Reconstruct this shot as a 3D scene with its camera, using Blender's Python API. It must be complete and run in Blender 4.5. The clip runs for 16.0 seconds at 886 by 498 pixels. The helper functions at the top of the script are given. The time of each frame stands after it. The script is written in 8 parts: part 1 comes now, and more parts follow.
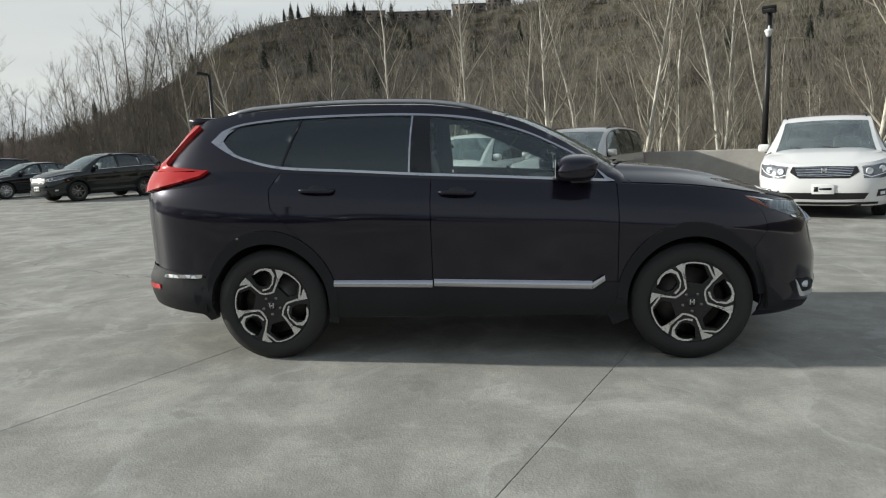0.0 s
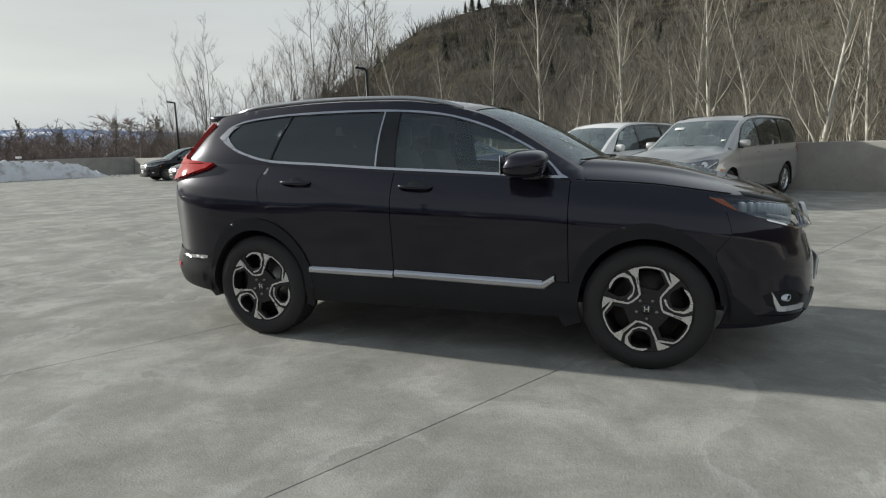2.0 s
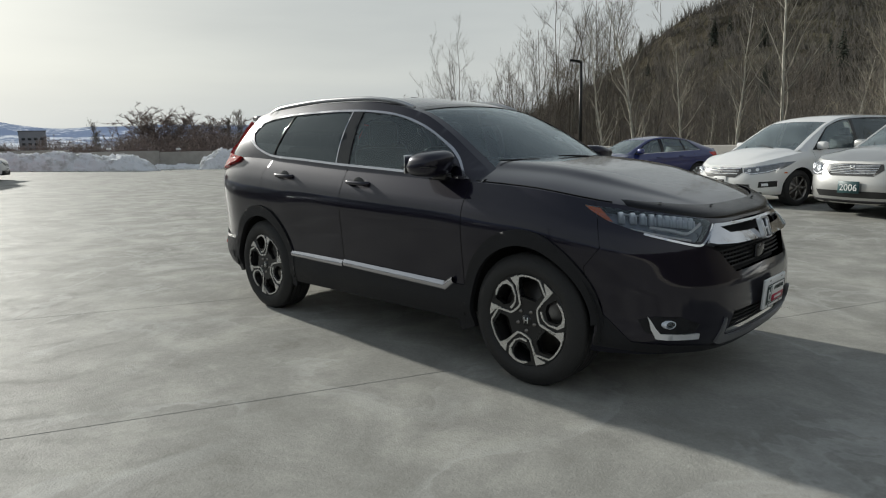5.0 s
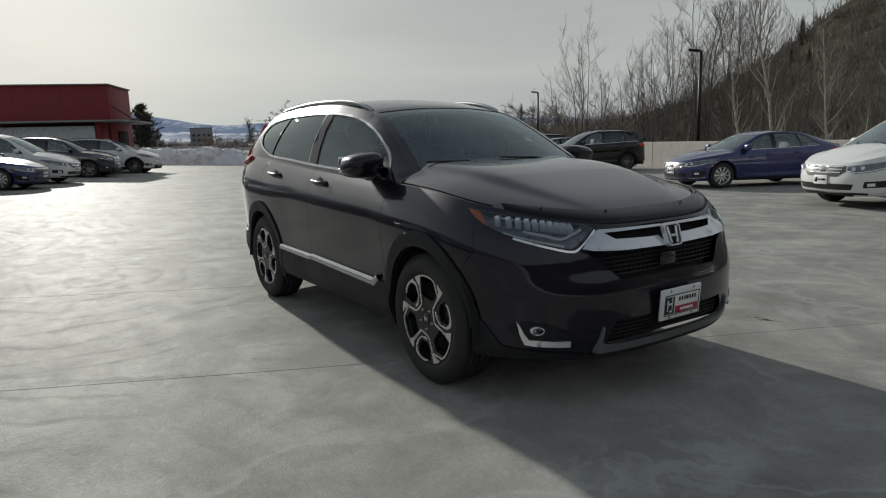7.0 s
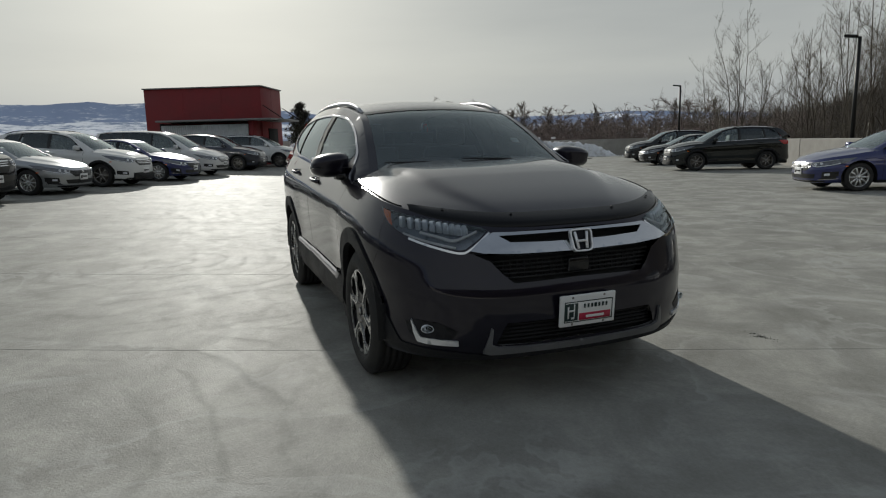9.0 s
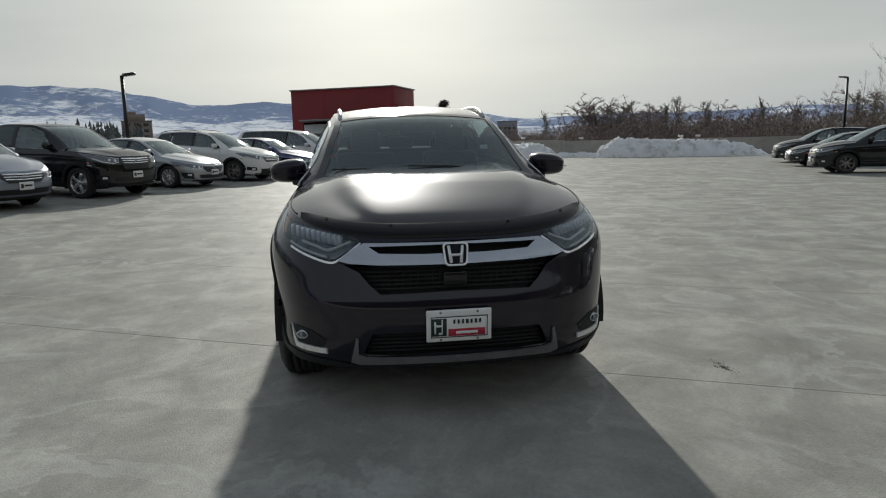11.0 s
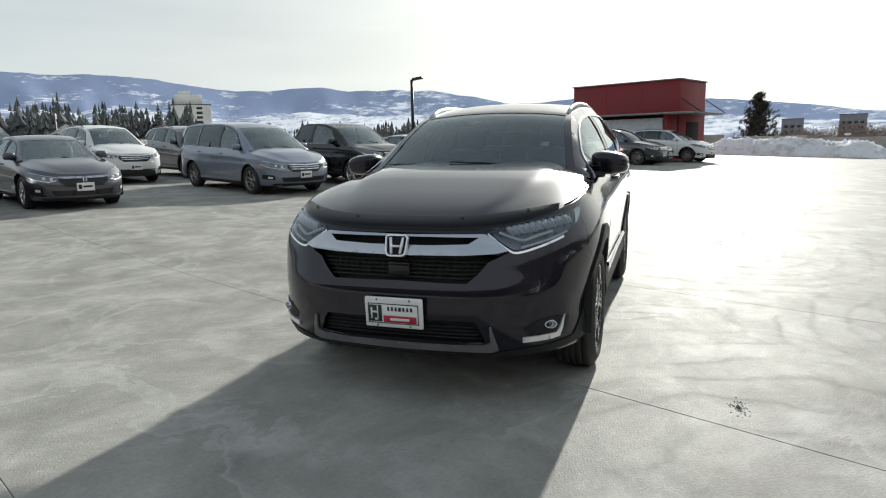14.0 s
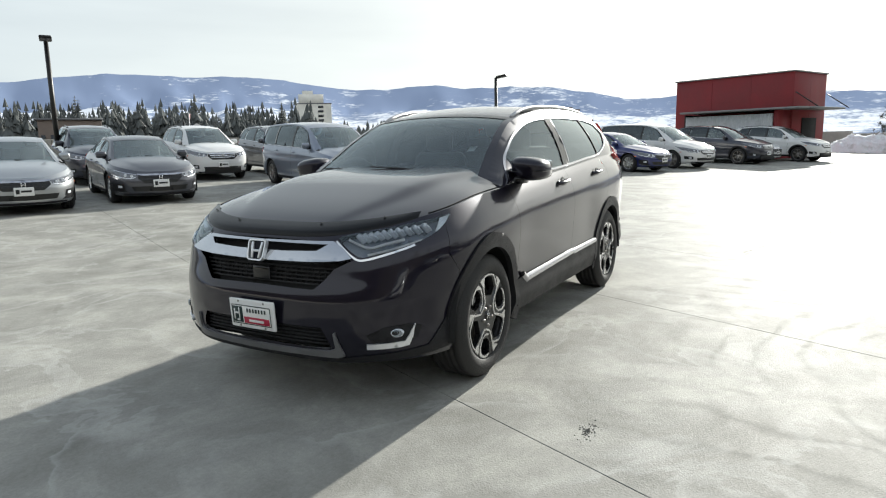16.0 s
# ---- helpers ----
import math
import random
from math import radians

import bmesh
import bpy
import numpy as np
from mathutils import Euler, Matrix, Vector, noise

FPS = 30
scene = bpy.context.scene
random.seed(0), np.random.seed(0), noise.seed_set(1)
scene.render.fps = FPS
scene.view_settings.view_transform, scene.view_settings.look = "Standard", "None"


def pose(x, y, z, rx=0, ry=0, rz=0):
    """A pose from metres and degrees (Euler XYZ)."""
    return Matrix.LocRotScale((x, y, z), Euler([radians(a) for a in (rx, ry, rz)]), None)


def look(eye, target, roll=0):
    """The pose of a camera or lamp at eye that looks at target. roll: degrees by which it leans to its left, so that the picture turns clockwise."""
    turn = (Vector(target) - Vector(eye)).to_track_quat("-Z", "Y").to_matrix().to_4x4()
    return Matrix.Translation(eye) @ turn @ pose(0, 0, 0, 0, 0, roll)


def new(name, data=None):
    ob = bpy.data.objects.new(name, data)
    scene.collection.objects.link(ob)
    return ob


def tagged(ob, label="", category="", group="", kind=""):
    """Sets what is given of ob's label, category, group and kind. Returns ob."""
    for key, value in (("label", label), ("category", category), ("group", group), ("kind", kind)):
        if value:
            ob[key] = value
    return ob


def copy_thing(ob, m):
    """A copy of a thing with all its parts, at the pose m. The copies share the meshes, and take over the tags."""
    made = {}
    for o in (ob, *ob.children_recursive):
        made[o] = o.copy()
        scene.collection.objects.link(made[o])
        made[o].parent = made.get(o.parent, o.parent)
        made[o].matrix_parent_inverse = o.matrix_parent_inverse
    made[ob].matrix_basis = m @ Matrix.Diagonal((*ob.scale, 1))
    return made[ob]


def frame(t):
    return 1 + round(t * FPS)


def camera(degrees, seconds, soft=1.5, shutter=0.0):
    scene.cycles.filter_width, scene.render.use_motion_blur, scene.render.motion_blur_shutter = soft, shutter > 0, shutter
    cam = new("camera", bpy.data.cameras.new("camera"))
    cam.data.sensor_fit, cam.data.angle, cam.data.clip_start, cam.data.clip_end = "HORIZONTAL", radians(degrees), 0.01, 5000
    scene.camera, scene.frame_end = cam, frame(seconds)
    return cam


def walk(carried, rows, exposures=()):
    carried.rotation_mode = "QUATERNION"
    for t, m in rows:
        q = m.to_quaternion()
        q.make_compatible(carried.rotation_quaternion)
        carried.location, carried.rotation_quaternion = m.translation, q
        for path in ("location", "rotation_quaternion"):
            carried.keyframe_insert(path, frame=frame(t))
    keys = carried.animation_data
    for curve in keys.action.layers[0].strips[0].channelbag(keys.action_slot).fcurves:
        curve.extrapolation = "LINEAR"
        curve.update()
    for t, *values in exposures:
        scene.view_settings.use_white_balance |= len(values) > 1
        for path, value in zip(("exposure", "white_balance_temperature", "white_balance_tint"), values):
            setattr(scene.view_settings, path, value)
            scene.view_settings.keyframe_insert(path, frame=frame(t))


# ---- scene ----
cam = camera(69.6, 16.0, soft=1.15)
METRES, EYE, TILT, LEAN, TURN = 10.395, 1.33, 0.0, 0.0, 6.3
START = (0.25, -4.837)
ROWS = [
    (0.0, 0.0, 0.0, 0.0, -0.29, -8.77, 1.91),
    (0.5, 0.0325, -0.0074, 0.0008, 2.98, -8.94, 1.92),
    (1.0, 0.0657, -0.0007, -0.0009, 6.96, -9.02, 1.9),
    (1.5, 0.0988, 0.0051, -0.0021, 11.57, -9.19, 1.86),
    (2.0, 0.1308, 0.0085, -0.0004, 15.38, -9.24, 1.86),
    (2.5, 0.1608, 0.0235, -0.0035, 18.84, -9.27, 1.75),
    (3.0, 0.1919, 0.035, -0.0049, 21.64, -9.28, 1.62),
    (3.5, 0.2211, 0.0434, -0.0025, 24.05, -9.27, 1.52),
    (4.0, 0.2478, 0.0619, -0.0051, 27.81, -9.3, 1.42),
    (4.5, 0.28, 0.0745, -0.0048, 33.59, -9.31, 1.26),
    (5.0, 0.3107, 0.0869, -0.0019, 37.97, -9.27, 1.27),
    (7.5, 0.4307, 0.1809, 0.0007, 52.46, -9.5, 1.46),
    (8.0, 0.4566, 0.1982, 0.002, 55.17, -9.48, 1.43),
    (8.5, 0.4682, 0.2231, -0.0001, 59.11, -9.5, 1.42),
    (11.0, 0.5227, 0.3716, 0.0041, 76.36, -9.5, 1.3),
    (11.5, 0.5263, 0.4005, 0.0039, 79.24, -9.48, 1.28),
    (12.0, 0.529, 0.4298, 0.0035, 83.01, -9.47, 1.25),
    (12.5, 0.5397, 0.4527, 0.0021, 86.29, -9.42, 1.19),
    (13.0, 0.5422, 0.4756, 0.0023, 91.31, -9.32, 1.13),
    (13.5, 0.5355, 0.5055, 0.0011, 97.66, -9.23, 1.11),
    (14.0, 0.536, 0.5384, 0.0009, 103.12, -9.24, 1.11),
    (14.5, 0.5346, 0.5698, 0.0046, 106.43, -9.29, 1.05),
    (15.0, 0.5203, 0.6029, 0.0027, 109.56, -9.27, 1.05),
    (15.5, 0.5075, 0.6329, 0.0019, 111.92, -9.3, 1.12),
    (16.0, 0.4972, 0.6594, 0.0039, 113.18, -9.32, 1.14),
]
EXPOSURES = [(0.0, 0.17), (2.0, 0.06), (3.5, 0.04), (5.0, -0.13), (6.5, -0.42), (7.5, -0.53), (8.5, -0.57), (11.0, -0.33), (12.5, 0.17), (14.0, 0.40), (15.0, 0.56), (16.0, 0.70)]
walk(cam, [(t, pose(*START, EYE, TILT, LEAN, TURN) @ pose(METRES * x, METRES * y, METRES * z, 90 + pitch, roll, yaw)) for t, x, y, z, yaw, pitch, roll in ROWS], [(t, e, 6500, 6) for t, e in EXPOSURES])

# ---- light and sky ----
SUN_EL, SUN_AZ = 21.0, -87.5          # degrees up; compass turn from +y towards +x
world = bpy.data.worlds.new("hazy_winter_sky")
scene.world = world
world.use_nodes = True
wn, wl = world.node_tree.nodes, world.node_tree.links
wn.clear()
w_out = wn.new("ShaderNodeOutputWorld")
w_bg = wn.new("ShaderNodeBackground")
w_sky = wn.new("ShaderNodeTexSky")
w_sky.sky_type, w_sky.sun_disc = "NISHITA", False
w_sky.sun_elevation, w_sky.sun_rotation = radians(SUN_EL), radians(SUN_AZ)
w_sky.air_density, w_sky.dust_density, w_sky.ozone_density = 1.0, 4.0, 1.0
w_haze = wn.new("ShaderNodeMix")
w_haze.data_type = "RGBA"
w_haze.inputs[0].default_value = 0.90
w_co = wn.new("ShaderNodeTexCoord")
w_map = wn.new("ShaderNodeMapping")
w_map.inputs["Scale"].default_value = (1.2, 1.2, 7.0)
w_noise = wn.new("ShaderNodeTexNoise")
w_noise.inputs["Scale"].default_value, w_noise.inputs["Detail"].default_value = 1.6, 5.0
w_ramp = wn.new("ShaderNodeValToRGB")
w_ramp.color_ramp.elements[0].position, w_ramp.color_ramp.elements[0].color = 0.3, (7.7, 8.0, 8.35, 1)
w_ramp.color_ramp.elements[1].position, w_ramp.color_ramp.elements[1].color = 0.75, (9.5, 9.75, 9.9, 1)
wl.new(w_co.outputs["Generated"], w_map.inputs["Vector"])
wl.new(w_map.outputs["Vector"], w_noise.inputs["Vector"])
wl.new(w_noise.outputs["Fac"], w_ramp.inputs["Fac"])
w_sat = wn.new("ShaderNodeHueSaturation")
w_sat.inputs["Saturation"].default_value = 0.35
wl.new(w_sky.outputs["Color"], w_sat.inputs["Color"])
wl.new(w_sat.outputs["Color"], w_haze.inputs[6])
# haze thins towards the zenith
w_sep = wn.new("ShaderNodeSeparateXYZ")
wl.new(w_co.outputs["Generated"], w_sep.inputs[0])
w_thin = wn.new("ShaderNodeValToRGB")
for _k, (_p, _c) in enumerate(((0.0, (0.88, 0.91, 0.97)), (0.10, (1.03, 1.03, 1.02)), (0.30, (0.94, 0.96, 0.98)), (0.52, (0.82, 0.85, 0.90)), (0.85, (0.44, 0.49, 0.58)))):
    _e = w_thin.color_ramp.elements[_k] if _k < 2 else w_thin.color_ramp.elements.new(_p)
    _e.position, _e.color = _p, (*_c, 1)
wl.new(w_sep.outputs["Z"], w_thin.inputs["Fac"])
w_veil = wn.new("ShaderNodeVectorMath")
w_veil.operation = "MULTIPLY"
wl.new(w_ramp.outputs["Color"], w_veil.inputs[0])
wl.new(w_thin.outputs["Color"], w_veil.inputs[1])
# the veil is thinner and bluer away from the sun
w_side = wn.new("ShaderNodeMapRange")
w_side.inputs["From Min"].default_value, w_side.inputs["From Max"].default_value = -1.0, -0.35
wl.new(w_sep.outputs["Y"], w_side.inputs["Value"])
w_blue = wn.new("ShaderNodeMix")
w_blue.data_type = "RGBA"
w_blue.inputs[6].default_value, w_blue.inputs[7].default_value = (0.70, 0.75, 0.79, 1), (1, 1, 1, 1)
wl.new(w_side.outputs["Result"], w_blue.inputs[0])
w_open = wn.new("ShaderNodeVectorMath")
w_open.operation = "MULTIPLY"
wl.new(w_veil.outputs["Vector"], w_open.inputs[0])
wl.new(w_blue.outputs[2], w_open.inputs[1])
wl.new(w_open.outputs["Vector"], w_haze.inputs[7])
# bright aureole of the veiled sun
w_dot = wn.new("ShaderNodeVectorMath")
w_dot.operation = "DOT_PRODUCT"
w_dot.inputs[1].default_value = (math.sin(radians(SUN_AZ)) * math.cos(radians(SUN_EL)), math.cos(radians(SUN_AZ)) * math.cos(radians(SUN_EL)), math.sin(radians(SUN_EL)))
wl.new(w_co.outputs["Generated"], w_dot.inputs[0])
w_max = wn.new("ShaderNodeMath")
w_max.operation = "MAXIMUM"
w_max.inputs[1].default_value = 0.0
wl.new(w_dot.outputs["Value"], w_max.inputs[0])
w_warm = wn.new("ShaderNodeMath")
w_warm.operation = "MULTIPLY"
wl.new(w_max.outputs[0], w_warm.inputs[0])
wl.new(w_max.outputs[0], w_warm.inputs[1])
w_cream = wn.new("ShaderNodeMix")
w_cream.data_type, w_cream.blend_type = "RGBA", "MULTIPLY"
w_cream.inputs[7].default_value = (1.01, 1.0, 0.955, 1)
wl.new(w_warm.outputs[0], w_cream.inputs[0])
wl.new(w_haze.outputs[2], w_cream.inputs[6])
w_pow = wn.new("ShaderNodeMath")
w_pow.operation = "POWER"
w_pow.inputs[1].default_value = 15.0
wl.new(w_max.outputs[0], w_pow.inputs[0])
w_amp = wn.new("ShaderNodeMath")
w_amp.operation = "MULTIPLY"
w_amp.inputs[1].default_value = 2.3
wl.new(w_pow.outputs[0], w_amp.inputs[0])
w_glow = wn.new("ShaderNodeVectorMath")
w_glow.operation = "SCALE"
w_glow.inputs[0].default_value = (1.0, 0.955, 0.86)
wl.new(w_amp.outputs[0], w_glow.inputs["Scale"])
w_sum = wn.new("ShaderNodeMix")
w_sum.data_type, w_sum.blend_type = "RGBA", "ADD"
w_sum.inputs[0].default_value = 1.0
wl.new(w_cream.outputs[2], w_sum.inputs[6])
wl.new(w_glow.outputs["Vector"], w_sum.inputs[7])
wl.new(w_sum.outputs[2], w_bg.inputs["Color"])
w_bg.inputs["Strength"].default_value = 0.0745
wl.new(w_bg.outputs["Background"], w_out.inputs["Surface"])

sun = new("sun", bpy.data.lights.new("sun", "SUN"))
sun.data.energy, sun.data.angle, sun.data.color = 5.0, radians(1.2), (1.0, 0.96, 0.905)
_az, _el = radians(SUN_AZ), radians(SUN_EL)
SUN_DIR = Vector((math.sin(_az) * math.cos(_el), math.cos(_az) * math.cos(_el), math.sin(_el)))
sun.matrix_world = look(SUN_DIR * 60, (0, 0, 0))


# ---- materials ----
def material(name):
    m = bpy.data.materials.new(name)
    m.use_nodes = True
    nt = m.node_tree
    return m, nt, nt.nodes["Principled BSDF"]


def add(nt, kind, **values):
    n = nt.nodes.new(kind)
    for key, v in values.items():
        n.inputs[key.replace("_", " ")].default_value = v
    return n


def noise_tex(nt, scale, detail=4.0, rough=0.55, stretch=None, space="Object"):
    co = nt.nodes.new("ShaderNodeTexCoord")
    n = add(nt, "ShaderNodeTexNoise", Scale=scale, Detail=detail, Roughness=rough)
    if stretch:
        mp = nt.nodes.new("ShaderNodeMapping")
        mp.inputs["Scale"].default_value = stretch
        nt.links.new(co.outputs[space], mp.inputs["Vector"])
        nt.links.new(mp.outputs["Vector"], n.inputs["Vector"])
    else:
        nt.links.new(co.outputs[space], n.inputs["Vector"])
    return n


def ramp(nt, source, *stops):
    r = nt.nodes.new("ShaderNodeValToRGB")
    e = r.color_ramp.elements
    while len(e) < len(stops):
        e.new(0.5)
    for el, (p, c) in zip(e, stops):
        el.position = p
        el.color = (*c, 1) if len(c) == 3 else c
    nt.links.new(source, r.inputs["Fac"])
    return r


def mixc(nt, a, b, fac, mode="MIX"):
    m = nt.nodes.new("ShaderNodeMix")
    m.data_type, m.blend_type = "RGBA", mode
    for sock, v in ((m.inputs[0], fac), (m.inputs[6], a), (m.inputs[7], b)):
        if isinstance(v, (int, float)):
            sock.default_value = v
        elif isinstance(v, tuple):
            sock.default_value = (*v, 1)
        else:
            nt.links.new(v, sock)
    return m.outputs[2]


def bump(nt, p, height, strength, distance):
    b = add(nt, "ShaderNodeBump", Strength=strength, Distance=distance)
    nt.links.new(height, b.inputs["Height"])
    nt.links.new(b.outputs["Normal"], p.inputs["Normal"])
    return b


def plain(name, color, rough=0.5, metal=0.0, vary=0.12, scale=6.0, relief=0.0, relief_scale=60.0, spec=0.5):
    """A surface of one colour with grain at two scales."""
    m, nt, p = material(name)
    big, fine = noise_tex(nt, scale), noise_tex(nt, scale * 9)
    lo, hi = tuple(c * (1 - vary) for c in color), tuple(min(1, c * (1 + vary)) for c in color)
    a = ramp(nt, big.outputs["Fac"], (0.3, lo), (0.7, hi))
    b = ramp(nt, fine.outputs["Fac"], (0.3, (1 - vary,) * 3), (0.7, (1.0, 1.0, 1.0)))
    nt.links.new(mixc(nt, a.outputs["Color"], b.outputs["Color"], 0.6, "MULTIPLY"), p.inputs["Base Color"])
    p.inputs["Metallic"].default_value = metal
    p.inputs["Specular IOR Level"].default_value = spec
    rr = ramp(nt, big.outputs["Fac"], (0.3, (max(0.02, rough - 0.07),) * 3), (0.7, (min(1, rough + 0.07),) * 3))
    nt.links.new(rr.outputs["Color"], p.inputs["Roughness"])
    if relief:
        n = noise_tex(nt, relief_scale, 6)
        bump(nt, p, n.outputs["Fac"], relief, 0.02)
    return m


def paint(name, color, metal=0.0, rough=0.35, dust=0.04, sheen=0.0):
    """Clear-coated car paint with a thin film of road dust."""
    m, nt, p = material(name)
    d = noise_tex(nt, 2.3, 6)
    f = ramp(nt, d.outputs["Fac"], (0.45, (0.0,) * 3), (0.85, (dust,) * 3))
    nt.links.new(mixc(nt, color, (0.32, 0.31, 0.29), f.outputs["Color"]), p.inputs["Base Color"])
    p.inputs["Metallic"].default_value, p.inputs["Roughness"].default_value = metal, rough
    p.inputs["Coat Weight"].default_value = 1.0
    p.inputs["Coat IOR"].default_value = 1.6
    if metal < 0.05:
        p.inputs["Specular IOR Level"].default_value = sheen
    cr = ramp(nt, d.outputs["Fac"], (0.35, (0.03,) * 3), (0.8, (0.09,) * 3))
    nt.links.new(cr.outputs["Color"], p.inputs["Coat Roughness"])
    return m


def glass(name, tint, gloss=0.02, film=0.0, ior=1.78):
    m, nt, p = material(name)
    nt.nodes.remove(p)
    t = nt.nodes.new("ShaderNodeBsdfTransparent")
    t.inputs["Color"].default_value = (*tint, 1)
    g = nt.nodes.new("ShaderNodeBsdfGlossy")
    g.inputs["Roughness"].default_value = gloss
    g.inputs["Color"].default_value = (0.86, 0.96, 1.0, 1)
    fr = add(nt, "ShaderNodeFresnel", IOR=ior)     # both faces of a pane
    mx = nt.nodes.new("ShaderNodeMixShader")
    nt.links.new(fr.outputs["Fac"], mx.inputs["Fac"])
    if film:                                             # pale dust film; also stands in for sky reflection and glare veil
        d = nt.nodes.new("ShaderNodeBsdfDiffuse")
        d.inputs["Color"].default_value = (0.52, 0.61, 0.62, 1)
        dm = nt.nodes.new("ShaderNodeMixShader")
        dn = noise_tex(nt, 3.0, 6)
        dr = ramp(nt, dn.outputs["Fac"], (0.3, (film * 0.6,) * 3), (0.7, (film * 1.4,) * 3))
        nt.links.new(dr.outputs["Color"], dm.inputs["Fac"])
        nt.links.new(t.outputs["BSDF"], dm.inputs[1])
        nt.links.new(d.outputs["BSDF"], dm.inputs[2])
        nt.links.new(dm.outputs["Shader"], mx.inputs[1])
    else:
        nt.links.new(t.outputs["BSDF"], mx.inputs[1])
    nt.links.new(g.outputs["BSDF"], mx.inputs[2])
    nt.links.new(mx.outputs["Shader"], nt.nodes["Material Output"].inputs["Surface"])
    return m


def concrete_deck():
    """Power-trowelled and sealed concrete: clouded colour, glossy and dull patches, sweeping trowel arcs, pebbled grain."""
    m, nt, p = material("sealed_concrete")
    big = noise_tex(nt, 0.30, 6, 0.6)
    mid = noise_tex(nt, 1.5, 9, 0.66)
    mid.inputs["Distortion"].default_value = 0.35
    vein = noise_tex(nt, 0.75, 5, 0.55)
    vein.inputs["Distortion"].default_value = 0.7
    patch = noise_tex(nt, 0.9, 4, 0.6, (1.0, 1.6, 1.0))
    fine = noise_tex(nt, 42.0, 8, 0.75)
    grain = noise_tex(nt, 95.0, 2, 0.5)
    seal = noise_tex(nt, 3.0, 9, 0.66, (0.7, 1.35, 1.0))
    seal.inputs["Distortion"].default_value = 0.7
    c1 = ramp(nt, big.outputs["Fac"], (0.28, (0.268, 0.264, 0.240)), (0.72, (0.350, 0.345, 0.317)))
    c2 = ramp(nt, mid.outputs["Fac"], (0.33, (0.72, 0.72, 0.71)), (0.50, (0.97, 0.97, 0.97)), (0.64, (1.30, 1.30, 1.29)))
    c3 = ramp(nt, fine.outputs["Fac"], (0.3, (0.80, 0.80, 0.80)), (0.7, (1.11, 1.11, 1.11)))
    lines = ramp(nt, vein.outputs["Fac"], (0.455, (0.0,) * 3), (0.50, (1.0,) * 3), (0.512, (0.0,) * 3))
    where = ramp(nt, patch.outputs["Fac"], (0.36, (0.0,) * 3), (0.54, (1.0,) * 3))
    col = mixc(nt, c1.outputs["Color"], c2.outputs["Color"], 0.9, "MULTIPLY")
    col = mixc(nt, col, c3.outputs["Color"], 0.8, "MULTIPLY")
    streak = mixc(nt, lines.outputs["Color"], where.outputs["Color"], 1.0, "MULTIPLY")
    fac = nt.nodes.new("ShaderNodeMath")
    fac.operation = "MULTIPLY"
    nt.links.new(streak, fac.inputs[0])
    fac.inputs[1].default_value = 0.30
    col = mixc(nt, col, (0.52, 0.52, 0.50), fac.outputs[0])
    nt.links.new(col, p.inputs["Base Color"])
    # sealer: worn and glossy patches with cloudy edges
    rr = ramp(nt, seal.outputs["Fac"], (0.34, (0.620,) * 3), (0.47, (0.635,) * 3), (0.54, (0.650,) * 3), (0.68, (0.67,) * 3))
    nt.links.new(rr.outputs["Color"], p.inputs["Roughness"])
    sp = ramp(nt, seal.outputs["Fac"], (0.36, (0.070,) * 3), (0.60, (0.056,) * 3))
    # trowel arcs: rings round scattered turning points, bent by noise
    co = nt.nodes.new("ShaderNodeTexCoord")
    bend = noise_tex(nt, 0.55, 4, 0.55)
    off = nt.nodes.new("ShaderNodeVectorMath")
    off.operation = "SCALE"
    off.inputs["Scale"].default_value = 1.25
    nt.links.new(bend.outputs["Color"], off.inputs[0])
    put = nt.nodes.new("ShaderNodeVectorMath")
    nt.links.new(co.outputs["Object"], put.inputs[0])
    nt.links.new(off.outputs["Vector"], put.inputs[1])
    cell = add(nt, "ShaderNodeTexVoronoi", Scale=0.21)
    cell.voronoi_dimensions = "2D"
    nt.links.new(put.outputs["Vector"], cell.inputs["Vector"])
    wave = nt.nodes.new("ShaderNodeMath")
    wave.operation = "MULTIPLY"
    wave.inputs[1].default_value = 15.0
    nt.links.new(cell.outputs["Distance"], wave.inputs[0])
    lap = nt.nodes.new("ShaderNodeMath")                 # each pass laps over the last one with a thin edge
    lap.operation = "FRACT"
    nt.links.new(wave.outputs[0], lap.inputs[0])
    arc = ramp(nt, lap.outputs[0], (0.0, (0.25,) * 3), (0.10, (0.0,) * 3), (0.72, (0.10,) * 3), (0.90, (1.0,) * 3), (1.0, (0.25,) * 3))
    arcs = mixc(nt, arc.outputs["Color"], where.outputs["Color"], 0.9, "MULTIPLY")
    # the lapped edges and the open grain are duller than the sealed film between them
    dull = ramp(nt, arcs, (0.05, (1.10,) * 3), (0.75, (0.52,) * 3))
    open_grain = ramp(nt, grain.outputs["Fac"], (0.34, (0.55,) * 3), (0.66, (1.45,) * 3))
    film = mixc(nt, mixc(nt, sp.outputs["Color"], dull.outputs["Color"], 1.0, "MULTIPLY"), open_grain.outputs["Color"], 1.0, "MULTIPLY")
    nt.links.new(film, p.inputs["Specular IOR Level"])
    ridge = ramp(nt, vein.outputs["Fac"], (0.44, (0.0,) * 3), (0.50, (1.0,) * 3), (0.60, (0.0,) * 3))
    h = mixc(nt, ridge.outputs["Color"], mid.outputs["Color"], 0.62)
    h = mixc(nt, mixc(nt, h, seal.outputs["Color"], 0.22), fine.outputs["Color"], 0.42)
    soft = add(nt, "ShaderNodeBump", Strength=0.065, Distance=0.025)
    nt.links.new(h, soft.inputs["Height"])
    swept = add(nt, "ShaderNodeBump", Strength=0.07, Distance=0.008)
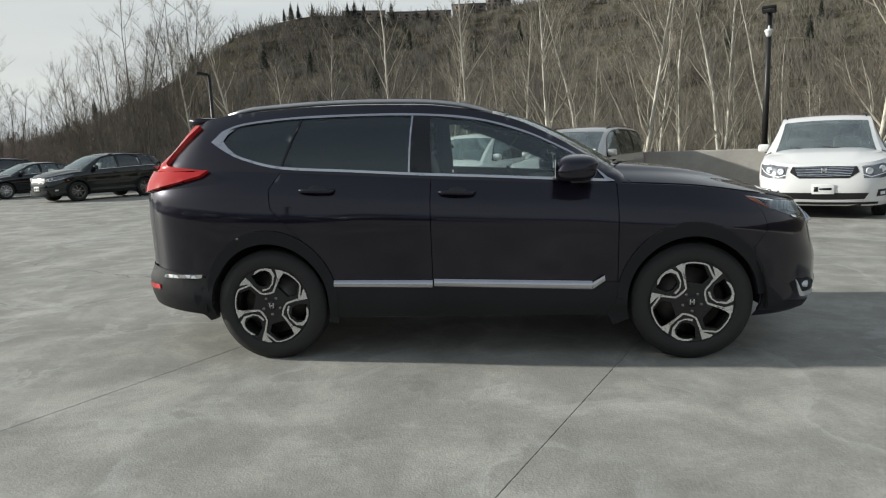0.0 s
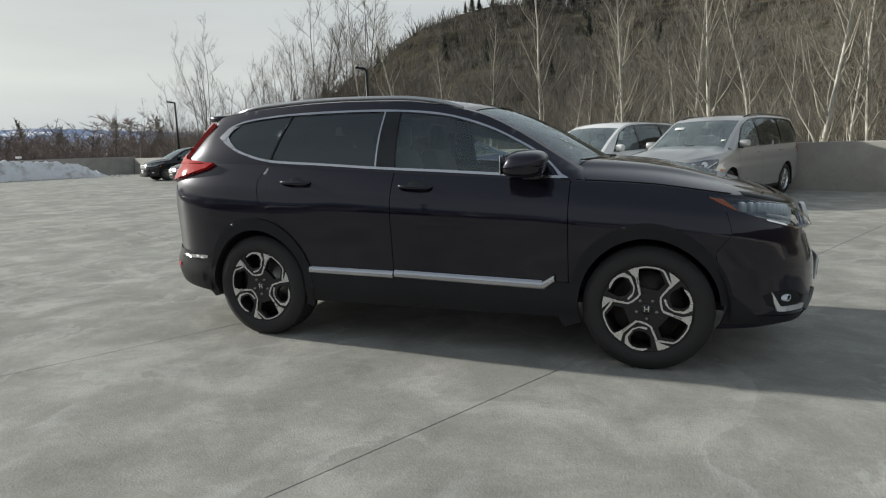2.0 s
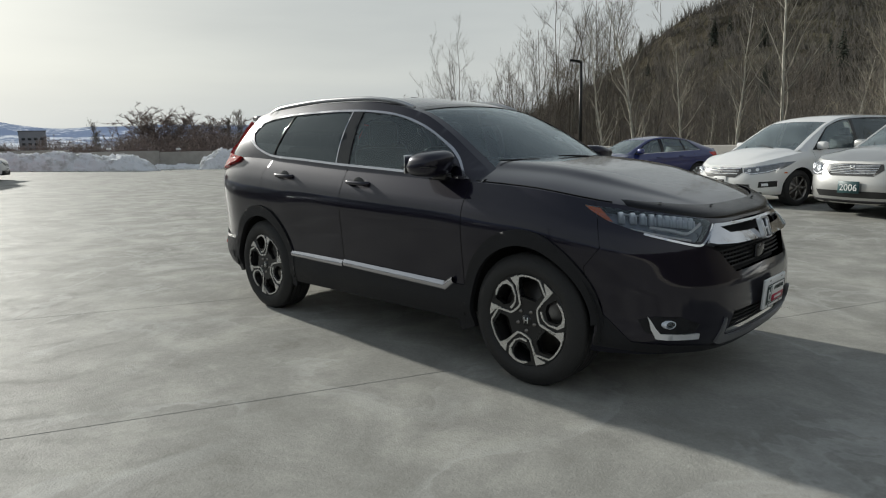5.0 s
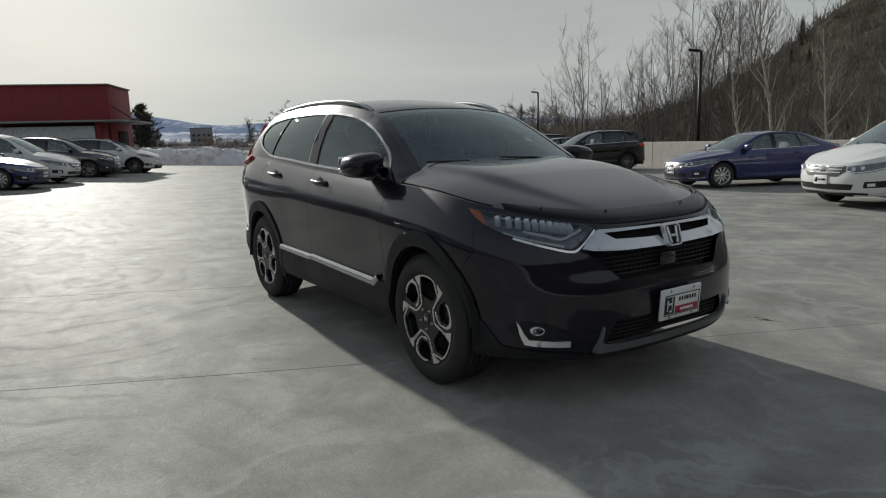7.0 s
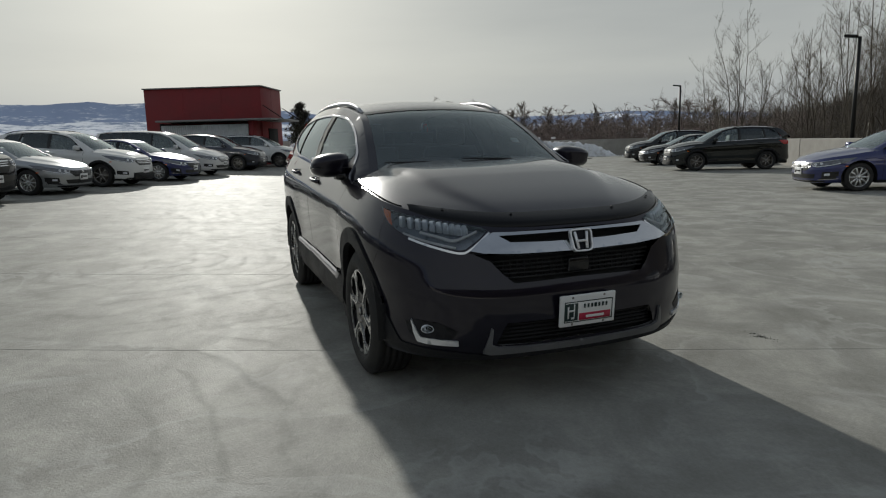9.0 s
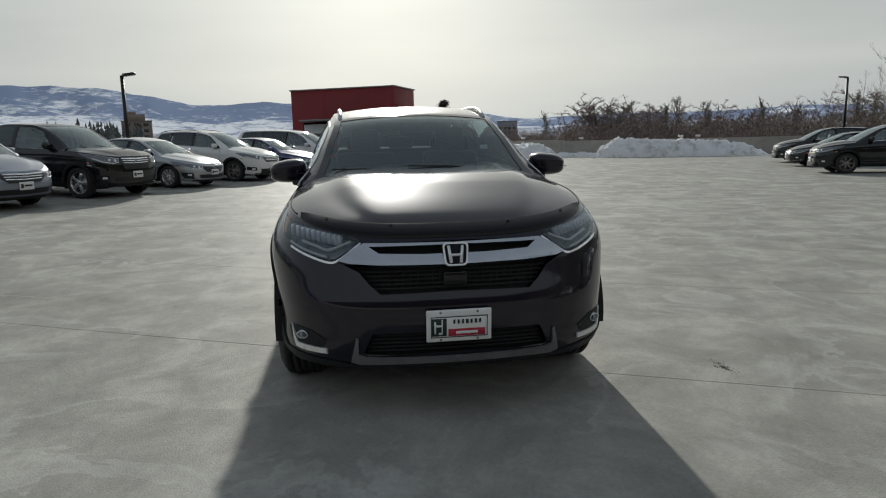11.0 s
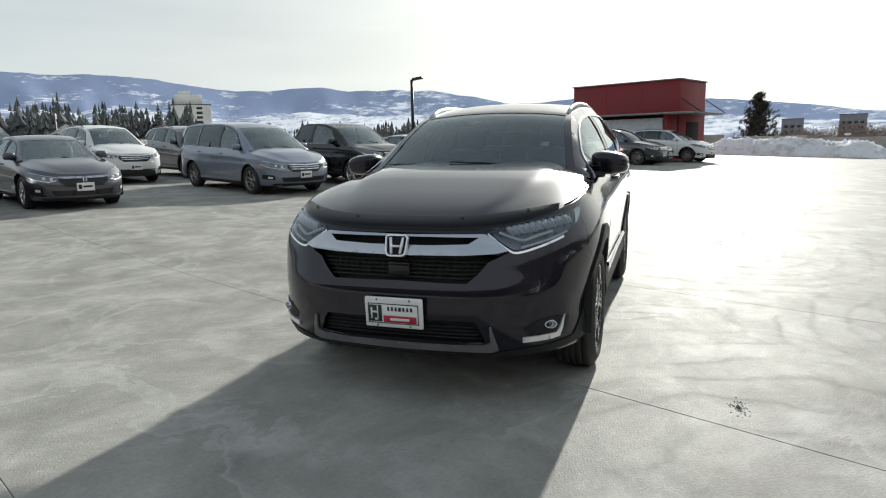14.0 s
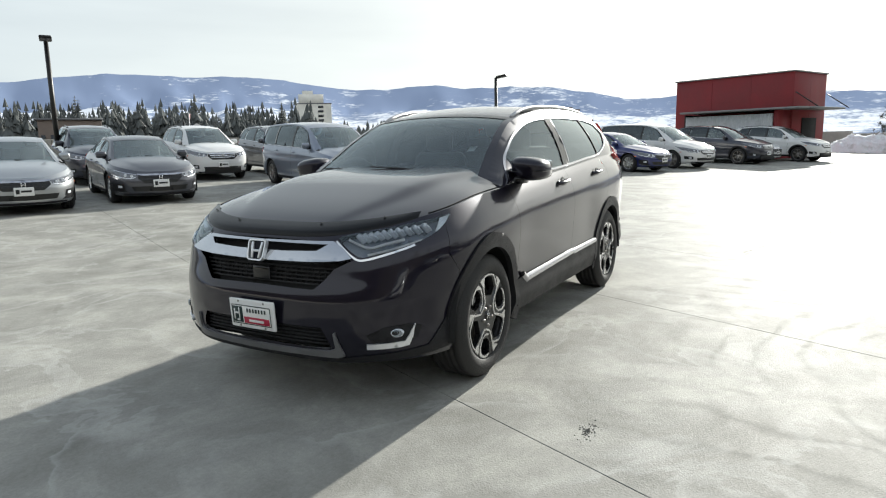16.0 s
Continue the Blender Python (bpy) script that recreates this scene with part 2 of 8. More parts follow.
    nt.links.new(arcs, swept.inputs["Height"])
    nt.links.new(soft.outputs["Normal"], swept.inputs["Normal"])
    pebble = add(nt, "ShaderNodeBump", Strength=0.75, Distance=0.003)
    nt.links.new(grain.outputs["Fac"], pebble.inputs["Height"])
    nt.links.new(swept.outputs["Normal"], pebble.inputs["Normal"])
    nt.links.new(pebble.outputs["Normal"], p.inputs["Normal"])
    return m


DECK = concrete_deck()
WALL_CONCRETE = plain("cast_concrete", (0.355, 0.34, 0.31), 0.85, vary=0.14, scale=1.4, relief=0.25, relief_scale=25)
BLACK_PAINT = paint("black_pearl_paint", (0.0115, 0.0100, 0.0195), 0.58, 0.33, 0.010)
_p = BLACK_PAINT.node_tree.nodes["Principled BSDF"]
_p.inputs["Coat IOR"].default_value, _p.inputs["Specular IOR Level"].default_value = 1.48, 0.03
CLADDING = plain("black_textured_plastic", (0.019, 0.019, 0.021), 0.52, spec=0.18, vary=0.1, relief=0.15, relief_scale=300)
GLOSS_BLACK = plain("gloss_black_trim", (0.008, 0.008, 0.009), 0.12, vary=0.05)
RUBBER = plain("tyre_rubber", (0.019, 0.0185, 0.0185), 0.7, vary=0.2, relief=0.2, relief_scale=90)
CHROME = plain("chrome", (0.80, 0.80, 0.80), 0.08, 1.0, vary=0.03)
SATIN = plain("machined_alloy", (0.72, 0.72, 0.72), 0.28, 1.0, vary=0.06, scale=20)
DARK_ALLOY = plain("dark_alloy", (0.02, 0.02, 0.021), 0.3, 0.3, vary=0.1)
STEEL = plain("brake_steel", (0.33, 0.31, 0.29), 0.42, 1.0, vary=0.25, scale=14)
INNER = plain("wheel_well_black", (0.018, 0.018, 0.018), 0.9)
CABIN = plain("charcoal_trim", (0.045, 0.045, 0.048), 0.75, vary=0.2, relief=0.1)
SEAT = plain("black_leather", (0.028, 0.028, 0.029), 0.5, vary=0.2, scale=14, relief=0.12, relief_scale=120)
GLASS_CLEAR = glass("windscreen_glass", (0.55, 0.61, 0.60), film=0.17)
HERO_SCREEN = glass("dusty_veiled_windscreen_glass", (0.82, 0.92, 0.91), film=0.055, ior=1.92)
GLASS_TINT = glass("privacy_glass", (0.05, 0.053, 0.06), film=0.012)
GLASS_SIDE = glass("door_glass", (0.80, 0.88, 0.85), film=0.03)
TRIM_CHROME = plain("satin_chrome", (0.52, 0.52, 0.55), 0.2, 1.0, vary=0.04)
GLASS_LENS = glass("clear_lens", (0.92, 0.93, 0.94))
SEAM = plain("shut_line_black", (0.004, 0.004, 0.004), 0.9)
RED_LENS = paint("red_lamp_lens", (0.46, 0.012, 0.012), 0.0, 0.25, 0.0)
AMBER = plain("amber_reflector", (0.75, 0.16, 0.02), 0.25)
WHITE_PLASTIC = plain("white_plastic", (0.78, 0.78, 0.77), 0.4, vary=0.04)
LAMP_SMOKE = plain("smoked_lamp_lens", (0.20, 0.21, 0.23), 0.12, 0.35, vary=0.3, scale=16)
LAMP_BOWL = plain("lamp_reflector", (0.82, 0.85, 0.90), 0.34, 0.25, vary=0.1, scale=30)


# ---- mesh helpers ----
def mesh_object(name, verts, faces, mat, parent=None, label="", smooth=True, mats=None, mat_ids=None):
    me = bpy.data.meshes.new(name)
    me.from_pydata([tuple(map(float, v)) for v in verts], [], [tuple(map(int, f)) for f in faces])
    for mm in (mats or [mat]):
        me.materials.append(mm)
    if mat_ids is not None:
        me.polygons.foreach_set("material_index", mat_ids)
    me.polygons.foreach_set("use_smooth", [smooth] * len(me.polygons))
    me.update()
    ob = new(name, me)
    if parent is not None:
        ob.parent = parent
    if label:
        ob["label"] = label
    return ob


def part(name, bm, mat, parent=None, label="", smooth=True):
    bmesh.ops.recalc_face_normals(bm, faces=bm.faces)
    me = bpy.data.meshes.new(name)
    bm.to_mesh(me)
    bm.free()
    me.materials.append(mat)
    me.polygons.foreach_set("use_smooth", [smooth] * len(me.polygons))
    ob = new(name, me)
    if parent is not None:
        ob.parent = parent
    if label:
        ob["label"] = label
    return ob


def empty(name, m, label="", category="", group="", kind=""):
    ob = new(name)
    ob.matrix_world = m
    ob.empty_display_size = 0.2
    return tagged(ob, label, category, group, kind)


def box_bm(size, at=(0, 0, 0), bev=0.0, seg=2, bm=None, rot=None):
    bm = bm or bmesh.new()
    m = Matrix.Translation(at) @ (rot or Matrix.Identity(4)) @ Matrix.Diagonal((*size, 1))
    r = bmesh.ops.create_cube(bm, size=1.0, matrix=m)
    if bev:
        es = list({e for v in r["verts"] for e in v.link_edges})
        bmesh.ops.bevel(bm, geom=es, offset=bev, segments=seg, affect="EDGES", profile=0.5)
    return bm


def tube_bm(points, radii, sides=10, bm=None, caps=True):
    """A round tube along points with a radius at each."""
    bm = bm or bmesh.new()
    pts = [Vector(p) for p in points]
    rings, prev = [], None
    for i, p in enumerate(pts):
        t = (pts[min(i + 1, len(pts) - 1)] - pts[max(i - 1, 0)]).normalized()
        ref = prev if prev is not None else (Vector((0, 0, 1)) if abs(t.z) < 0.9 else Vector((1, 0, 0)))
        a = t.cross(ref).normalized()
        b = a.cross(t).normalized()
        prev = b
        r = radii[i] if isinstance(radii, (list, tuple)) else radii
        rings.append([bm.verts.new(p + (a * math.cos(2 * math.pi * k / sides) + b * math.sin(2 * math.pi * k / sides)) * r) for k in range(sides)])
    for r0, r1 in zip(rings, rings[1:]):
        for k in range(sides):
            bm.faces.new((r0[k], r0[(k + 1) % sides], r1[(k + 1) % sides], r1[k]))
    if caps:
        bm.faces.new(rings[0])
        bm.faces.new(list(reversed(rings[-1])))
    return bm


def lathe_bm(profile, sides=48, axis="y", bm=None, closed=False):
    """profile: (radius, along) pairs turned round the axis."""
    bm = bm or bmesh.new()
    rings = []
    for r, a in profile:
        ring = []
        for k in range(sides):
            c, s = math.cos(2 * math.pi * k / sides), math.sin(2 * math.pi * k / sides)
            ring.append(bm.verts.new((r * c, a, r * s) if axis == "y" else (r * c, r * s, a)))
        rings.append(ring)
    pairs = list(zip(rings, rings[1:])) + ([(rings[-1], rings[0])] if closed else [])
    for r0, r1 in pairs:
        for k in range(sides):
            bm.faces.new((r0[k], r0[(k + 1) % sides], r1[(k + 1) % sides], r1[k]))
    return bm


def curve(*pts):
    """A smooth function through (a, b) points, constant beyond the ends."""
    xs, ys = np.array([p[0] for p in pts], float), np.array([p[1] for p in pts], float)
    d = np.diff(ys) / np.diff(xs)
    m = np.zeros(len(xs))
    for i in range(1, len(xs) - 1):
        m[i] = 0 if d[i - 1] * d[i] <= 0 else 2 * d[i - 1] * d[i] / (d[i - 1] + d[i])
    m[0], m[-1] = d[0], d[-1]

    def f(x):
        x = np.clip(np.asarray(x, float), xs[0], xs[-1])
        i = np.clip(np.searchsorted(xs, x) - 1, 0, len(xs) - 2)
        h = xs[i + 1] - xs[i]
        t = (x - xs[i]) / h
        return ((2 * t**3 - 3 * t**2 + 1) * ys[i] + (t**3 - 2 * t**2 + t) * h * m[i]
                + (-2 * t**3 + 3 * t**2) * ys[i + 1] + (t**3 - t**2) * h * m[i + 1])
    return f


def inside(poly, p):
    poly, p = np.asarray(poly, float), np.asarray(p, float)
    x, y = p[:, 0], p[:, 1]
    c = np.zeros(len(p), bool)
    x0, y0 = poly[-1]
    for x1, y1 in poly:
        cross = ((y1 > y) != (y0 > y))
        with np.errstate(divide="ignore", invalid="ignore"):
            c ^= cross & (x < (x0 - x1) * (y - y1) / (y0 - y1 + 1e-30) + x1)
        x0, y0 = x1, y1
    return c


def dense(poly, step, closed=True):
    out = []
    n = len(poly)
    for i in range(n if closed else n - 1):
        a, b = np.array(poly[i], float), np.array(poly[(i + 1) % n], float)
        k = max(1, int(math.ceil(np.linalg.norm(b - a) / step)))
        out += [tuple(a + (b - a) * j / k) for j in range(k)]
    if not closed:
        out.append(tuple(map(float, poly[-1])))
    return out


def rounded(poly, r, n=4):
    """Rounds the corners of a closed polygon."""
    out, m = [], len(poly)
    for i in range(m):
        a, b, c = (np.array(poly[(i + k) % m], float) for k in (-1, 0, 1))
        ra = min(r, 0.45 * np.linalg.norm(a - b), 0.45 * np.linalg.norm(c - b))
        p, q = b + (a - b) / (np.linalg.norm(a - b) + 1e-9) * ra, b + (c - b) / (np.linalg.norm(c - b) + 1e-9) * ra
        for k in range(n + 1):
            t = k / n
            out.append(tuple((1 - t) ** 2 * p + 2 * t * (1 - t) * b + t * t * q))
    return out


def smooth_path(pts, n=6, closed=False):
    """Catmull-Rom through 2D or 3D points."""
    P = [np.array(p, float) for p in pts]
    m, out = len(P), []
    for i in range(m if closed else m - 1):
        g = (lambda k: P[k % m]) if closed else (lambda k: P[min(max(k, 0), m - 1)])
        p0, p1, p2, p3 = g(i - 1), g(i), g(i + 1), g(i + 2)
        for k in range(n):
            t = k / n
            out.append(tuple(0.5 * (2 * p1 + (p2 - p0) * t + (2 * p0 - 5 * p1 + 4 * p2 - p3) * t * t + (3 * p1 - p0 - 3 * p2 + p3) * t**3)))
    if not closed:
        out.append(tuple(P[-1]))
    return out


def band(path, width):
    """The outline of a strip along an open path; width is a number or one for each point."""
    P = np.array(path, float)
    w = np.broadcast_to(np.asarray(width, float), (len(P),)) / 2
    t = np.gradient(P, axis=0)
    t /= np.linalg.norm(t, axis=1)[:, None] + 1e-12
    nrm = np.stack([-t[:, 1], t[:, 0]], 1)
    return [tuple(p) for p in P + nrm * w[:, None]] + [tuple(p) for p in (P - nrm * w[:, None])[::-1]]


from mathutils.geometry import delaunay_2d_cdt


def sheet(outer, mapper, step=0.03, holes=(), off=0.0, thick=0.0, mirror=0, ref=(0.6, 0.8)):
    """A curved panel: the flat outline, with holes, laid on the surface mapper(a, b) and lifted by off.
    mirror: 0 as it is, 1 the other side alone, 2 both in one mesh. Gives vertices and faces."""
    rings = [dense(outer, step)] + [dense(h, step) for h in holes]
    edge = np.array([p for r in rings for p in r])
    lo, hi = edge.min(0), edge.max(0)
    gx, gy = np.arange(lo[0] + step / 2, hi[0], step), np.arange(lo[1] + step / 2, hi[1], step)
    g = np.array([(x + (0.5 * step if j % 2 else 0), y) for j, y in enumerate(gy) for x in gx]) if len(gx) and len(gy) else np.zeros((0, 2))
    if len(g):
        keep = inside(rings[0], g)
        for h in rings[1:]:
            keep &= ~inside(h, g)
        g = g[keep]
    if len(g):
        near = np.ones(len(g), bool)
        for k in range(0, len(g), 2000):
            d = ((g[k:k + 2000, None, :] - edge[None]) ** 2).sum(2).min(1)
            near[k:k + 2000] = d > (0.5 * step) ** 2
        g = g[near]
    pts, edges, base = [], [], 0
    for r in rings:
        n = len(r)
        pts += r
        edges += [(base + i, base + (i + 1) % n) for i in range(n)]
        base += n
    pts += [tuple(p) for p in g]
    v2, _, tris, *_ = delaunay_2d_cdt([Vector(p) for p in pts], edges, [], 0, 1e-6)
    v2 = np.array([(p.x, p.y) for p in v2])
    tris = np.array([t for t in tris if len(t) == 3])
    cen = v2[tris].mean(1)
    keep = inside(rings[0], cen)
    for h in rings[1:]:
        keep &= ~inside(h, cen)
    tris = tris[keep]
    used = np.unique(tris)
    back = -np.ones(len(v2), int)
    back[used] = np.arange(len(used))
    v2, tris = v2[used], back[tris]
    e = 1e-3
    a, b = v2[:, 0], v2[:, 1]
    P = mapper(a, b)
    n = np.cross(mapper(a + e, b) - mapper(a - e, b), mapper(a, b + e) - mapper(a, b - e))
    n /= np.linalg.norm(n, axis=1)[:, None] + 1e-15
    away = P - np.stack([ref[0] * P[:, 0], 0 * P[:, 0], 0 * P[:, 0] + ref[1]], 1)
    s = np.sign((n * away).sum(1))
    s[s == 0] = 1
    n *= s[:, None]
    T = P + n * off
    tn = np.cross(T[tris[:, 1]] - T[tris[:, 0]], T[tris[:, 2]] - T[tris[:, 0]])
    flip = (tn * n[tris].sum(1)).sum(1) < 0
    tris[flip] = tris[flip][:, ::-1]
    faces = [tuple(t) for t in tris]
    verts = T
    if thick:
        m = len(T)
        B = T - n * thick
        count = {}
        for t in faces:
            for i in range(3):
                k = (t[i], t[(i + 1) % 3])
                count[k] = count.get(k, 0) + 1
        rim = [k for k in count if (k[1], k[0]) not in count]
        ends = sorted({i for k in rim for i in k})
        own = {i: m + a for a, i in enumerate(ends)}
        h = m + len(ends)
        verts = np.vstack([T, T[ends], B, B[ends]])
        faces = faces + [(own[j], own[i], own[i] + h, own[j] + h) for i, j in rim]
    if mirror:
        mv = verts * np.array([1, -1, 1])
        mf = [tuple(reversed(f)) for f in faces]
        if mirror == 1:
            return mv, mf
        k = len(verts)
        verts, faces = np.vstack([verts, mv]), faces + [tuple(i + k for i in f) for f in mf]
        # weld the middle line
        mid = {}
        for i in np.nonzero(np.abs(verts[:, 1]) < 1e-4)[0]:
            mid.setdefault(tuple(np.round(verts[i], 3)), []).append(i)
        rep = np.arange(len(verts))
        for grp in mid.values():
            rep[grp] = grp[0]
        faces = [tuple(rep[i] for i in f) for f in faces]
        faces = [f for f in faces if len(set(f)) == len(f)]
        used = np.unique([i for f in faces for i in f])
        back = -np.ones(len(verts), int)
        back[used] = np.arange(len(used))
        verts, faces = verts[used], [tuple(back[i] for i in f) for f in faces]
    return verts, faces


# ---- car shapes ----
class CarShape:
    """Smooth surfaces of a car. x ahead, y to its left, z up; the origin lies on the ground midway between the axles.
    low: the sides and ends, by the way s round the half outline from the nose and the height z.
    top: windscreen, roof and rear glass, by x of the roof edge and r from -1 to 1. side: the cabin's flank by x and z."""

    def __init__(self, half, nose, tail, bottom, belt, crown, roof, roof_y, section, xcf, xcr, nf, nr, axles, tyre, flare=0.02, bow=(0.13, 0.10), roof_crown=0.05, flat=2.4, scoop=0.0):
        self.half, self.nose, self.tail = half, curve(*nose), curve(*tail)
        self.bottom, self.belt, self.crown = curve(*bottom), curve(*belt), curve(*crown)
        self.roof, self.roof_y, self.section = curve(*roof), curve(*roof_y), curve(*section)
        self.x_roof = (roof[0][0], roof[-1][0])
        self.nr, self.xcf, self.xcr, self.axles, self.tyre, self.flare, self.bow, self.roof_crown, self.flat, self.scoop = nr, xcf, xcr, axles, tyre, flare, bow, roof_crown, flat, scoop
        ph = np.linspace(0, math.pi / 2, 600)

        def quarter(n, a):
            c, s = np.cos(ph) ** (2 / n), np.sin(ph) ** (2 / n)
            c[-1], s[0] = 0.0, 0.0
            l = np.concatenate([[0], np.cumsum(np.hypot(np.diff(c * a), np.diff(s * half)))])
            return l, c, s
        self.qf, self.qr = quarter(nf, float(self.nose(0.6)) - xcf), quarter(nr, xcr - float(self.tail(0.6)))
        self.lf, self.ls, self.lr = self.qf[0][-1], xcf - xcr, self.qr[0][-1]
        self.total = self.lf + self.ls + self.lr

    def sx(self, x):
        return self.lf + self.xcf - x

    def s_front(self, y):
        """s on the front corner where the outline is y from the middle."""
        return float(np.interp(y / self.half, self.qf[2], self.qf[0]))

    def s_rear(self, y):
        return self.total - float(np.interp(y / self.half, self.qr[2], self.qr[0]))

    def _plan(self, s, z):
        lf, ls = self.lf, self.ls
        cf, sf = np.interp(s, self.qf[0], self.qf[1]), np.interp(s, self.qf[0], self.qf[2])
        t = self.total - s
        cr, sr = np.interp(t, self.qr[0], self.qr[1]), np.interp(t, self.qr[0], self.qr[2])
        x = np.where(s < lf, self.xcf + (self.nose(z) - self.xcf) * cf,
                     np.where(s > lf + ls, self.xcr - (self.xcr - self.tail(z)) * cr, self.xcf - (s - lf)))
        return x, np.where(s < lf, sf, np.where(s > lf + ls, sr, 1.0))

    def width(self, x, z):
        q = (z - self.bottom(x)) / (self.belt(x) - self.bottom(x))
        w = self.half * self.section(q)
        if self.scoop:                                   # hollow under the shoulder and above the sill
            w = w - self.scoop * (np.exp(-((q - 0.70) / 0.07) ** 2) + 0.8 * np.exp(-((q - 0.22) / 0.10) ** 2)) * np.exp(-(x / 2.1) ** 8)
        for a in self.axles:
            w = w + self.flare * np.exp(-((x - a) / 0.52) ** 4) * np.exp(-((z - 2.05 * self.tyre) / 0.24) ** 2)
        return w

    def low(self, s, z):
        s, z = np.asarray(s, float), np.asarray(z, float)
        sg = np.sign(s)
        x, f = self._plan(np.abs(s), z)
        return np.stack([x, sg * self.width(x, z) * f + 0 * z, z + 0 * x], -1)

    def z_of(self, s, q):
        s, q = np.asarray(s, float), np.asarray(q, float)
        z = 0.3 + 0.7 * q
        for _ in range(6):
            x, _f = self._plan(s, z)
            z = self.bottom(x) + q * (self.belt(x) - self.bottom(x))
        return z

    def low_q(self, s, t):
        """low() with the height as a share of the flank, times 0.8."""
        return self.low(s, self.z_of(s, np.asarray(t) / 0.8))

    def q_of(self, s, z):
        s, z = np.asarray(s, float), np.asarray(z, float)
        x, _ = self._plan(s, z)
        return 0.8 * (z - self.bottom(x)) / (self.belt(x) - self.bottom(x))

    def to_q(self, pts):
        return [(s, float(self.q_of(s, z))) for s, z in pts]

    def cap(self, s, r):
        """Bonnet (or boot lid): inwards from the top of the flank; r 1 at the edge, 0 in the middle."""
        s, r = np.asarray(s, float), np.asarray(r, float)
        z = self.z_of(s, np.ones_like(s))
        e = self.low(s, z)
        x, y = e[..., 0], e[..., 1]
        rise = self.crown(x)
        return np.stack([x, y * r, e[..., 2] + rise * (1 - np.abs(r) ** self.flat)], -1)

    def top(self, x, r):
        x, r = np.asarray(x, float), np.asarray(r, float)
        a, b = self.x_roof
        k = np.clip((x - 0.5 * (a + b)) / (0.5 * (b - a)), -1, 1)
        shift = np.where(k > 0, self.bow[0] * np.clip(k * 1.6 - 0.35, 0, 1), -self.bow[1] * np.clip(-k * 1.6 - 0.35, 0, 1))
        lift = self.roof_crown * np.clip(1.25 - np.abs(k) * 0.9, 0.25, 1)
        u = 1 - np.abs(r) ** 2.2
        return np.stack([x + shift * u, self.roof_y(x) * r, self.roof(x) + lift * u], -1)

    def side(self, x, z):
        x, z = np.asarray(x, float), np.asarray(z, float)
        zb, zr = self.belt(x), self.roof(x)
        f = (z - zb) / np.maximum(zr - zb, 0.04)
        c = np.clip((self.xcr - x) / (self.xcr - self.tail(zb)), 0, 0.97)
        yb = self.width(x, zb) * (1 - c ** self.nr) ** (1 / self.nr)
        y = yb + (self.roof_y(x) - yb) * f + 0.035 * 4 * np.clip(f, 0, 1) * (1 - np.clip(f, 0, 1))
        return np.stack([x + 0 * z, y, z + 0 * x], -1)

    def circle(self, x, z, r, n=40, a0=0.0, a1=360.0):
        return [(self.sx(x) - r * math.cos(radians(a)), z + r * math.sin(radians(a))) for a in np.linspace(a0, a1, n, endpoint=a1 - a0 < 359)]


def grid_faces(nu, nv):
    return [(i * nv + j, (i + 1) * nv + j, (i + 1) * nv + j + 1, i * nv + j + 1) for i in range(nu - 1) for j in range(nv - 1)]


def grid(mapper, us, vs, off=0.0, ref=(0.6, 0.8)):
    """A grid on a surface, wound outwards."""
    U, V = np.meshgrid(us, vs, indexing="ij")
    u, v = U.ravel(), V.ravel()
    P, e = mapper(u, v), 1e-3
    n = np.cross(mapper(u + e, v) - mapper(u - e, v), mapper(u, v + e) - mapper(u, v - e))
    n /= np.linalg.norm(n, axis=1)[:, None] + 1e-15
    away = P - np.stack([ref[0] * P[:, 0], 0 * u, 0 * u + ref[1]], 1)
    s = np.sign((n * away).sum(1))
    s[s == 0] = 1
    n *= s[:, None]
    P = P + n * off
    F = grid_faces(len(us), len(vs))
    f0 = np.array(F)
    fn = np.cross(P[f0[:, 2]] - P[f0[:, 0]], P[f0[:, 3]] - P[f0[:, 1]])
    F = [tuple(f) if d >= 0 else tuple(reversed(f)) for f, d in zip(F, (fn * n[f0].sum(1)).sum(1))]
    return P, F


def joined(*pieces):
    V, F, k = [], [], 0
    for v, f in pieces:
        V.append(np.asarray(v))
        F += [tuple(i + k for i in q) for q in f]
        k += len(v)
    return np.vstack(V), F


def mirrored(v, f):
    return joined((v, f), (np.asarray(v) * np.array([1, -1, 1]), [tuple(reversed(q)) for q in f]))


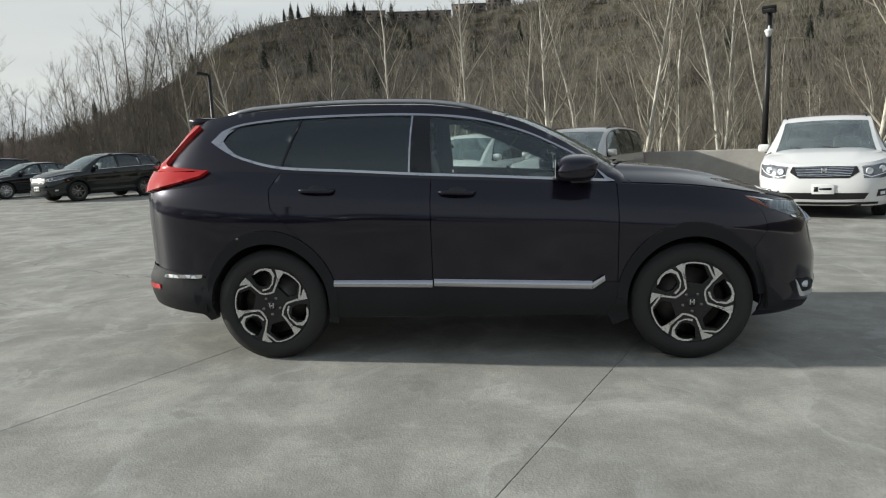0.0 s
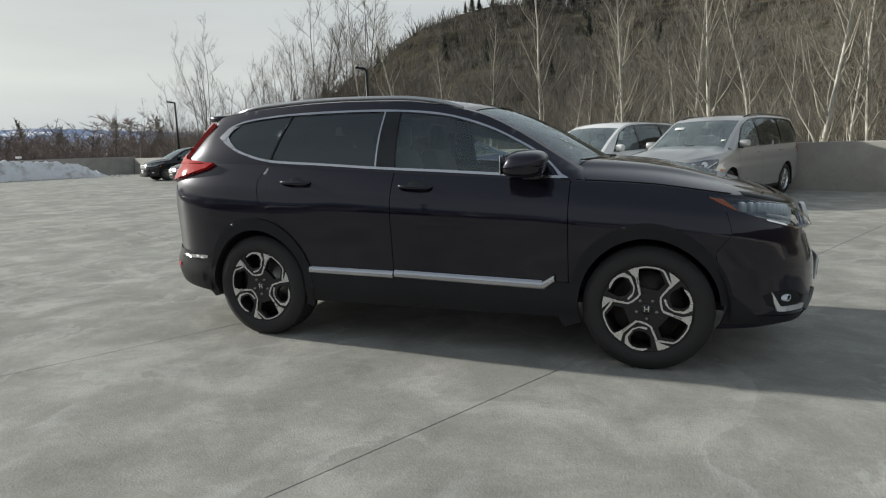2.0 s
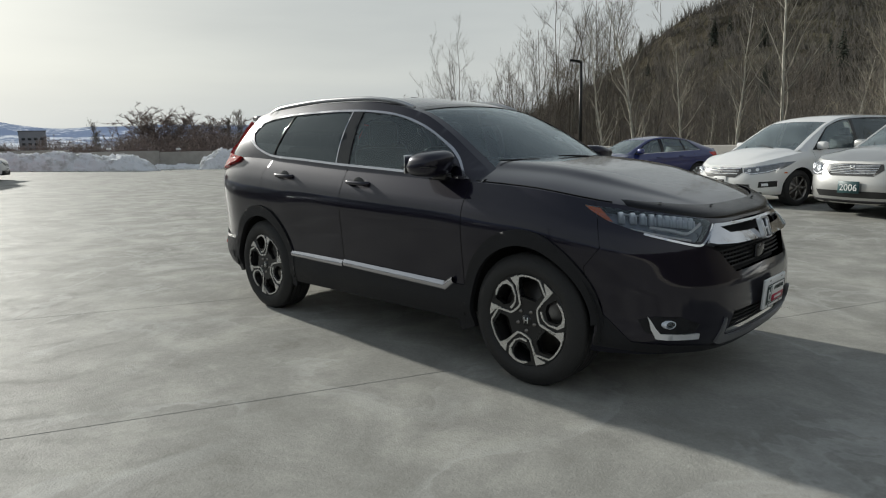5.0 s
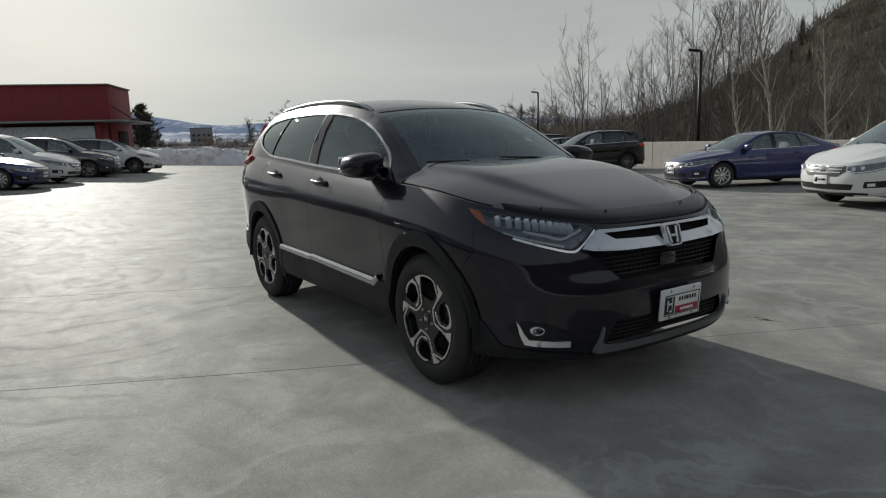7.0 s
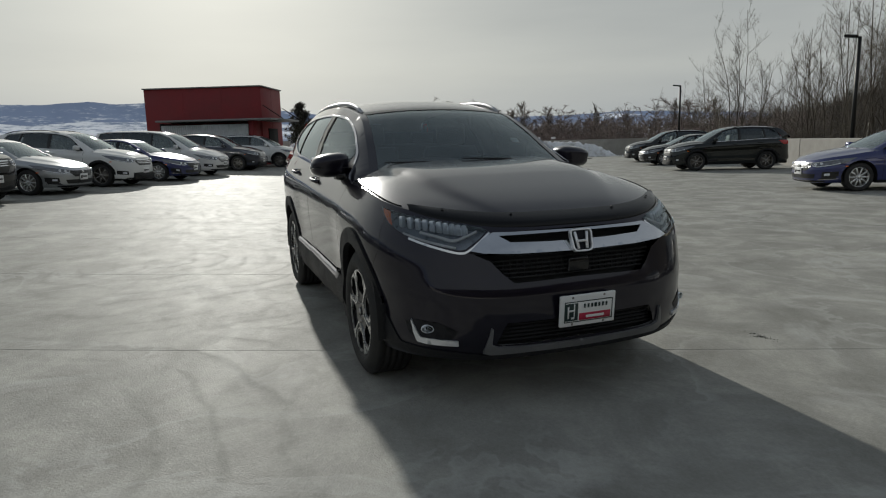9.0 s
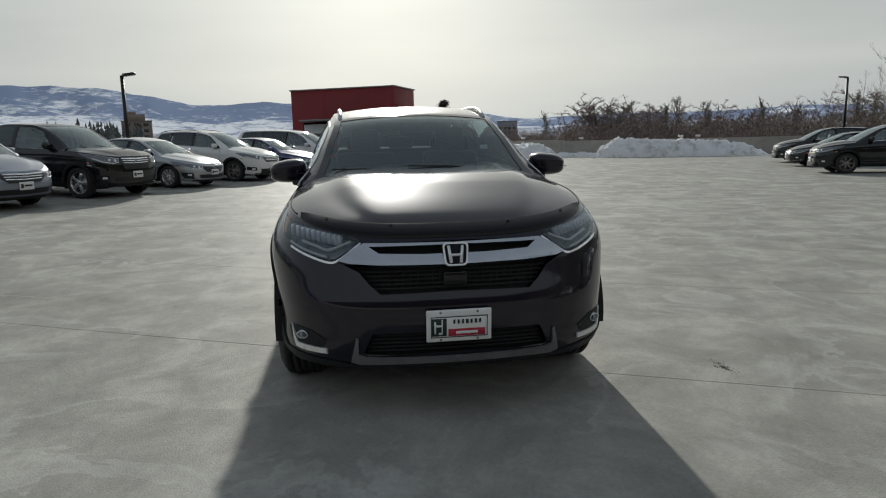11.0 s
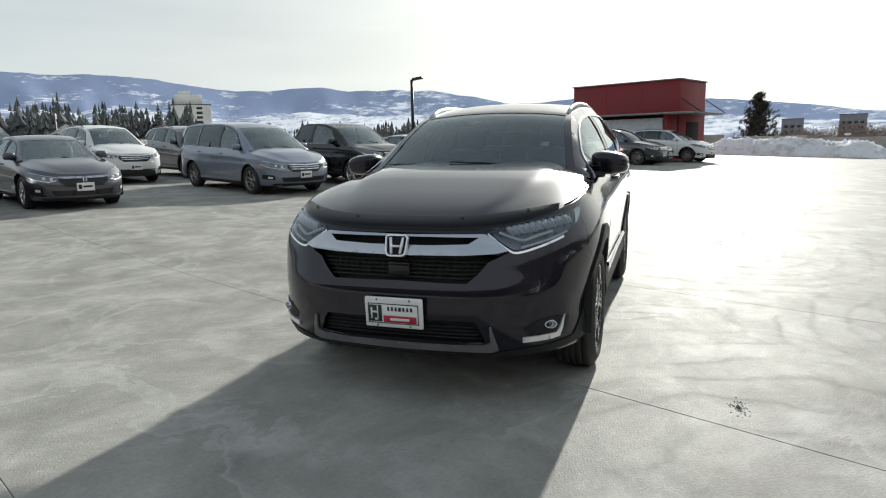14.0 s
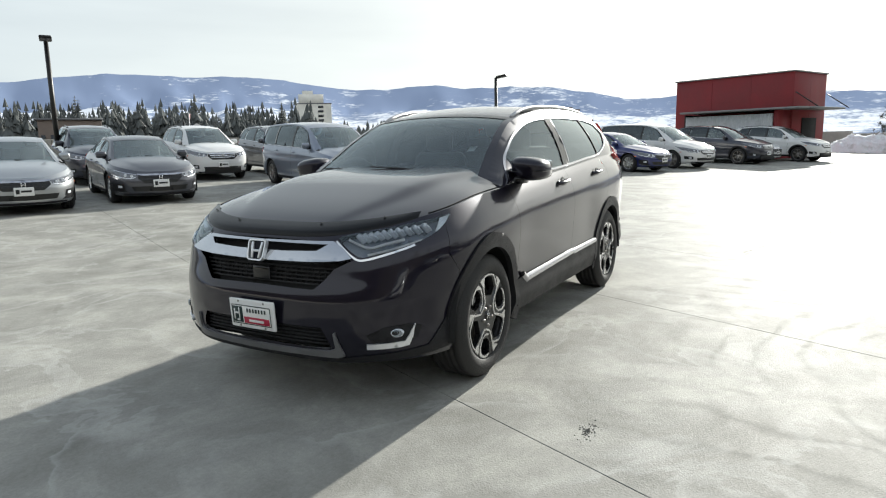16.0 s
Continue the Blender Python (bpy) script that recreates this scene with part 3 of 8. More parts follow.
# The crossover in the middle of the deck.
HERO = CarShape(
    half=0.945,
    nose=((0.20, 2.10), (0.30, 2.215), (0.45, 2.255), (0.58, 2.25), (0.72, 2.21), (0.84, 2.175), (0.92, 2.13), (1.0, 2.05)),
    tail=((0.28, -2.30), (0.38, -2.38), (0.52, -2.39), (0.62, -2.35), (1.0, -2.345), (1.14, -2.335), (1.27, -2.28)),
    bottom=((-2.3, 0.36), (-1.7, 0.30), (-0.9, 0.285), (0.9, 0.285), (1.7, 0.265), (2.0, 0.275), (2.25, 0.285)),
    belt=((-2.28, 1.245), (-1.7, 1.245), (-1.25, 1.225), (-0.36, 1.165), (0.49, 1.115), (0.9, 1.095), (1.3, 1.072), (1.7, 1.016), (1.95, 0.972), (2.12, 0.93)),
    crown=((-2.3, 0.02), (0.6, 0.115), (1.0, 0.102), (1.5, 0.072), (1.9, 0.034), (2.12, 0.0)),
    roof=((-2.14, 1.26), (-2.02, 1.38), (-1.87, 1.545), (-1.78, 1.592), (-1.5, 1.625), (-0.9, 1.645), (-0.35, 1.63), (0.0, 1.585), (0.25, 1.525), (0.5, 1.41), (0.75, 1.26), (0.99, 1.115)),
    roof_y=((-2.14, 0.66), (-1.87, 0.61), (-1.5, 0.615), (-0.5, 0.625), (0.2, 0.605), (0.6, 0.66), (0.99, 0.745)),
    section=((0.0, 0.955), (0.12, 0.985), (0.26, 0.975), (0.50, 0.988), (0.70, 1.0), (0.80, 0.992), (0.92, 0.945), (1.0, 0.90)),
    xcf=1.25, xcr=-1.45, nf=3.3, nr=3.4, axles=(1.33, -1.33), tyre=0.365, flare=0.014, bow=(0.13, 0.03), flat=4.6)


def wheel(name, parent, at, side, tyre_r, rim_r, width=0.23, style="twist", rim_mat=None, face_mat=None, sides=56, turn=0.0):
    """A road wheel; its outer face looks along -y for side -1, +y for side 1."""
    hub = new(name)
    hub.parent = parent
    hub.matrix_basis = Matrix.Translation(at) @ (pose(0, 0, 0, 0, 0, 180) if side > 0 else Matrix.Identity(4))
    o = -width / 2
    R, r, sw = tyre_r, rim_r, 0.05
    prof = [(r - 0.002, o + 0.02), (r + 0.004, o + 0.006), (r + 0.018, o - 0.004), (r + (R - r) * 0.5, o - 0.012), (R - 0.03, o + 0.002), (R - 0.008, o + 0.018)]
    n_tread = 5
    for k in range(n_tread):
        y0 = o + 0.022 + (width - 0.044) * k / n_tread
        y1 = o + 0.022 + (width - 0.044) * (k + 1) / n_tread
        prof += [(R, y0 + 0.006), (R, y1 - 0.004), (R - 0.008, y1 - 0.003), (R - 0.008, y1 + 0.003)]
    prof += [(R - 0.03, -o), (r, -o - 0.02)]
    part("tyre", lathe_bm(prof, sides), RUBBER, hub, "black road tyre with grooved tread")
    rim_mat, face_mat = rim_mat or DARK_ALLOY, face_mat or SATIN
    part("rim", lathe_bm([(r + 0.002, o + 0.012), (r - 0.002, o + 0.007), (r - 0.008, o + 0.012), (r - 0.02, o + 0.03), (r - 0.03, -o - 0.03), (r - 0.005, -o)], sides), rim_mat, hub)
    part("brake_disc", lathe_bm([(0.0, o + 0.075), (0.09, o + 0.075), (0.09, o + 0.085), (r * 0.80, o + 0.085), (r * 0.80, o + 0.105), (0.0, o + 0.105)], 40), STEEL, hub)
    part("backing", lathe_bm([(0.0, o + 0.14), (r - 0.01, o + 0.14)], 32), INNER, hub)
    if style == "twist":
        def pol(rad, ang):
            return (rad * r * math.cos(radians(ang + turn)), rad * r * math.sin(radians(ang + turn)))

        def face(y):
            return lambda a, c: np.stack([a, 0 * a + y, c], -1)

        def plate_on(outline, name, mat, y0, y1, label="", holes=()):
            v, f = sheet(outline, face(y0), 0.03, holes, thick=0.004, ref=(0.0, 0.0))
            v[:, 1] = np.where(np.arange(len(v)) < len(v) // 2, y0, y1)
            mesh_object(name, v, f, mat, hub, label, smooth=False)

        def arc(rad, a0, a1, n=12):
            return [pol(rad, a) for a in np.linspace(a0, a1, n)]
        holes = []
        for k in range(3):
            b = 120 * k
            holes.append(arc(0.93, b + 187, b + 158, 8) + [pol(0.72, b + 142), pol(0.50, b + 146), pol(0.47, b + 172), pol(0.52, b + 190), pol(0.75, b + 191)])
            holes.append(arc(0.93, b + 122, b + 93, 8) + [pol(0.76, b + 88), pol(0.56, b + 92), pol(0.54, b + 112), pol(0.66, b + 123)])
        plate_on(arc(1.0, 0, 355, 72), "spider", rim_mat, o + 0.010, o + 0.042, "dark painted twisted six-spoke wheel face", holes)
        bright = "bright machined spoke edge"
        for k in range(3):
            b = 120 * k
            # long ribbon: along the rim, in round the hub, and out again
            path = [pol(0.60, b + 193), pol(0.80, b + 191), pol(0.955, b + 187)] + arc(0.97, b + 182, b + 158, 8) + [pol(0.955, b + 153), pol(0.80, b + 139), pol(0.76, b + 133), pol(0.42, b + 129), pol(0.355, b + 118), pol(0.33, b + 92), pol(0.37, b + 79), pol(0.62, b + 73.5), pol(0.80, b + 72.5), pol(0.90, b + 72)]
            wid = [0.010, 0.014, 0.012] + [0.0085] * 8 + [0.010, 0.011, 0.012, 0.011, 0.011, 0.011, 0.012, 0.013, 0.015, 0.018]
            plate_on(band(path, [q * r / 0.25 for q in wid]), "machined_edge", face_mat, o + 0.003, o + 0.011, bright)
            plate_on([pol(0.78, b + 70), pol(0.78, b + 75), pol(0.97, b + 80), pol(0.985, b + 69), pol(0.93, b + 66)], "machined_edge", face_mat, o + 0.0025, o + 0.011, bright)
            # corner triangle
            plate_on([pol(0.985, b + 147), pol(0.99, b + 140), pol(0.985, b + 130.5), pol(0.70, b + 130), pol(0.84, b + 137)], "machined_edge", face_mat, o + 0.003, o + 0.011, bright)
            # inner ribbon with a hooked end
            path = [pol(0.93, b + 117), pol(0.96, b + 111), pol(0.975, b + 104), pol(0.97, b + 96), pol(0.93, b + 88), pol(0.80, b + 82.5), pol(0.58, b + 84), pol(0.47, b + 93), pol(0.445, b + 104), pol(0.46, b + 118)]
            plate_on(band(path, [q * r / 0.25 for q in (0.006, 0.014, 0.012, 0.014, 0.024, 0.015, 0.008, 0.007, 0.012, 0.012)]), "machined_edge", face_mat, o + 0.004, o + 0.012, bright)
        part("hub_cap", lathe_bm([(0.0, o + 0.004), (0.030, o + 0.005), (0.034, o + 0.012), (0.036, o + 0.03)], 28), GLOSS_BLACK, hub)
        bm = bmesh.new()
        for dx in (-0.011, 0.011):
            box_bm((0.006, 0.004, 0.034), (dx, o + 0.003, 0), 0.001, 1, bm)
        box_bm((0.018, 0.004, 0.006), (0, o + 0.003, 0), 0.001, 1, bm)
        part("cap_mark", bm, face_mat, hub)
        for k in range(5):
            a = radians(72 * k + 56)
            bm = lathe_bm([(0.0, o + 0.018), (0.009, o + 0.020), (0.011, o + 0.04)], 10)
            ob = part("wheel_nut", bm, STEEL, hub)
            ob.matrix_basis = Matrix.Translation((0.058 * math.cos(a), -0.020, 0.058 * math.sin(a)))
    else:
        n = {"five": 5, "ten": 10, "seven": 7}[style]
        for k in range(n):
            a = radians(360 * k / n)
            wd = 0.07 if n == 5 else 0.035
            bm = box_bm((r - 0.045, 0.022, wd), ((r + 0.045) / 2 - 0.005, o + 0.028, 0), 0.006, 1)
            ob = part("spoke", bm, rim_mat, hub)
            ob.matrix_basis = pose(0, 0, 0, 0, 360 * k / n, 0)
        part("hub_cap", lathe_bm([(0.0, o + 0.012), (0.05, o + 0.014), (0.06, o + 0.03), (0.06, o + 0.05)], 20), rim_mat, hub)
    return hub


def both(name, outer, mapper, mat, parent, step=0.03, holes=(), off=0.0, thick=0.0, label=""):
    """The same panel on the car's left and right, as two parts."""
    v, f = sheet(outer, mapper, step, holes, off, thick)
    a = mesh_object(name, v, f, mat, parent, label)
    b = mesh_object(name, np.asarray(v) * np.array([1, -1, 1]), [tuple(reversed(q)) for q in f], mat, parent, label)
    return a, b


def middle(name, outer, mapper, mat, parent, step=0.03, holes=(), off=0.0, thick=0.0, label=""):
    v, f = sheet(outer, mapper, step, holes, off, thick, mirror=2)
    return mesh_object(name, v, f, mat, parent, label)


def build_hero():
    C = HERO
    car = empty("parked_crossover", pose(0, 0.020, 0, 0, 0, 0.4), "glossy black compact crossover SUV standing alone on grey concrete deck", "car")
    sx = C.sx
    Q = lambda pts: C.to_q(pts)
    qz = lambda s, z: float(C.q_of(s, z))
    def arch(x, base, more, a0=0.0, a1=360.0, n=40):
        """A wheel opening, a little taller than wide."""
        out = []
        for t in np.linspace(a0, a1, n, endpoint=abs(a1 - a0) < 359):
            rr = base + more * max(0.0, math.sin(radians(t))) ** 2
            out.append((sx(x) - rr * math.cos(radians(t)), 0.365 + rr * math.sin(radians(t))))
        return out
    archF, archR = arch(1.33, 0.408, 0.028), arch(-1.33, 0.408, 0.028)
    aF, aR = Q(archF), Q(archR)
    TOP = 0.8
    sA = sx(0.885)                    # fender to front door
    sB = sx(-0.262)
    sill = lambda s: qz(s, 0.40)
    g = 0.0025

    # lamp and grille outlines by (s, z)
    f = lambda y: C.s_front(y * 1.0216)
    lamp = [(f(0.900), 1.004), (f(0.880), 0.992), (f(0.857), 0.984), (f(0.79), 0.968), (f(0.713), 0.953), (f(0.60), 0.935), (f(0.51), 0.918), (f(0.485), 0.905), (f(0.52), 0.868),
            (f(0.575), 0.823), (f(0.60), 0.818), (f(0.704), 0.842), (f(0.77), 0.864), (f(0.823), 0.888), (f(0.868), 0.925), (f(0.886), 0.960)]
    grille = [(-0.001, 0.660), (0.25, 0.656), (0.37, 0.655), (0.42, 0.70), (0.47, 0.76), (0.56, 0.80), (0.53, 0.86), (0.475, 0.895), (-0.001, 0.897)]
    intake = [(-0.001, 0.355), (0.44, 0.350), (0.47, 0.36), (0.445, 0.43), (0.425, 0.465), (-0.001, 0.465)]
    for p in (grille, intake):
        p[:] = [(max(s, 0.0), z) for s, z in p]

    # front bumper skin
    sj = f(0.885)
    outer = [(0.0, 0.0)] + [(s, 0.0) for s in (0.5, sj)] + [(sj, qz(sj, 0.86)), (sj, TOP), (0.0, TOP)]
    outer = [(0.0, 0.0), (sx(1.70), 0.0), (sx(1.70), qz(sx(1.70), 0.70)), (sj, qz(sj, 0.80)), (sj, TOP), (0.0, TOP), (0.0, qz(0, 0.897)), *[(s, qz(s, z)) for s, z in grille[::-1]][1:-1], (0.0, qz(0, 0.660)),
             (0.0, qz(0, 0.465)), *[(s, qz(s, z)) for s, z in intake[::-1]][1:-1], (0.0, qz(0, 0.355))]
    v, fc = sheet(outer, C.low_q, 0.025, [Q(lamp), aF], mirror=2)
    mesh_object("front_bumper", v, fc, BLACK_PAINT, car, "glossy black front bumper")
    # panels
    both("front_fender", [(sx(1.70) + g, qz(sx(1.70), 0.70)), (sx(1.70) + g, 0.30), (sA - g, 0.12), (sA - g, TOP), (sj + g, TOP), (sj + g, qz(sj, 0.80))], C.low_q, BLACK_PAINT, car, 0.025, [aF, Q(lamp)])
    both("front_door", rounded([(sA + g, sill(sA)), (sB - g, sill(sB)), (sB - g, TOP), (sA + g, TOP)], 0.01), C.low_q, BLACK_PAINT, car, 0.025)
    rear_edge = [(sx(-0.93), qz(sx(-0.93), 0.42)), (sx(-0.98), qz(sx(-0.98), 0.66)), (sx(-1.14), qz(sx(-1.14), 0.845)), (sx(-1.285), qz(sx(-1.285), 1.0)), (sx(-1.30), qz(sx(-1.30), 1.12)), (sx(-1.235), TOP)]
    both("rear_door", [(sB + g, sill(sB)), *[(s - g, q) for s, q in rear_edge], (sB + g, TOP)], C.low_q, BLACK_PAINT, car, 0.025)
    sT = C.s_rear(0.80)
    both("rear_quarter", [(s + g, q) for s, q in rear_edge] + [(sT, TOP), (sT, qz(sT, 0.56)), (sx(-1.75), qz(sx(-1.75), 0.56)), (sx(-1.75), 0.1), (sx(-0.93), 0.1)], C.low_q, BLACK_PAINT, car, 0.025, [aR])
    middle("tailgate", [(sT + g, qz(sT, 0.62)), (C.total, qz(C.total, 0.62)), (C.total, TOP), (sT + g, TOP)], C.low_q, BLACK_PAINT, car, 0.04)
    middle("rear_bumper", [(sx(-1.66), 0.0), (C.total, 0.0), (C.total, qz(C.total, 0.62) - 0.005), (sT + g, qz(sT, 0.62) - 0.005), (sx(-1.75) + g, qz(sx(-1.75), 0.555)), (sx(-1.70), 0.3)], C.low_q, CLADDING, car, 0.035, [aR], 0.006)
    # inner shell closes the shut lines and the wheel wells
    us = np.linspace(0, C.total, 90)
    v, fc = grid(C.low_q, us, np.linspace(0.02, 0.79, 14), off=-0.03)
    v, fc = mirrored(v, fc)
    cen = np.array([np.mean([v[i] for i in q], axis=0) for q in fc])
    ok = [all(math.hypot(c[0] - a, c[2] - 0.365) > 0.46 for a in C.axles) and not (c[0] > 1.3 and c[2] > 0.27) for c in cen]
    mesh_object("inner_shell", v, [q for q, k in zip(fc, ok) if k], SEAM, car)
    for a in C.axles:
        for sd in (-1, 1):
            bm = bmesh.new()
            ring = [[bm.verts.new((a + 0.44 * math.cos(t), sd * y, 0.365 + (0.44 + 0.04 * max(0, math.sin(t)) ** 2) * math.sin(t))) for t in np.linspace(radians(-6), radians(186), 24)] for y in (0.935, 0.55)]
            for i in range(23):
                bm.faces.new((ring[0][i], ring[0][i + 1], ring[1][i + 1], ring[1][i]))
            bm.faces.new(ring[1])
            part("wheel_arch_liner", bm, INNER, car)
    part("underbody", box_bm((4.0, 1.1, 0.16), (-0.05, 0, 0.36), 0.03), INNER, car)

    # bonnet with a raised middle
    s_cowl = sx(0.80)
    def hood_map(s, r):
        """The bonnet with a raised middle between two creases that draw together ahead."""
        p = C.cap(s, r)
        edge = np.interp(p[..., 0], (0.8, 1.9), (0.76, 0.60))
        p[..., 2] += 0.024 / (1 + np.exp((np.abs(r) - edge) * 34)) * np.clip((2.10 - p[..., 0]) / 0.6, 0, 1)
        return p
    vs = np.linspace(0, 1, 56)
    v, fc = grid(hood_map, np.concatenate([np.linspace(0.0, C.lf, 60), np.linspace(C.lf + 0.02, s_cowl, 24)]), vs)
    v, fc = mirrored(v, fc)
    mesh_object("bonnet", v, fc, BLACK_PAINT, car, "glossy black bonnet")
    # stone deflector: a strip that wraps the leading edge of the bonnet
    so = np.linspace(0.0, s_cowl, 400)
    rim = C.low(so, C.z_of(so, np.ones_like(so)))
    rx, ry, rz = rim[::-1, 0], rim[::-1, 1], rim[::-1, 2]

    def hood_at(x, y):
        ye = np.maximum(np.interp(x, rx, ry), 1e-3)
        return np.interp(x, rx, rz) + C.crown(x) * (1 - np.clip(np.abs(y) / ye, 0, 1) ** C.flat)
    ys = np.linspace(-0.76, 0.76, 61)
    nose_x = np.interp(np.abs(ys), rim[:, 1], rim[:, 0])
    V = []
    for y, xe in zip(ys, nose_x):
        end = min(1.0, (0.76 - abs(y)) / 0.08) ** 0.5
        for t, lift in ((-0.016, -0.024), (-0.014, -0.004), (0.006, 0.009), (0.04, 0.012), (0.085, 0.009)):
            V.append((xe - t * (0.35 + 0.65 * end), y, float(hood_at(xe - max(t, 0.0), y)) + lift * (0.4 + 0.6 * end)))
    mesh_object("bonnet_deflector", V, [tuple(reversed(q)) for q in grid_faces(61, 5)], plain("smoked_deflector", (0.005, 0.005, 0.006), 0.22, spec=0.25), car, "smoked plastic stone deflector on bonnet edge")
    for sd in (-1, 1):
        edge = [tuple(q + np.array([0, 0, 0.0015])) for q in (C.cap(np.array([s_]), np.array([0.985 * sd]))[0] for s_ in np.linspace(f(0.86), s_cowl, 24))]
        part("shut_line", tube_bm(edge, 0.0035, 6), SEAM, car)
        for y in (0.30, 0.62):
            part("deflector_pin", lathe_bm([(0.0, 0.008), (0.006, 0.006), (0.008, 0.0)], 10, axis="z"), GLOSS_BLACK, car).matrix_basis = Matrix.Translation((float(np.interp(y, rim[:, 1], rim[:, 0])) - 0.06, sd * y, float(hood_at(np.interp(y, rim[:, 1], rim[:, 0]) - 0.06, y)) + 0.014))
    part("cowl", box_bm((0.24, 1.36, 0.05), (0.93, 0, 1.105), 0.01), CLADDING, car)

    # cabin: flanks with window openings, roof, glass
    dlo_low = [(-1.72, 1.432), (-1.61, 1.366), (-1.48, 1.308), (-1.23, 1.245), (-0.80, 1.214), (-0.36, 1.182), (0.05, 1.158), (0.49, 1.130), (0.86, 1.108)]
    dlo_top = [(0.83, 1.135), (0.72, 1.23), (0.59, 1.315), (0.31, 1.448), (0.0, 1.535), (-0.36, 1.572), (-0.75, 1.582), (-1.11, 1.580), (-1.40, 1.563), (-1.56, 1.540), (-1.66, 1.500)]
    dlo = smooth_path(dlo_low, 5)[:-1] + [(0.875, 1.112)] + smooth_path(dlo_top, 5)
    lowf, topf = curve(*dlo_low), curve(*[p for p in dlo_top[::-1]])
    inset = 0.010

    def pane(x0, x1, slant0=0.0, slant1=0.0):
        a = [(x, float(lowf(x)) + inset) for x in np.linspace(x0, x1, 9)]
        b = [(x, float(topf(x)) - inset) for x in np.linspace(x1 + slant1, x0 + slant0, 9)]
        return a + b
    quarter = [(-1.645, 1.436)] + [(x, float(lowf(x)) + 0.014) for x in np.linspace(-1.57, -1.238, 12)] + [(x, float(topf(x)) - 0.012) for x in np.linspace(-1.128, -1.59, 14)]
    w_rear = pane(-1.226, -0.40, 0.11, 0.015)
    w_front = pane(-0.255, 0.66, -0.015, -0.02)
    w_front = [p for p in w_front]
    edge_lo = [(x, float(C.belt(x))) for x in np.linspace(-2.13, 0.97, 60)]
    edge_hi = [(x, float(C.roof(x))) for x in np.linspace(0.97, -2.13, 70)]
    both("cabin_flank", edge_lo + edge_hi, C.side, BLACK_PAINT, car, 0.03, [quarter, w_rear, w_front])
    both("quarter_glass", quarter, C.side, GLASS_TINT, car, 0.04, off=-0.004, label="dark tinted side glass")
    both("rear_door_glass", w_rear, C.side, GLASS_TINT, car, 0.04, off=-0.004, label="dark tinted side glass")
    both("front_door_glass", w_front, C.side, GLASS_SIDE, car, 0.04, off=-0.004, label="clear side glass")
    # gloss black pillar cover and bright window surround
    both("pillar_cover", [(-0.395, float(lowf(-0.395)) + 0.012), (-0.262, float(lowf(-0.262)) + 0.012), (-0.275, float(topf(-0.275)) - 0.012), (-0.385, float(topf(-0.385)) - 0.012)], C.side, GLOSS_BLACK, car, 0.04, off=0.003)
    both("window_trim", dlo, C.side, TRIM_CHROME, car, 0.02, [rounded(smooth_path([(x, float(lowf(x)) + 0.016) for x in np.linspace(-1.66, 0.80, 44)], 1)[:-1] + [(0.815, 1.125)] + [(x, float(topf(x)) - 0.014) for x in np.linspace(0.78, -1.60, 48)], 0.004, 1)], 0.006, 0.012, "bright chrome window surround")
    both("division_bar", band([(-1.232, float(lowf(-1.232)) + 0.01), (-1.18, 1.40), (-1.122, float(topf(-1.122)) - 0.01)], 0.013), C.side, GLOSS_BLACK, car, 0.04, off=0.003, thick=0.01)
    both("pillar_strip", band([(-0.40, float(lowf(-0.40)) + 0.012), (-0.395, 1.4), (-0.385, float(topf(-0.385)) - 0.012)], 0.011), C.side, TRIM_CHROME, car, 0.03, off=0.005, thick=0.01)
    both("quarter_filler", [(-1.70, 1.432), (-1.60, 1.376), (-1.54, 1.350), (-1.60, 1.395), (-1.637, 1.436), (-1.615, 1.478), (-1.57, 1.515), (-1.64, 1.496)], C.side, TRIM_CHROME, car, 0.02, off=0.004)
    # roof skin, screens
    x0, x1 = C.x_roof
    v, fc = grid(C.top, np.linspace(-1.85, 0.16, 46), np.linspace(-1, 1, 30))
    mesh_object("roof", v, fc, BLACK_PAINT, car, "glossy black roof")
    v, fc = grid(C.top, np.linspace(0.16, 0.99, 24), np.linspace(-0.93, 0.93, 26), off=-0.004)
    mesh_object("windscreen", v, fc, HERO_SCREEN, car, "sloping clear windscreen")
    for sd in (-1, 1):
        v, fc = grid(C.top, np.linspace(0.14, 0.995, 24), np.linspace(0.925, 1.0, 4) * sd)
        mesh_object("front_pillar", v, fc, BLACK_PAINT, car)
    v, fc = grid(C.top, np.linspace(0.135, 0.20, 4), np.linspace(-0.94, 0.94, 26), off=0.0)
    mesh_object("screen_header", v, fc, GLOSS_BLACK, car)
    v, fc = grid(C.top, np.linspace(-2.14, -1.84, 12), np.linspace(-1, 1, 20))
    mesh_object("rear_screen", v, fc, GLASS_TINT, car, "dark tinted rear glass")
    # ledge that closes the tailgate below the rear glass
    ledge = []
    for r in np.linspace(-1, 1, 25):
        a = C.top(np.array([-2.138]), np.array([r]))[0]
        s_ = C.total if abs(r) < 1e-6 else math.copysign(C.s_rear(abs(r) * 0.80), r)
        b = C.low(np.array([s_]), np.array([1.244]))[0]
        ledge += [tuple(a), tuple((a + b) / 2 + np.array([0, 0, 0.006])), tuple(b)]
    mesh_object("tailgate_ledge", ledge, grid_faces(25, 3), BLACK_PAINT, car)
    sp = [C.top(np.array([-1.79]), np.array([r]))[0] for r in np.linspace(-0.98, 0.98, 21)]
    bm = bmesh.new()
    rows = [[bm.verts.new((p[0] + dx, p[1], p[2] + dz)) for dx, dz in ((0.05, 0.004), (-0.10, 0.010), (-0.155, 0.0), (-0.135, -0.034), (0.0, -0.03))] for p in sp]
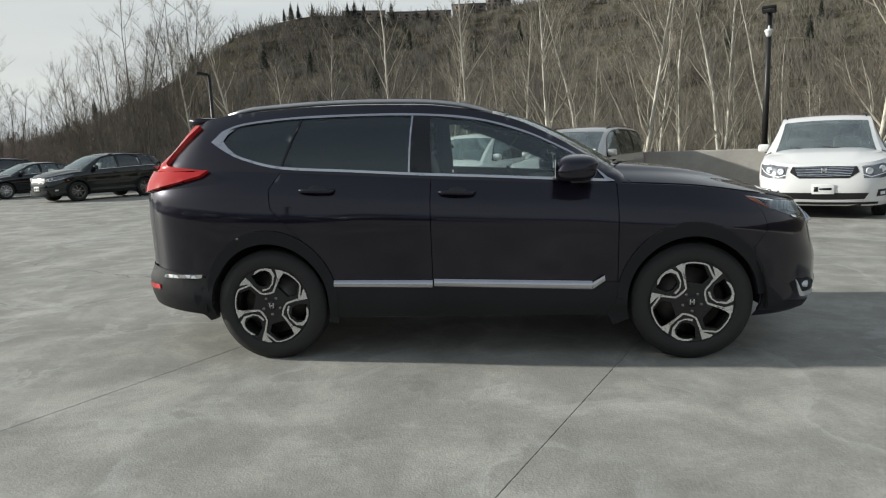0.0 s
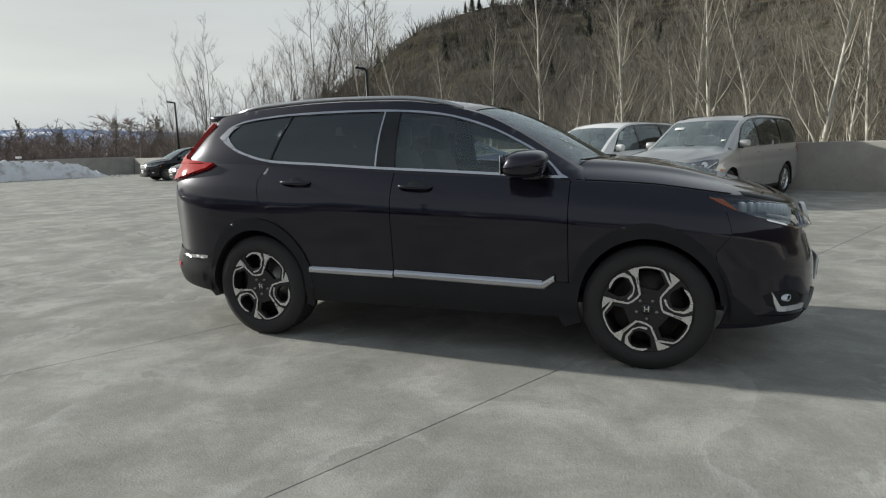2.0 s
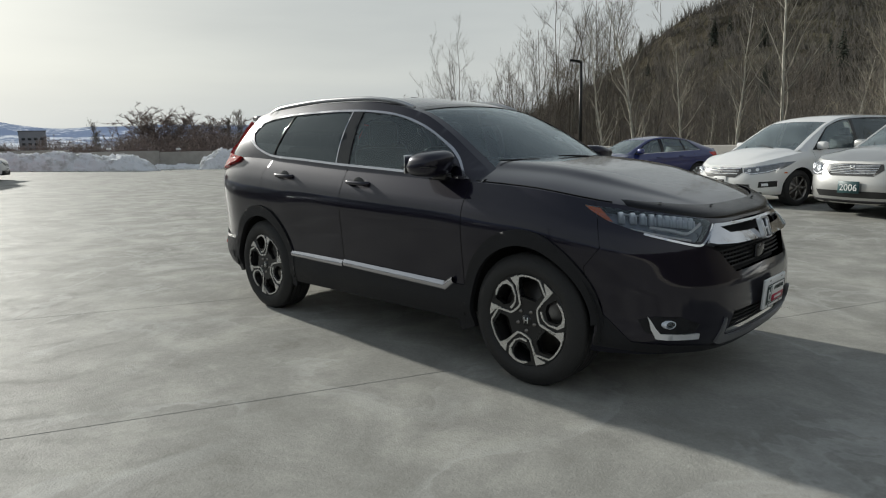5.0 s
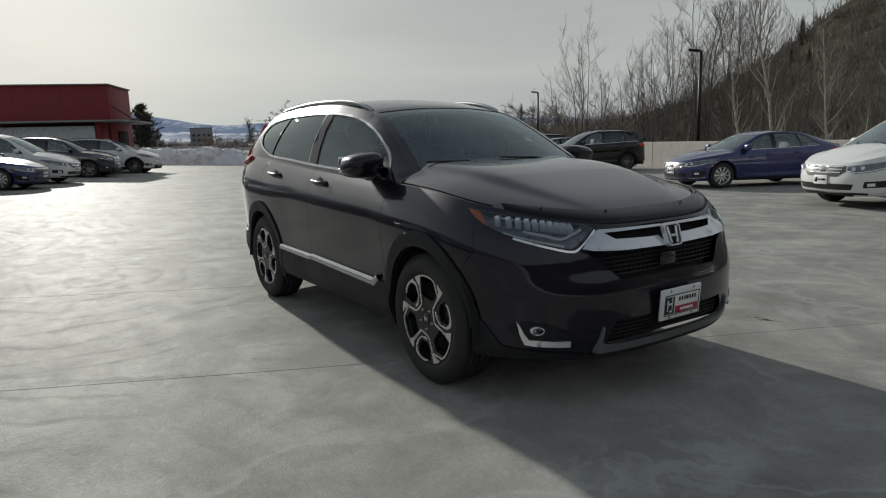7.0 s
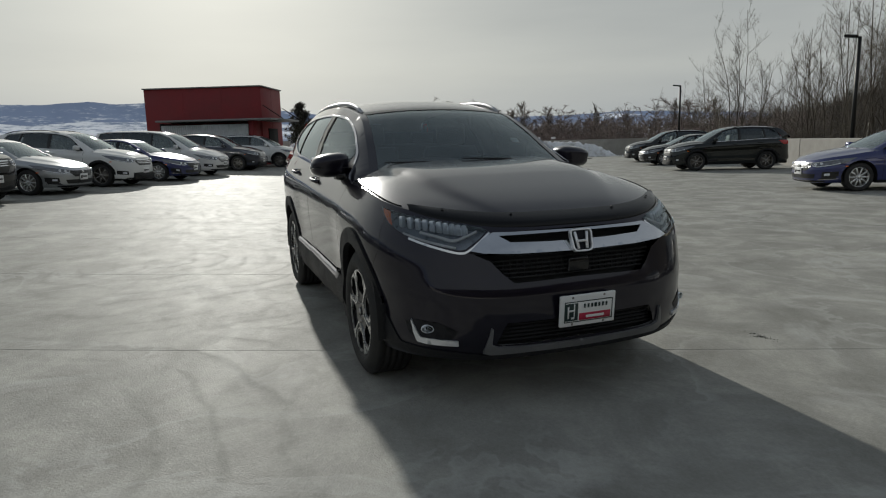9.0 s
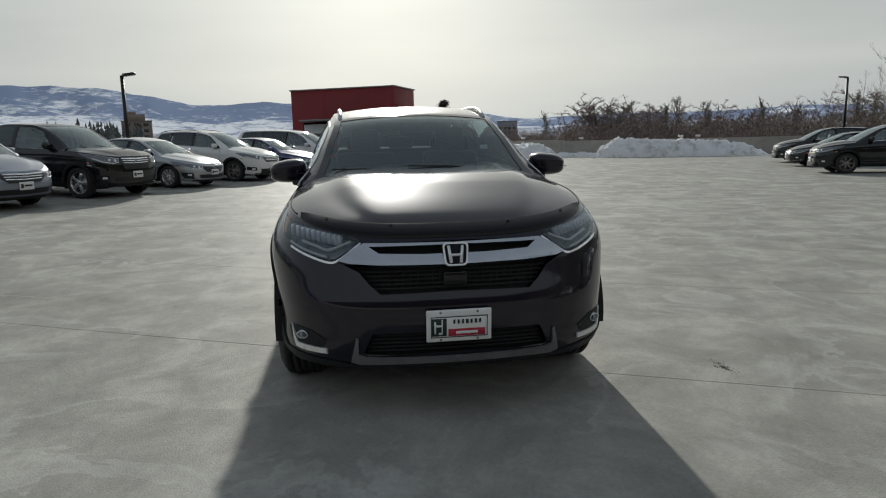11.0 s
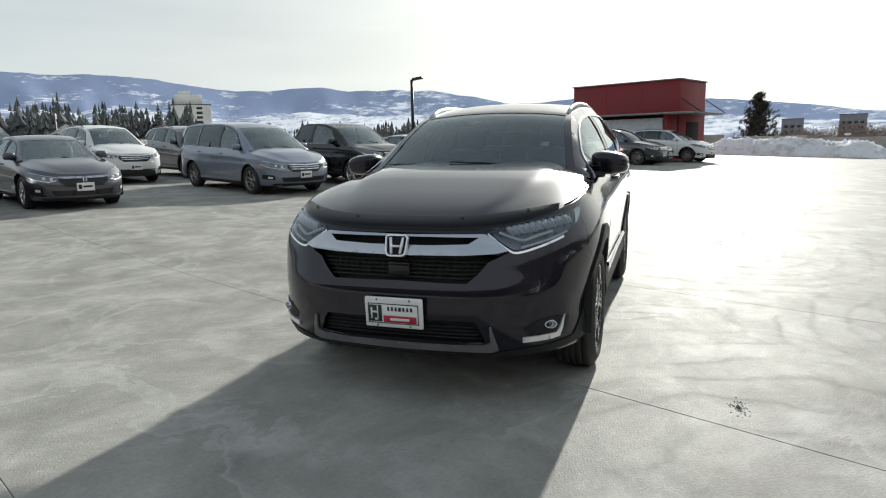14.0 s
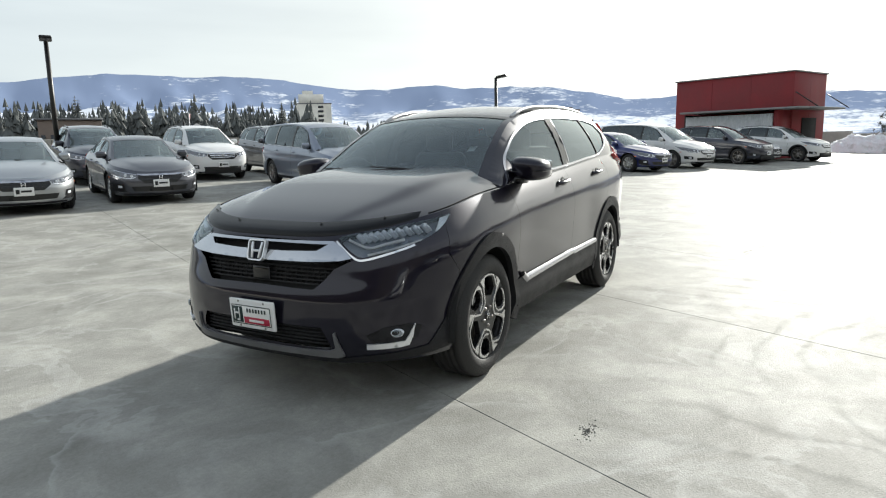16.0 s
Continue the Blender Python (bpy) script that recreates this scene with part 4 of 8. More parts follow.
    for a, b in zip(rows, rows[1:]):
        for j in range(5):
            bm.faces.new((a[j], b[j], b[(j + 1) % 5], a[(j + 1) % 5]))
    bm.faces.new(rows[0]), bm.faces.new(rows[-1][::-1])
    part("roof_spoiler", bm, BLACK_PAINT, car)
    RAIL = plain("satin_grey_rail", (0.50, 0.50, 0.51), 0.38, 0.8, vary=0.05)
    MATT = plain("dull_black_grille", (0.020, 0.020, 0.021), 0.55, spec=0.4)
    # roof rails
    for sd in (-1, 1):
        pts, wd = [], []
        for t in np.linspace(0, 1, 22):
            x = -1.66 + t * 1.78
            p = C.top(np.array([x]), np.array([0.93 * sd]))[0]
            lift = 0.022 * min(1, math.sin(math.pi * t) * 3.2) ** 0.7
            pts.append((p[0], p[1], p[2] - 0.004 + lift)), wd.append(0.016)
        part("roof_rail", tube_bm(pts, wd, 10), RAIL, car, "satin grey roof rail")

    # sill cladding, arches, bright strip
    both("sill_cladding", [(sx(0.90), qz(sx(0.90), 0.50)), (sx(0.90), 0.0), (sx(-0.93), 0.0), (sx(-0.93), qz(sx(-0.93), 0.50))], C.low_q, CLADDING, car, 0.04, [aF, aR], off=0.010, thick=0.02)
    for nm, a in (("front", 1.33), ("rear", -1.33)):
        b0, b1 = (6, 196) if nm == "front" else (-16, 178)
        ring = arch(a, 0.452, 0.046, b0, b1, 44) + arch(a, 0.390, 0.022, b1, b0, 44)
        both("wheel_arch_trim", ring, C.low, CLADDING, car, 0.022, off=0.012, thick=0.035, label="matt black wheel arch cladding")
    for xa, xb, w0, w1 in ((-0.90, -0.262, 0.027, 0.032), (-0.252, 0.73, 0.032, 0.044)):
        hi = lambda s_, xa=xa, xb=xb: 0.520 + ((0.512 if xb < 0 else 0.496) - 0.520) * (s_ - sx(xa)) / (sx(xb) - sx(xa))
        lo = lambda s_, xa=xa, xb=xb, w0=w0, w1=w1: hi(s_) - w0 - (w1 - w0 + (0 if xb < 0 else -0.006)) * (s_ - sx(xa)) / (sx(xb) - sx(xa))
        for sd in (1, -1):
            v, fc = grid(lambda s_, k: C.low(s_, lo(s_) + (hi(s_) - lo(s_)) * k) + np.stack([0 * s_, 0.010 * np.sin(np.clip(k, 0, 1) * math.pi) ** 0.8, 0 * s_], -1), np.linspace(sx(xa), sx(xb), 24), np.linspace(0, 1, 7), off=0.0125)
            if sd < 0:
                v, fc = np.asarray(v) * np.array([1, -1, 1]), [tuple(reversed(q)) for q in fc]
            mesh_object("sill_strip", v, fc, TRIM_CHROME, car, "bright chrome sill strip")
    for sd in (1, -1):
        v, fc = grid(lambda s_, k: C.low(s_, np.interp(s_, [sx(0.805), sx(0.731)], [0.508, 0.454]) + np.interp(s_, [sx(0.805), sx(0.731)], [0.030, 0.042]) * k) + np.stack([0 * s_, 0.012 * np.sin(np.clip(k, 0, 1) * math.pi) ** 0.7, 0 * s_], -1), np.linspace(sx(0.731), sx(0.805), 6), np.linspace(0, 1, 7), off=0.0125)
        if sd < 0:
            v, fc = np.asarray(v) * np.array([1, -1, 1]), [tuple(reversed(q)) for q in fc]
        mesh_object("sill_strip_end", v, fc, TRIM_CHROME, car)
    both("mud_flap", [(sx(0.90), 0.44), (sx(0.93), 0.25), (sx(0.86), 0.22), (sx(0.82), 0.30)], lambda s, z: C.low(s, z), CLADDING, car, 0.05, off=0.012, thick=0.06)
    both("mud_flap", [(sx(-1.74), 0.56), (sx(-1.72), 0.32), (sx(-1.74), 0.275), (sx(-1.78), 0.265), (sx(-1.83), 0.32), (sx(-1.84), 0.45), (sx(-1.82), 0.55)], lambda s, z: C.low(s, z), CLADDING, car, 0.05, off=0.012, thick=0.06)
    both("bumper_strip", [(sx(-1.78), 0.578), (C.s_rear(0.86), 0.57), (C.s_rear(0.86), 0.548), (sx(-1.78), 0.552)], C.low, CHROME, car, 0.03, off=0.010, thick=0.01)
    both("rear_reflector", [(C.s_rear(0.84), 0.50), (C.s_rear(0.66), 0.49), (C.s_rear(0.66), 0.455), (C.s_rear(0.84), 0.47)], C.low, RED_LENS, car, 0.03, off=0.012, thick=0.01)

    # doors: handles and mirrors
    for x, z in ((-0.98, 1.105), (-0.09, 1.07)):
        for sd in (-1, 1):
            y = float(C.width(np.array([x]), np.array([z]))[0]) * sd
            pts = [(x - 0.115, y - 0.004 * sd, z + 0.004), (x - 0.09, y + 0.026 * sd, z + 0.004), (x, y + 0.034 * sd, z), (x + 0.08, y + 0.026 * sd, z - 0.004), (x + 0.105, y - 0.004 * sd, z - 0.004)]
            h = part("door_handle", tube_bm(smooth_path(pts, 5), 0.014, 10), BLACK_PAINT, car, "black pull door handle")
            part("handle_recess", lathe_bm([(0.0, 0.0), (0.052, 0.002), (0.062, -0.002)], 20), GLOSS_BLACK, h).matrix_basis = Matrix.Translation((x, y + 0.003 * sd, z)) @ Matrix.Diagonal((1, sd, 0.62, 1))
    for sd in (-1, 1):
        bm = bmesh.new()
        bmesh.ops.create_uvsphere(bm, u_segments=28, v_segments=18, radius=1.0)
        for q in bm.verts:
            x, y, z = q.co
            pw = lambda a, e: math.copysign(abs(a) ** e, a)
            x, y, z = pw(x, 0.75), pw(y, 0.62), pw(z, 0.62)
            k = 1 - 0.22 * max(0, y * sd) * (1 if z < 0 else 0.4)
            q.co = (0.625 + 0.128 * x + (0.015 if z > 0 else 0), sd * (0.925 + 0.125 * (y * sd)), 1.200 + 0.080 * z * k - 0.012 * y * sd)
        m = part("door_mirror", bm, BLACK_PAINT, car, "glossy black door mirror")
        part("mirror_foot", box_bm((0.12, 0.18, 0.05), (0.66, sd * 0.81, 1.128), 0.015), GLOSS_BLACK, m)
        part("mirror_glass", box_bm((0.006, 0.19, 0.11), (0.503, sd * 0.925, 1.200), 0.002), CHROME, m)
        part("mirror_seam", box_bm((0.245, 0.24, 0.005), (0.625, sd * 0.928, 1.185), 0.002), GLOSS_BLACK, m)

    # tail lamps: blade up the pillar and a wedge on the quarter
    tl = [(sx(-1.73), 1.243), (sx(-1.9), 1.2475), (C.s_rear(0.80), 1.2475), (C.s_rear(0.62), 1.2475), (C.s_rear(0.62), 1.118), (C.s_rear(0.74), 1.112), (C.s_rear(0.84), 1.135), (sx(-1.95), 1.168), (sx(-1.78), 1.208)]
    both("tail_lamp", tl, C.low, RED_LENS, car, 0.02, off=0.026, thick=0.05, label="red tail lamp")
    both("tail_lamp_blade", [(-1.72, 1.247), (-1.85, 1.262), (-2.01, 1.278), (-2.035, 1.294), (-1.995, 1.362), (-1.915, 1.445), (-1.825, 1.532), (-1.866, 1.537), (-1.96, 1.437), (-2.04, 1.353), (-2.12, 1.270), (-2.09, 1.247)], C.side, RED_LENS, car, 0.02, off=0.026, thick=0.05, label="red tail lamp blade beside rear glass")
    # head lamps
    lampq = lamp
    EMBLEM = plain("bright_emblem", (0.80, 0.81, 0.83), 0.32, 0.6)
    LAMP_DARK = plain("smoked_lamp_interior", (0.20, 0.22, 0.27), 0.30, 0.3, vary=0.2, scale=20)
    both("lamp_housing", lampq, C.low, LAMP_DARK, car, 0.03, off=-0.045)
    hs = both("head_lamp", lampq, C.low, GLASS_LENS, car, 0.025, off=0.003, label="clear headlamp lens over smoked housing")
    amber = both("lamp_amber", [(f(0.898), 1.0), (f(0.878), 0.988), (f(0.862), 0.924), (f(0.873), 0.935), (f(0.888), 0.965)], C.low, AMBER, car, 0.03, off=-0.004)
    both("lamp_strip", band(smooth_path([(f(0.848), 0.972), (f(0.79), 0.955), (f(0.70), 0.940), (f(0.58), 0.921)], 4), 0.006), C.low, EMBLEM, car, 0.02, off=-0.014, thick=0.008)
    amber[0].data.materials[0] = LAMP_BOWL
    for k in range(10):
        yk = 0.838 - 0.027 * k
        zk = 0.948 - 0.0042 * k
        for sd in (-1, 1):
            p = C.low(np.array([f(yk)]), np.array([zk]))[0]
            bm = box_bm((0.030, 0.026, 0.056), (0, 0, 0), 0.005, 1, rot=pose(0, 0, 0, 22, 0, 0))
            box_bm((0.020, 0.012, 0.040), (0.012, 0.014, -0.004), 0.003, 1, bm, pose(0, 0, 0, 22, 0, 0))
            part("led_cell", bm, LAMP_BOWL, hs[0] if sd > 0 else hs[1], "small bright LED reflector").matrix_basis = Matrix.Translation((p[0] - 0.022, sd * (p[1] - 0.010), p[2] - 0.008)) @ pose(0, 0, 0, sd * 18, 0, sd * (25 + 4 * (8 - k)))
    both("running_light", band(smooth_path([(f(0.775), 0.905), (f(0.70), 0.885), (f(0.638), 0.868), (f(0.585), 0.885), (f(0.535), 0.908)], 4), 0.011), C.low, WHITE_PLASTIC, car, 0.02, off=-0.012, thick=0.012, label="white running light strip")
    both("running_light", band(smooth_path([(f(0.828), 0.895), (f(0.745), 0.864), (f(0.62), 0.832)], 4), 0.010), C.low, WHITE_PLASTIC, car, 0.02, off=-0.010, thick=0.012, label="white running light strip")
    both("lamp_brightwork", band(smooth_path([(f(0.80), 0.868), (f(0.70), 0.830), (f(0.60), 0.804), (f(0.555), 0.818), (f(0.50), 0.870), (f(0.475), 0.893)], 4), 0.010), C.low, CHROME, car, 0.02, off=0.007, thick=0.012)

    # grille with a bright wing, emblem plate, mesh below
    nose_at = lambda y, z: C.low(np.array([f(abs(y)) if y else 0.0]), np.array([z]))[0]
    middle("grille_backing", [(s, z) for s, z in grille], C.low, INNER, car, 0.05, off=-0.06)
    middle("grille_wing", [(0.0, 0.838), (0.16, 0.838), (0.38, 0.846), (0.440, 0.876), (0.16, 0.876), (0.0, 0.876), (0.0, 0.886), (0.25, 0.889), (0.47, 0.893), (0.53, 0.862), (0.582, 0.816), (0.52, 0.804), (0.36, 0.795), (0.0, 0.789)], lambda s, z: C.low(s, z) + np.stack([0.040 * (1 - np.clip((z - 0.778) / 0.112, 0, 1)) * np.clip((z - 0.764) / 0.014, 0, 1), 0 * z, 0 * z], -1), plain("wing_chrome", (0.60, 0.61, 0.63), 0.10, 1.0, vary=0.03), car, 0.013, off=0.006, thick=0.03, label="wide chrome grille wing")
    for z in (0.755, 0.735, 0.715, 0.695, 0.675):
        half = 0.455 - (0.76 - z) * 0.75
        pts = [nose_at(y, z) - np.array([0.03, 0, 0]) for y in np.linspace(0, half, 8)]
        pts = [np.array([p[0], -p[1], p[2]]) for p in pts[:0:-1]] + pts
        part("grille_bar", tube_bm(pts, 0.005, 6), MATT, car)
    for k in range(-11, 12):
        if abs(k) < 2:
            continue
        y = k * 0.036
        p = nose_at(y, 0.71)
        part("grille_rib", box_bm((0.012, 0.005, 0.084), (p[0] - 0.045, y, 0.706), 0.002, 1), MATT, car)
    p = nose_at(0, 0.71)
    part("sensor_cover", box_bm((0.02, 0.12, 0.075), (p[0] - 0.012, 0, 0.715), 0.01), GLOSS_BLACK, car)
    p = nose_at(0, 0.83)
    em = empty("grille_emblem", Matrix.Identity(4))
    em.parent = car
    em.location = (p[0] + 0.043, 0, 0.838)
    em.rotation_euler = (0, radians(-18), 0)
    bm = bmesh.new()
    o = rounded([(-0.064, 0.057), (0.064, 0.057), (0.055, -0.057), (-0.055, -0.057)], 0.025, 5)
    i_ = rounded([(-0.056, 0.049), (0.056, 0.049), (0.047, -0.049), (-0.047, -0.049)], 0.02, 5)
    face = lambda a, c: np.stack([0 * a, a, c], -1)
    v, fc = sheet(o, face, 0.02, [i_], off=0.012, thick=0.02, ref=(0, 0))
    v[:, 0] = np.abs(v[:, 0]) * 0 + np.where(np.arange(len(v)) < len(v) // 2, 0.012, -0.01)
    mesh_object("emblem_rim", v, fc, EMBLEM, em, smooth=False)
    v, fc = sheet(i_, face, 0.03, ref=(0, 0))
    mesh_object("emblem_field", v, fc, plain("dark_emblem_field", (0.010, 0.011, 0.018), 0.4, spec=0.15), em, smooth=False)
    bm = bmesh.new()
    for sd in (-1, 1):
        box_bm((0.012, 0.015, 0.088), (0.006, sd * 0.029, 0), 0.003, 1, bm, pose(0, 0, 0, -sd * 7, 0, 0))
    box_bm((0.012, 0.05, 0.013), (0.006, 0, -0.004), 0.003, 1, bm)
    part("emblem_bar", bm, EMBLEM, em)

    # lower intake, skid trim, fog lamps
    part("undertray", box_bm((0.90, 1.20, 0.04), (1.69, 0, 0.338), 0.01), INNER, car)
    middle("intake_backing", [(s, z) for s, z in intake], C.low, INNER, car, 0.05, off=-0.05)
    for z in (0.372, 0.392, 0.412, 0.432, 0.452):
        half = 0.44 - (z - 0.36) * 0.2
        pts = [nose_at(y, z) - np.array([0.025, 0, 0]) for y in np.linspace(0, half, 8)]
        pts = [np.array([q[0], -q[1], q[2]]) for q in pts[:0:-1]] + pts
        part("intake_bar", tube_bm(pts, 0.006, 6), CLADDING, car)
    middle("skid_trim", [(0.0, 0.300), (0.30, 0.306), (0.50, 0.306), (0.54, 0.318), (0.525, 0.36), (0.507, 0.448), (0.497, 0.440), (0.495, 0.36), (0.46, 0.346), (0.30, 0.338), (0.0, 0.335)], C.low, plain("dull_silver_plastic", (0.19, 0.19, 0.195), 0.42, 0.4), car, 0.02, off=0.012, thick=0.03, label="dull silver skid trim")
    both("bumper_cladding", [(0.0, 0.272), (0.54, 0.276), (f(0.80), 0.292), (sx(1.74), 0.305), (sx(1.765), 0.46), (f(0.89), 0.463), (f(0.845), 0.345), (f(0.66), 0.322), (0.54, 0.302), (0.0, 0.296)], C.low, CLADDING, car, 0.03, off=0.007, thick=0.02)
    both("fog_recess", [(f(0.66), 0.388), (f(0.79), 0.382), (f(0.822), 0.40), (f(0.838), 0.455), (f(0.80), 0.475), (f(0.72), 0.47), (f(0.64), 0.43)], C.low, CLADDING, car, 0.03, off=0.003)
    both("fog_trim", [(f(0.63), 0.358), (f(0.757), 0.360), (f(0.790), 0.366), (f(0.808), 0.412), (f(0.818), 0.476), (f(0.811), 0.458), (f(0.796), 0.416), (f(0.780), 0.390), (f(0.70), 0.386), (f(0.634), 0.384)], C.low, EMBLEM, car, 0.02, off=0.010, thick=0.02, label="bright chrome fog lamp hook")
    for sd in (-1, 1):
        p = C.low(np.array([f(0.762)]), np.array([0.436]))[0]
        m = Matrix.Translation((p[0] - 0.001, sd * (p[1] - 0.002), p[2])) @ pose(0, 0, 0, 0, 0, sd * 26) @ Matrix.Diagonal((1, 1.0, 0.62, 1)) @ pose(0, 0, 0, 0, 0, -90)
        fog = new("fog_lamp")
        fog.parent = car
        fog.matrix_basis = m
        part("fog_bowl", lathe_bm([(0.0, 0.0), (0.015, 0.002), (0.025, 0.012), (0.029, 0.020), (0.032, 0.018), (0.033, -0.01)], 24), LAMP_BOWL, fog)
        part("fog_lens", lathe_bm([(0.0, 0.024), (0.020, 0.021), (0.030, 0.016)], 24), GLASS_LENS, fog)

    # wipers, plate
    for y0, y1 in ((0.46, -0.12), (-0.16, -0.62)):
        a, b = C.top(np.array([0.93]), np.array([y0 / 0.74]))[0], C.top(np.array([0.87]), np.array([y1 / 0.72]))[0]
        part("wiper", tube_bm([a + np.array([0.02, 0, 0.02]), (a + b) / 2 + np.array([0.02, 0, 0.03]), b + np.array([0.0, 0, 0.018])], [0.007, 0.006, 0.004], 8), CLADDING, car)
    p = nose_at(0, 0.5)
    plate = empty("dealer_plate", Matrix.Identity(4))
    plate.parent = car
    plate.location, plate.rotation_euler = (p[0] + 0.03, -0.0, 0.502), (0, radians(4), 0)
    plate["label"] = "white dealer plate with dark lettering"
    part("plate_frame", box_bm((0.016, 0.318, 0.160), (0, 0, 0), 0.007, 3), WHITE_PLASTIC, plate)
    part("plate_field", box_bm((0.004, 0.275, 0.100), (0.010, 0, -0.004), 0.001, 1), plain("plate_white", (0.82, 0.82, 0.80), 0.4, vary=0.03), plate)
    INK, RED_INK = plain("dark_green_ink", (0.012, 0.03, 0.028), 0.45), plain("crimson_ink", (0.42, 0.015, 0.05), 0.45)
    part("plate_border", joined_bars([((0.0125, 0, 0.047), (0.002, 0.275, 0.004)), ((0.0125, 0, -0.054), (0.002, 0.275, 0.004)), ((0.0125, 0.136, -0.004), (0.002, 0.004, 0.104)), ((0.0125, -0.136, -0.004), (0.002, 0.004, 0.104))]), INK, plate)
    part("plate_mark", box_bm((0.003, 0.072, 0.088), (0.0125, -0.098, -0.004), 0.001, 1), INK, plate)
    part("plate_mark_figure", joined_bars([((0.0155, -0.118, -0.004), (0.002, 0.008, 0.06)), ((0.0155, -0.084, 0.004), (0.002, 0.006, 0.066)), ((0.0155, -0.10, 0.004), (0.002, 0.034, 0.010)), ((0.0155, -0.092, -0.034), (0.002, 0.018, 0.01))]), WHITE_PLASTIC, plate)
    part("plate_band", box_bm((0.003, 0.180, 0.036), (0.0125, 0.036, -0.032), 0.001, 1), RED_INK, plate)
    for k in range(7):
        part("plate_bar", box_bm((0.002, 0.010 if k != 3 else 0.014, 0.021), (0.0145, 0.038 - 0.063 + 0.021 * k, 0.023), 0.0004, 1), INK, plate)
    part("plate_bar", box_bm((0.002, 0.105, 0.014), (0.0150, 0.036, -0.032), 0.001, 1), WHITE_PLASTIC, plate)
    for y in (-0.09, 0.09):
        for z in (0.068, -0.068):
            part("plate_screw", lathe_bm([(0.0, 0.0105), (0.006, 0.0095), (0.007, 0.006)], 10, axis="z"), STEEL, plate).matrix_basis = Matrix.Translation((0, y, z)) @ pose(0, 0, 0, 0, 90, 0)

    # cabin inside
    for y in (-0.37, 0.37):
        part("front_seat", seat_bm((-0.12, y, 0.62), 0.52), SEAT, car)
        part("headrest", box_bm((0.10, 0.26, 0.20), (-0.43, y, 1.40), 0.05, 3), SEAT, car)
    bm = box_bm((0.52, 1.30, 0.14), (-0.95, 0, 0.72), 0.05, 3)
    box_bm((0.16, 1.30, 0.62), (-1.26, 0, 1.02), 0.06, 3, bm, pose(0, 0, 0, 0, -12, 0))
    part("rear_bench", bm, SEAT, car)
    for y in (-0.42, 0.0, 0.42):
        part("headrest", box_bm((0.09, 0.24, 0.16), (-1.36, y, 1.36), 0.04, 3), SEAT, car)
    bm = box_bm((0.52, 1.42, 0.24), (0.62, 0, 1.0), 0.07, 3)
    part("dashboard", bm, CABIN, car)
    w = part("steering_wheel", lathe_bm([(0.165 + 0.014 * math.cos(a), 0.014 * math.sin(a)) for a in np.linspace(0, 2 * math.pi, 10, endpoint=False)], 32, closed=True), CABIN, car)
    w.matrix_basis = pose(0.29, 0.37, 1.03, 0, 0, 90) @ pose(0, 0, 0, -24, 0, 0)
    part("steering_hub", box_bm((0.05, 0.28, 0.10), (0.31, 0.37, 1.02), 0.02), CABIN, car)
    part("floor_pan", box_bm((3.6, 1.5, 0.05), (-0.3, 0, 0.46)), CABIN, car)
    v, fc = grid(C.top, np.linspace(-1.95, 0.15, 20), np.linspace(-0.97, 0.97, 12), off=-0.03)
    mesh_object("headliner", v, [tuple(reversed(q)) for q in fc], plain("grey_headliner", (0.30, 0.29, 0.28), 0.9), car)
    part("rear_view_mirror", box_bm((0.03, 0.24, 0.07), (0.33, 0, 1.47), 0.015), CABIN, car)
    part("inspection_sticker", box_bm((0.002, 0.055, 0.06), (0.60, 0.47, 1.335), 0.0005, 1, rot=pose(0, 0, 0, 0, -60, 0)), WHITE_PLASTIC, car)

    for x in C.axles:
        for sd in (-1, 1):
            wheel("wheel", car, (x, sd * 0.812, 0.365), sd, 0.365, 0.252, 0.235, turn=35.0 if x > 0 else 0.0)
    return car


def joined_bars(rows):
    bm = bmesh.new()
    for at, size in rows:
        box_bm(size, at, 0, 1, bm)
    return bm


def seat_bm(at, w):
    x, y, z = at
    bm = box_bm((0.52, w, 0.16), (x, y, z), 0.06, 3)
    box_bm((0.15, w * 0.95, 0.66), (x - 0.26, y, z + 0.36), 0.06, 3, bm, pose(0, 0, 0, 0, -14, 0))
    return bm


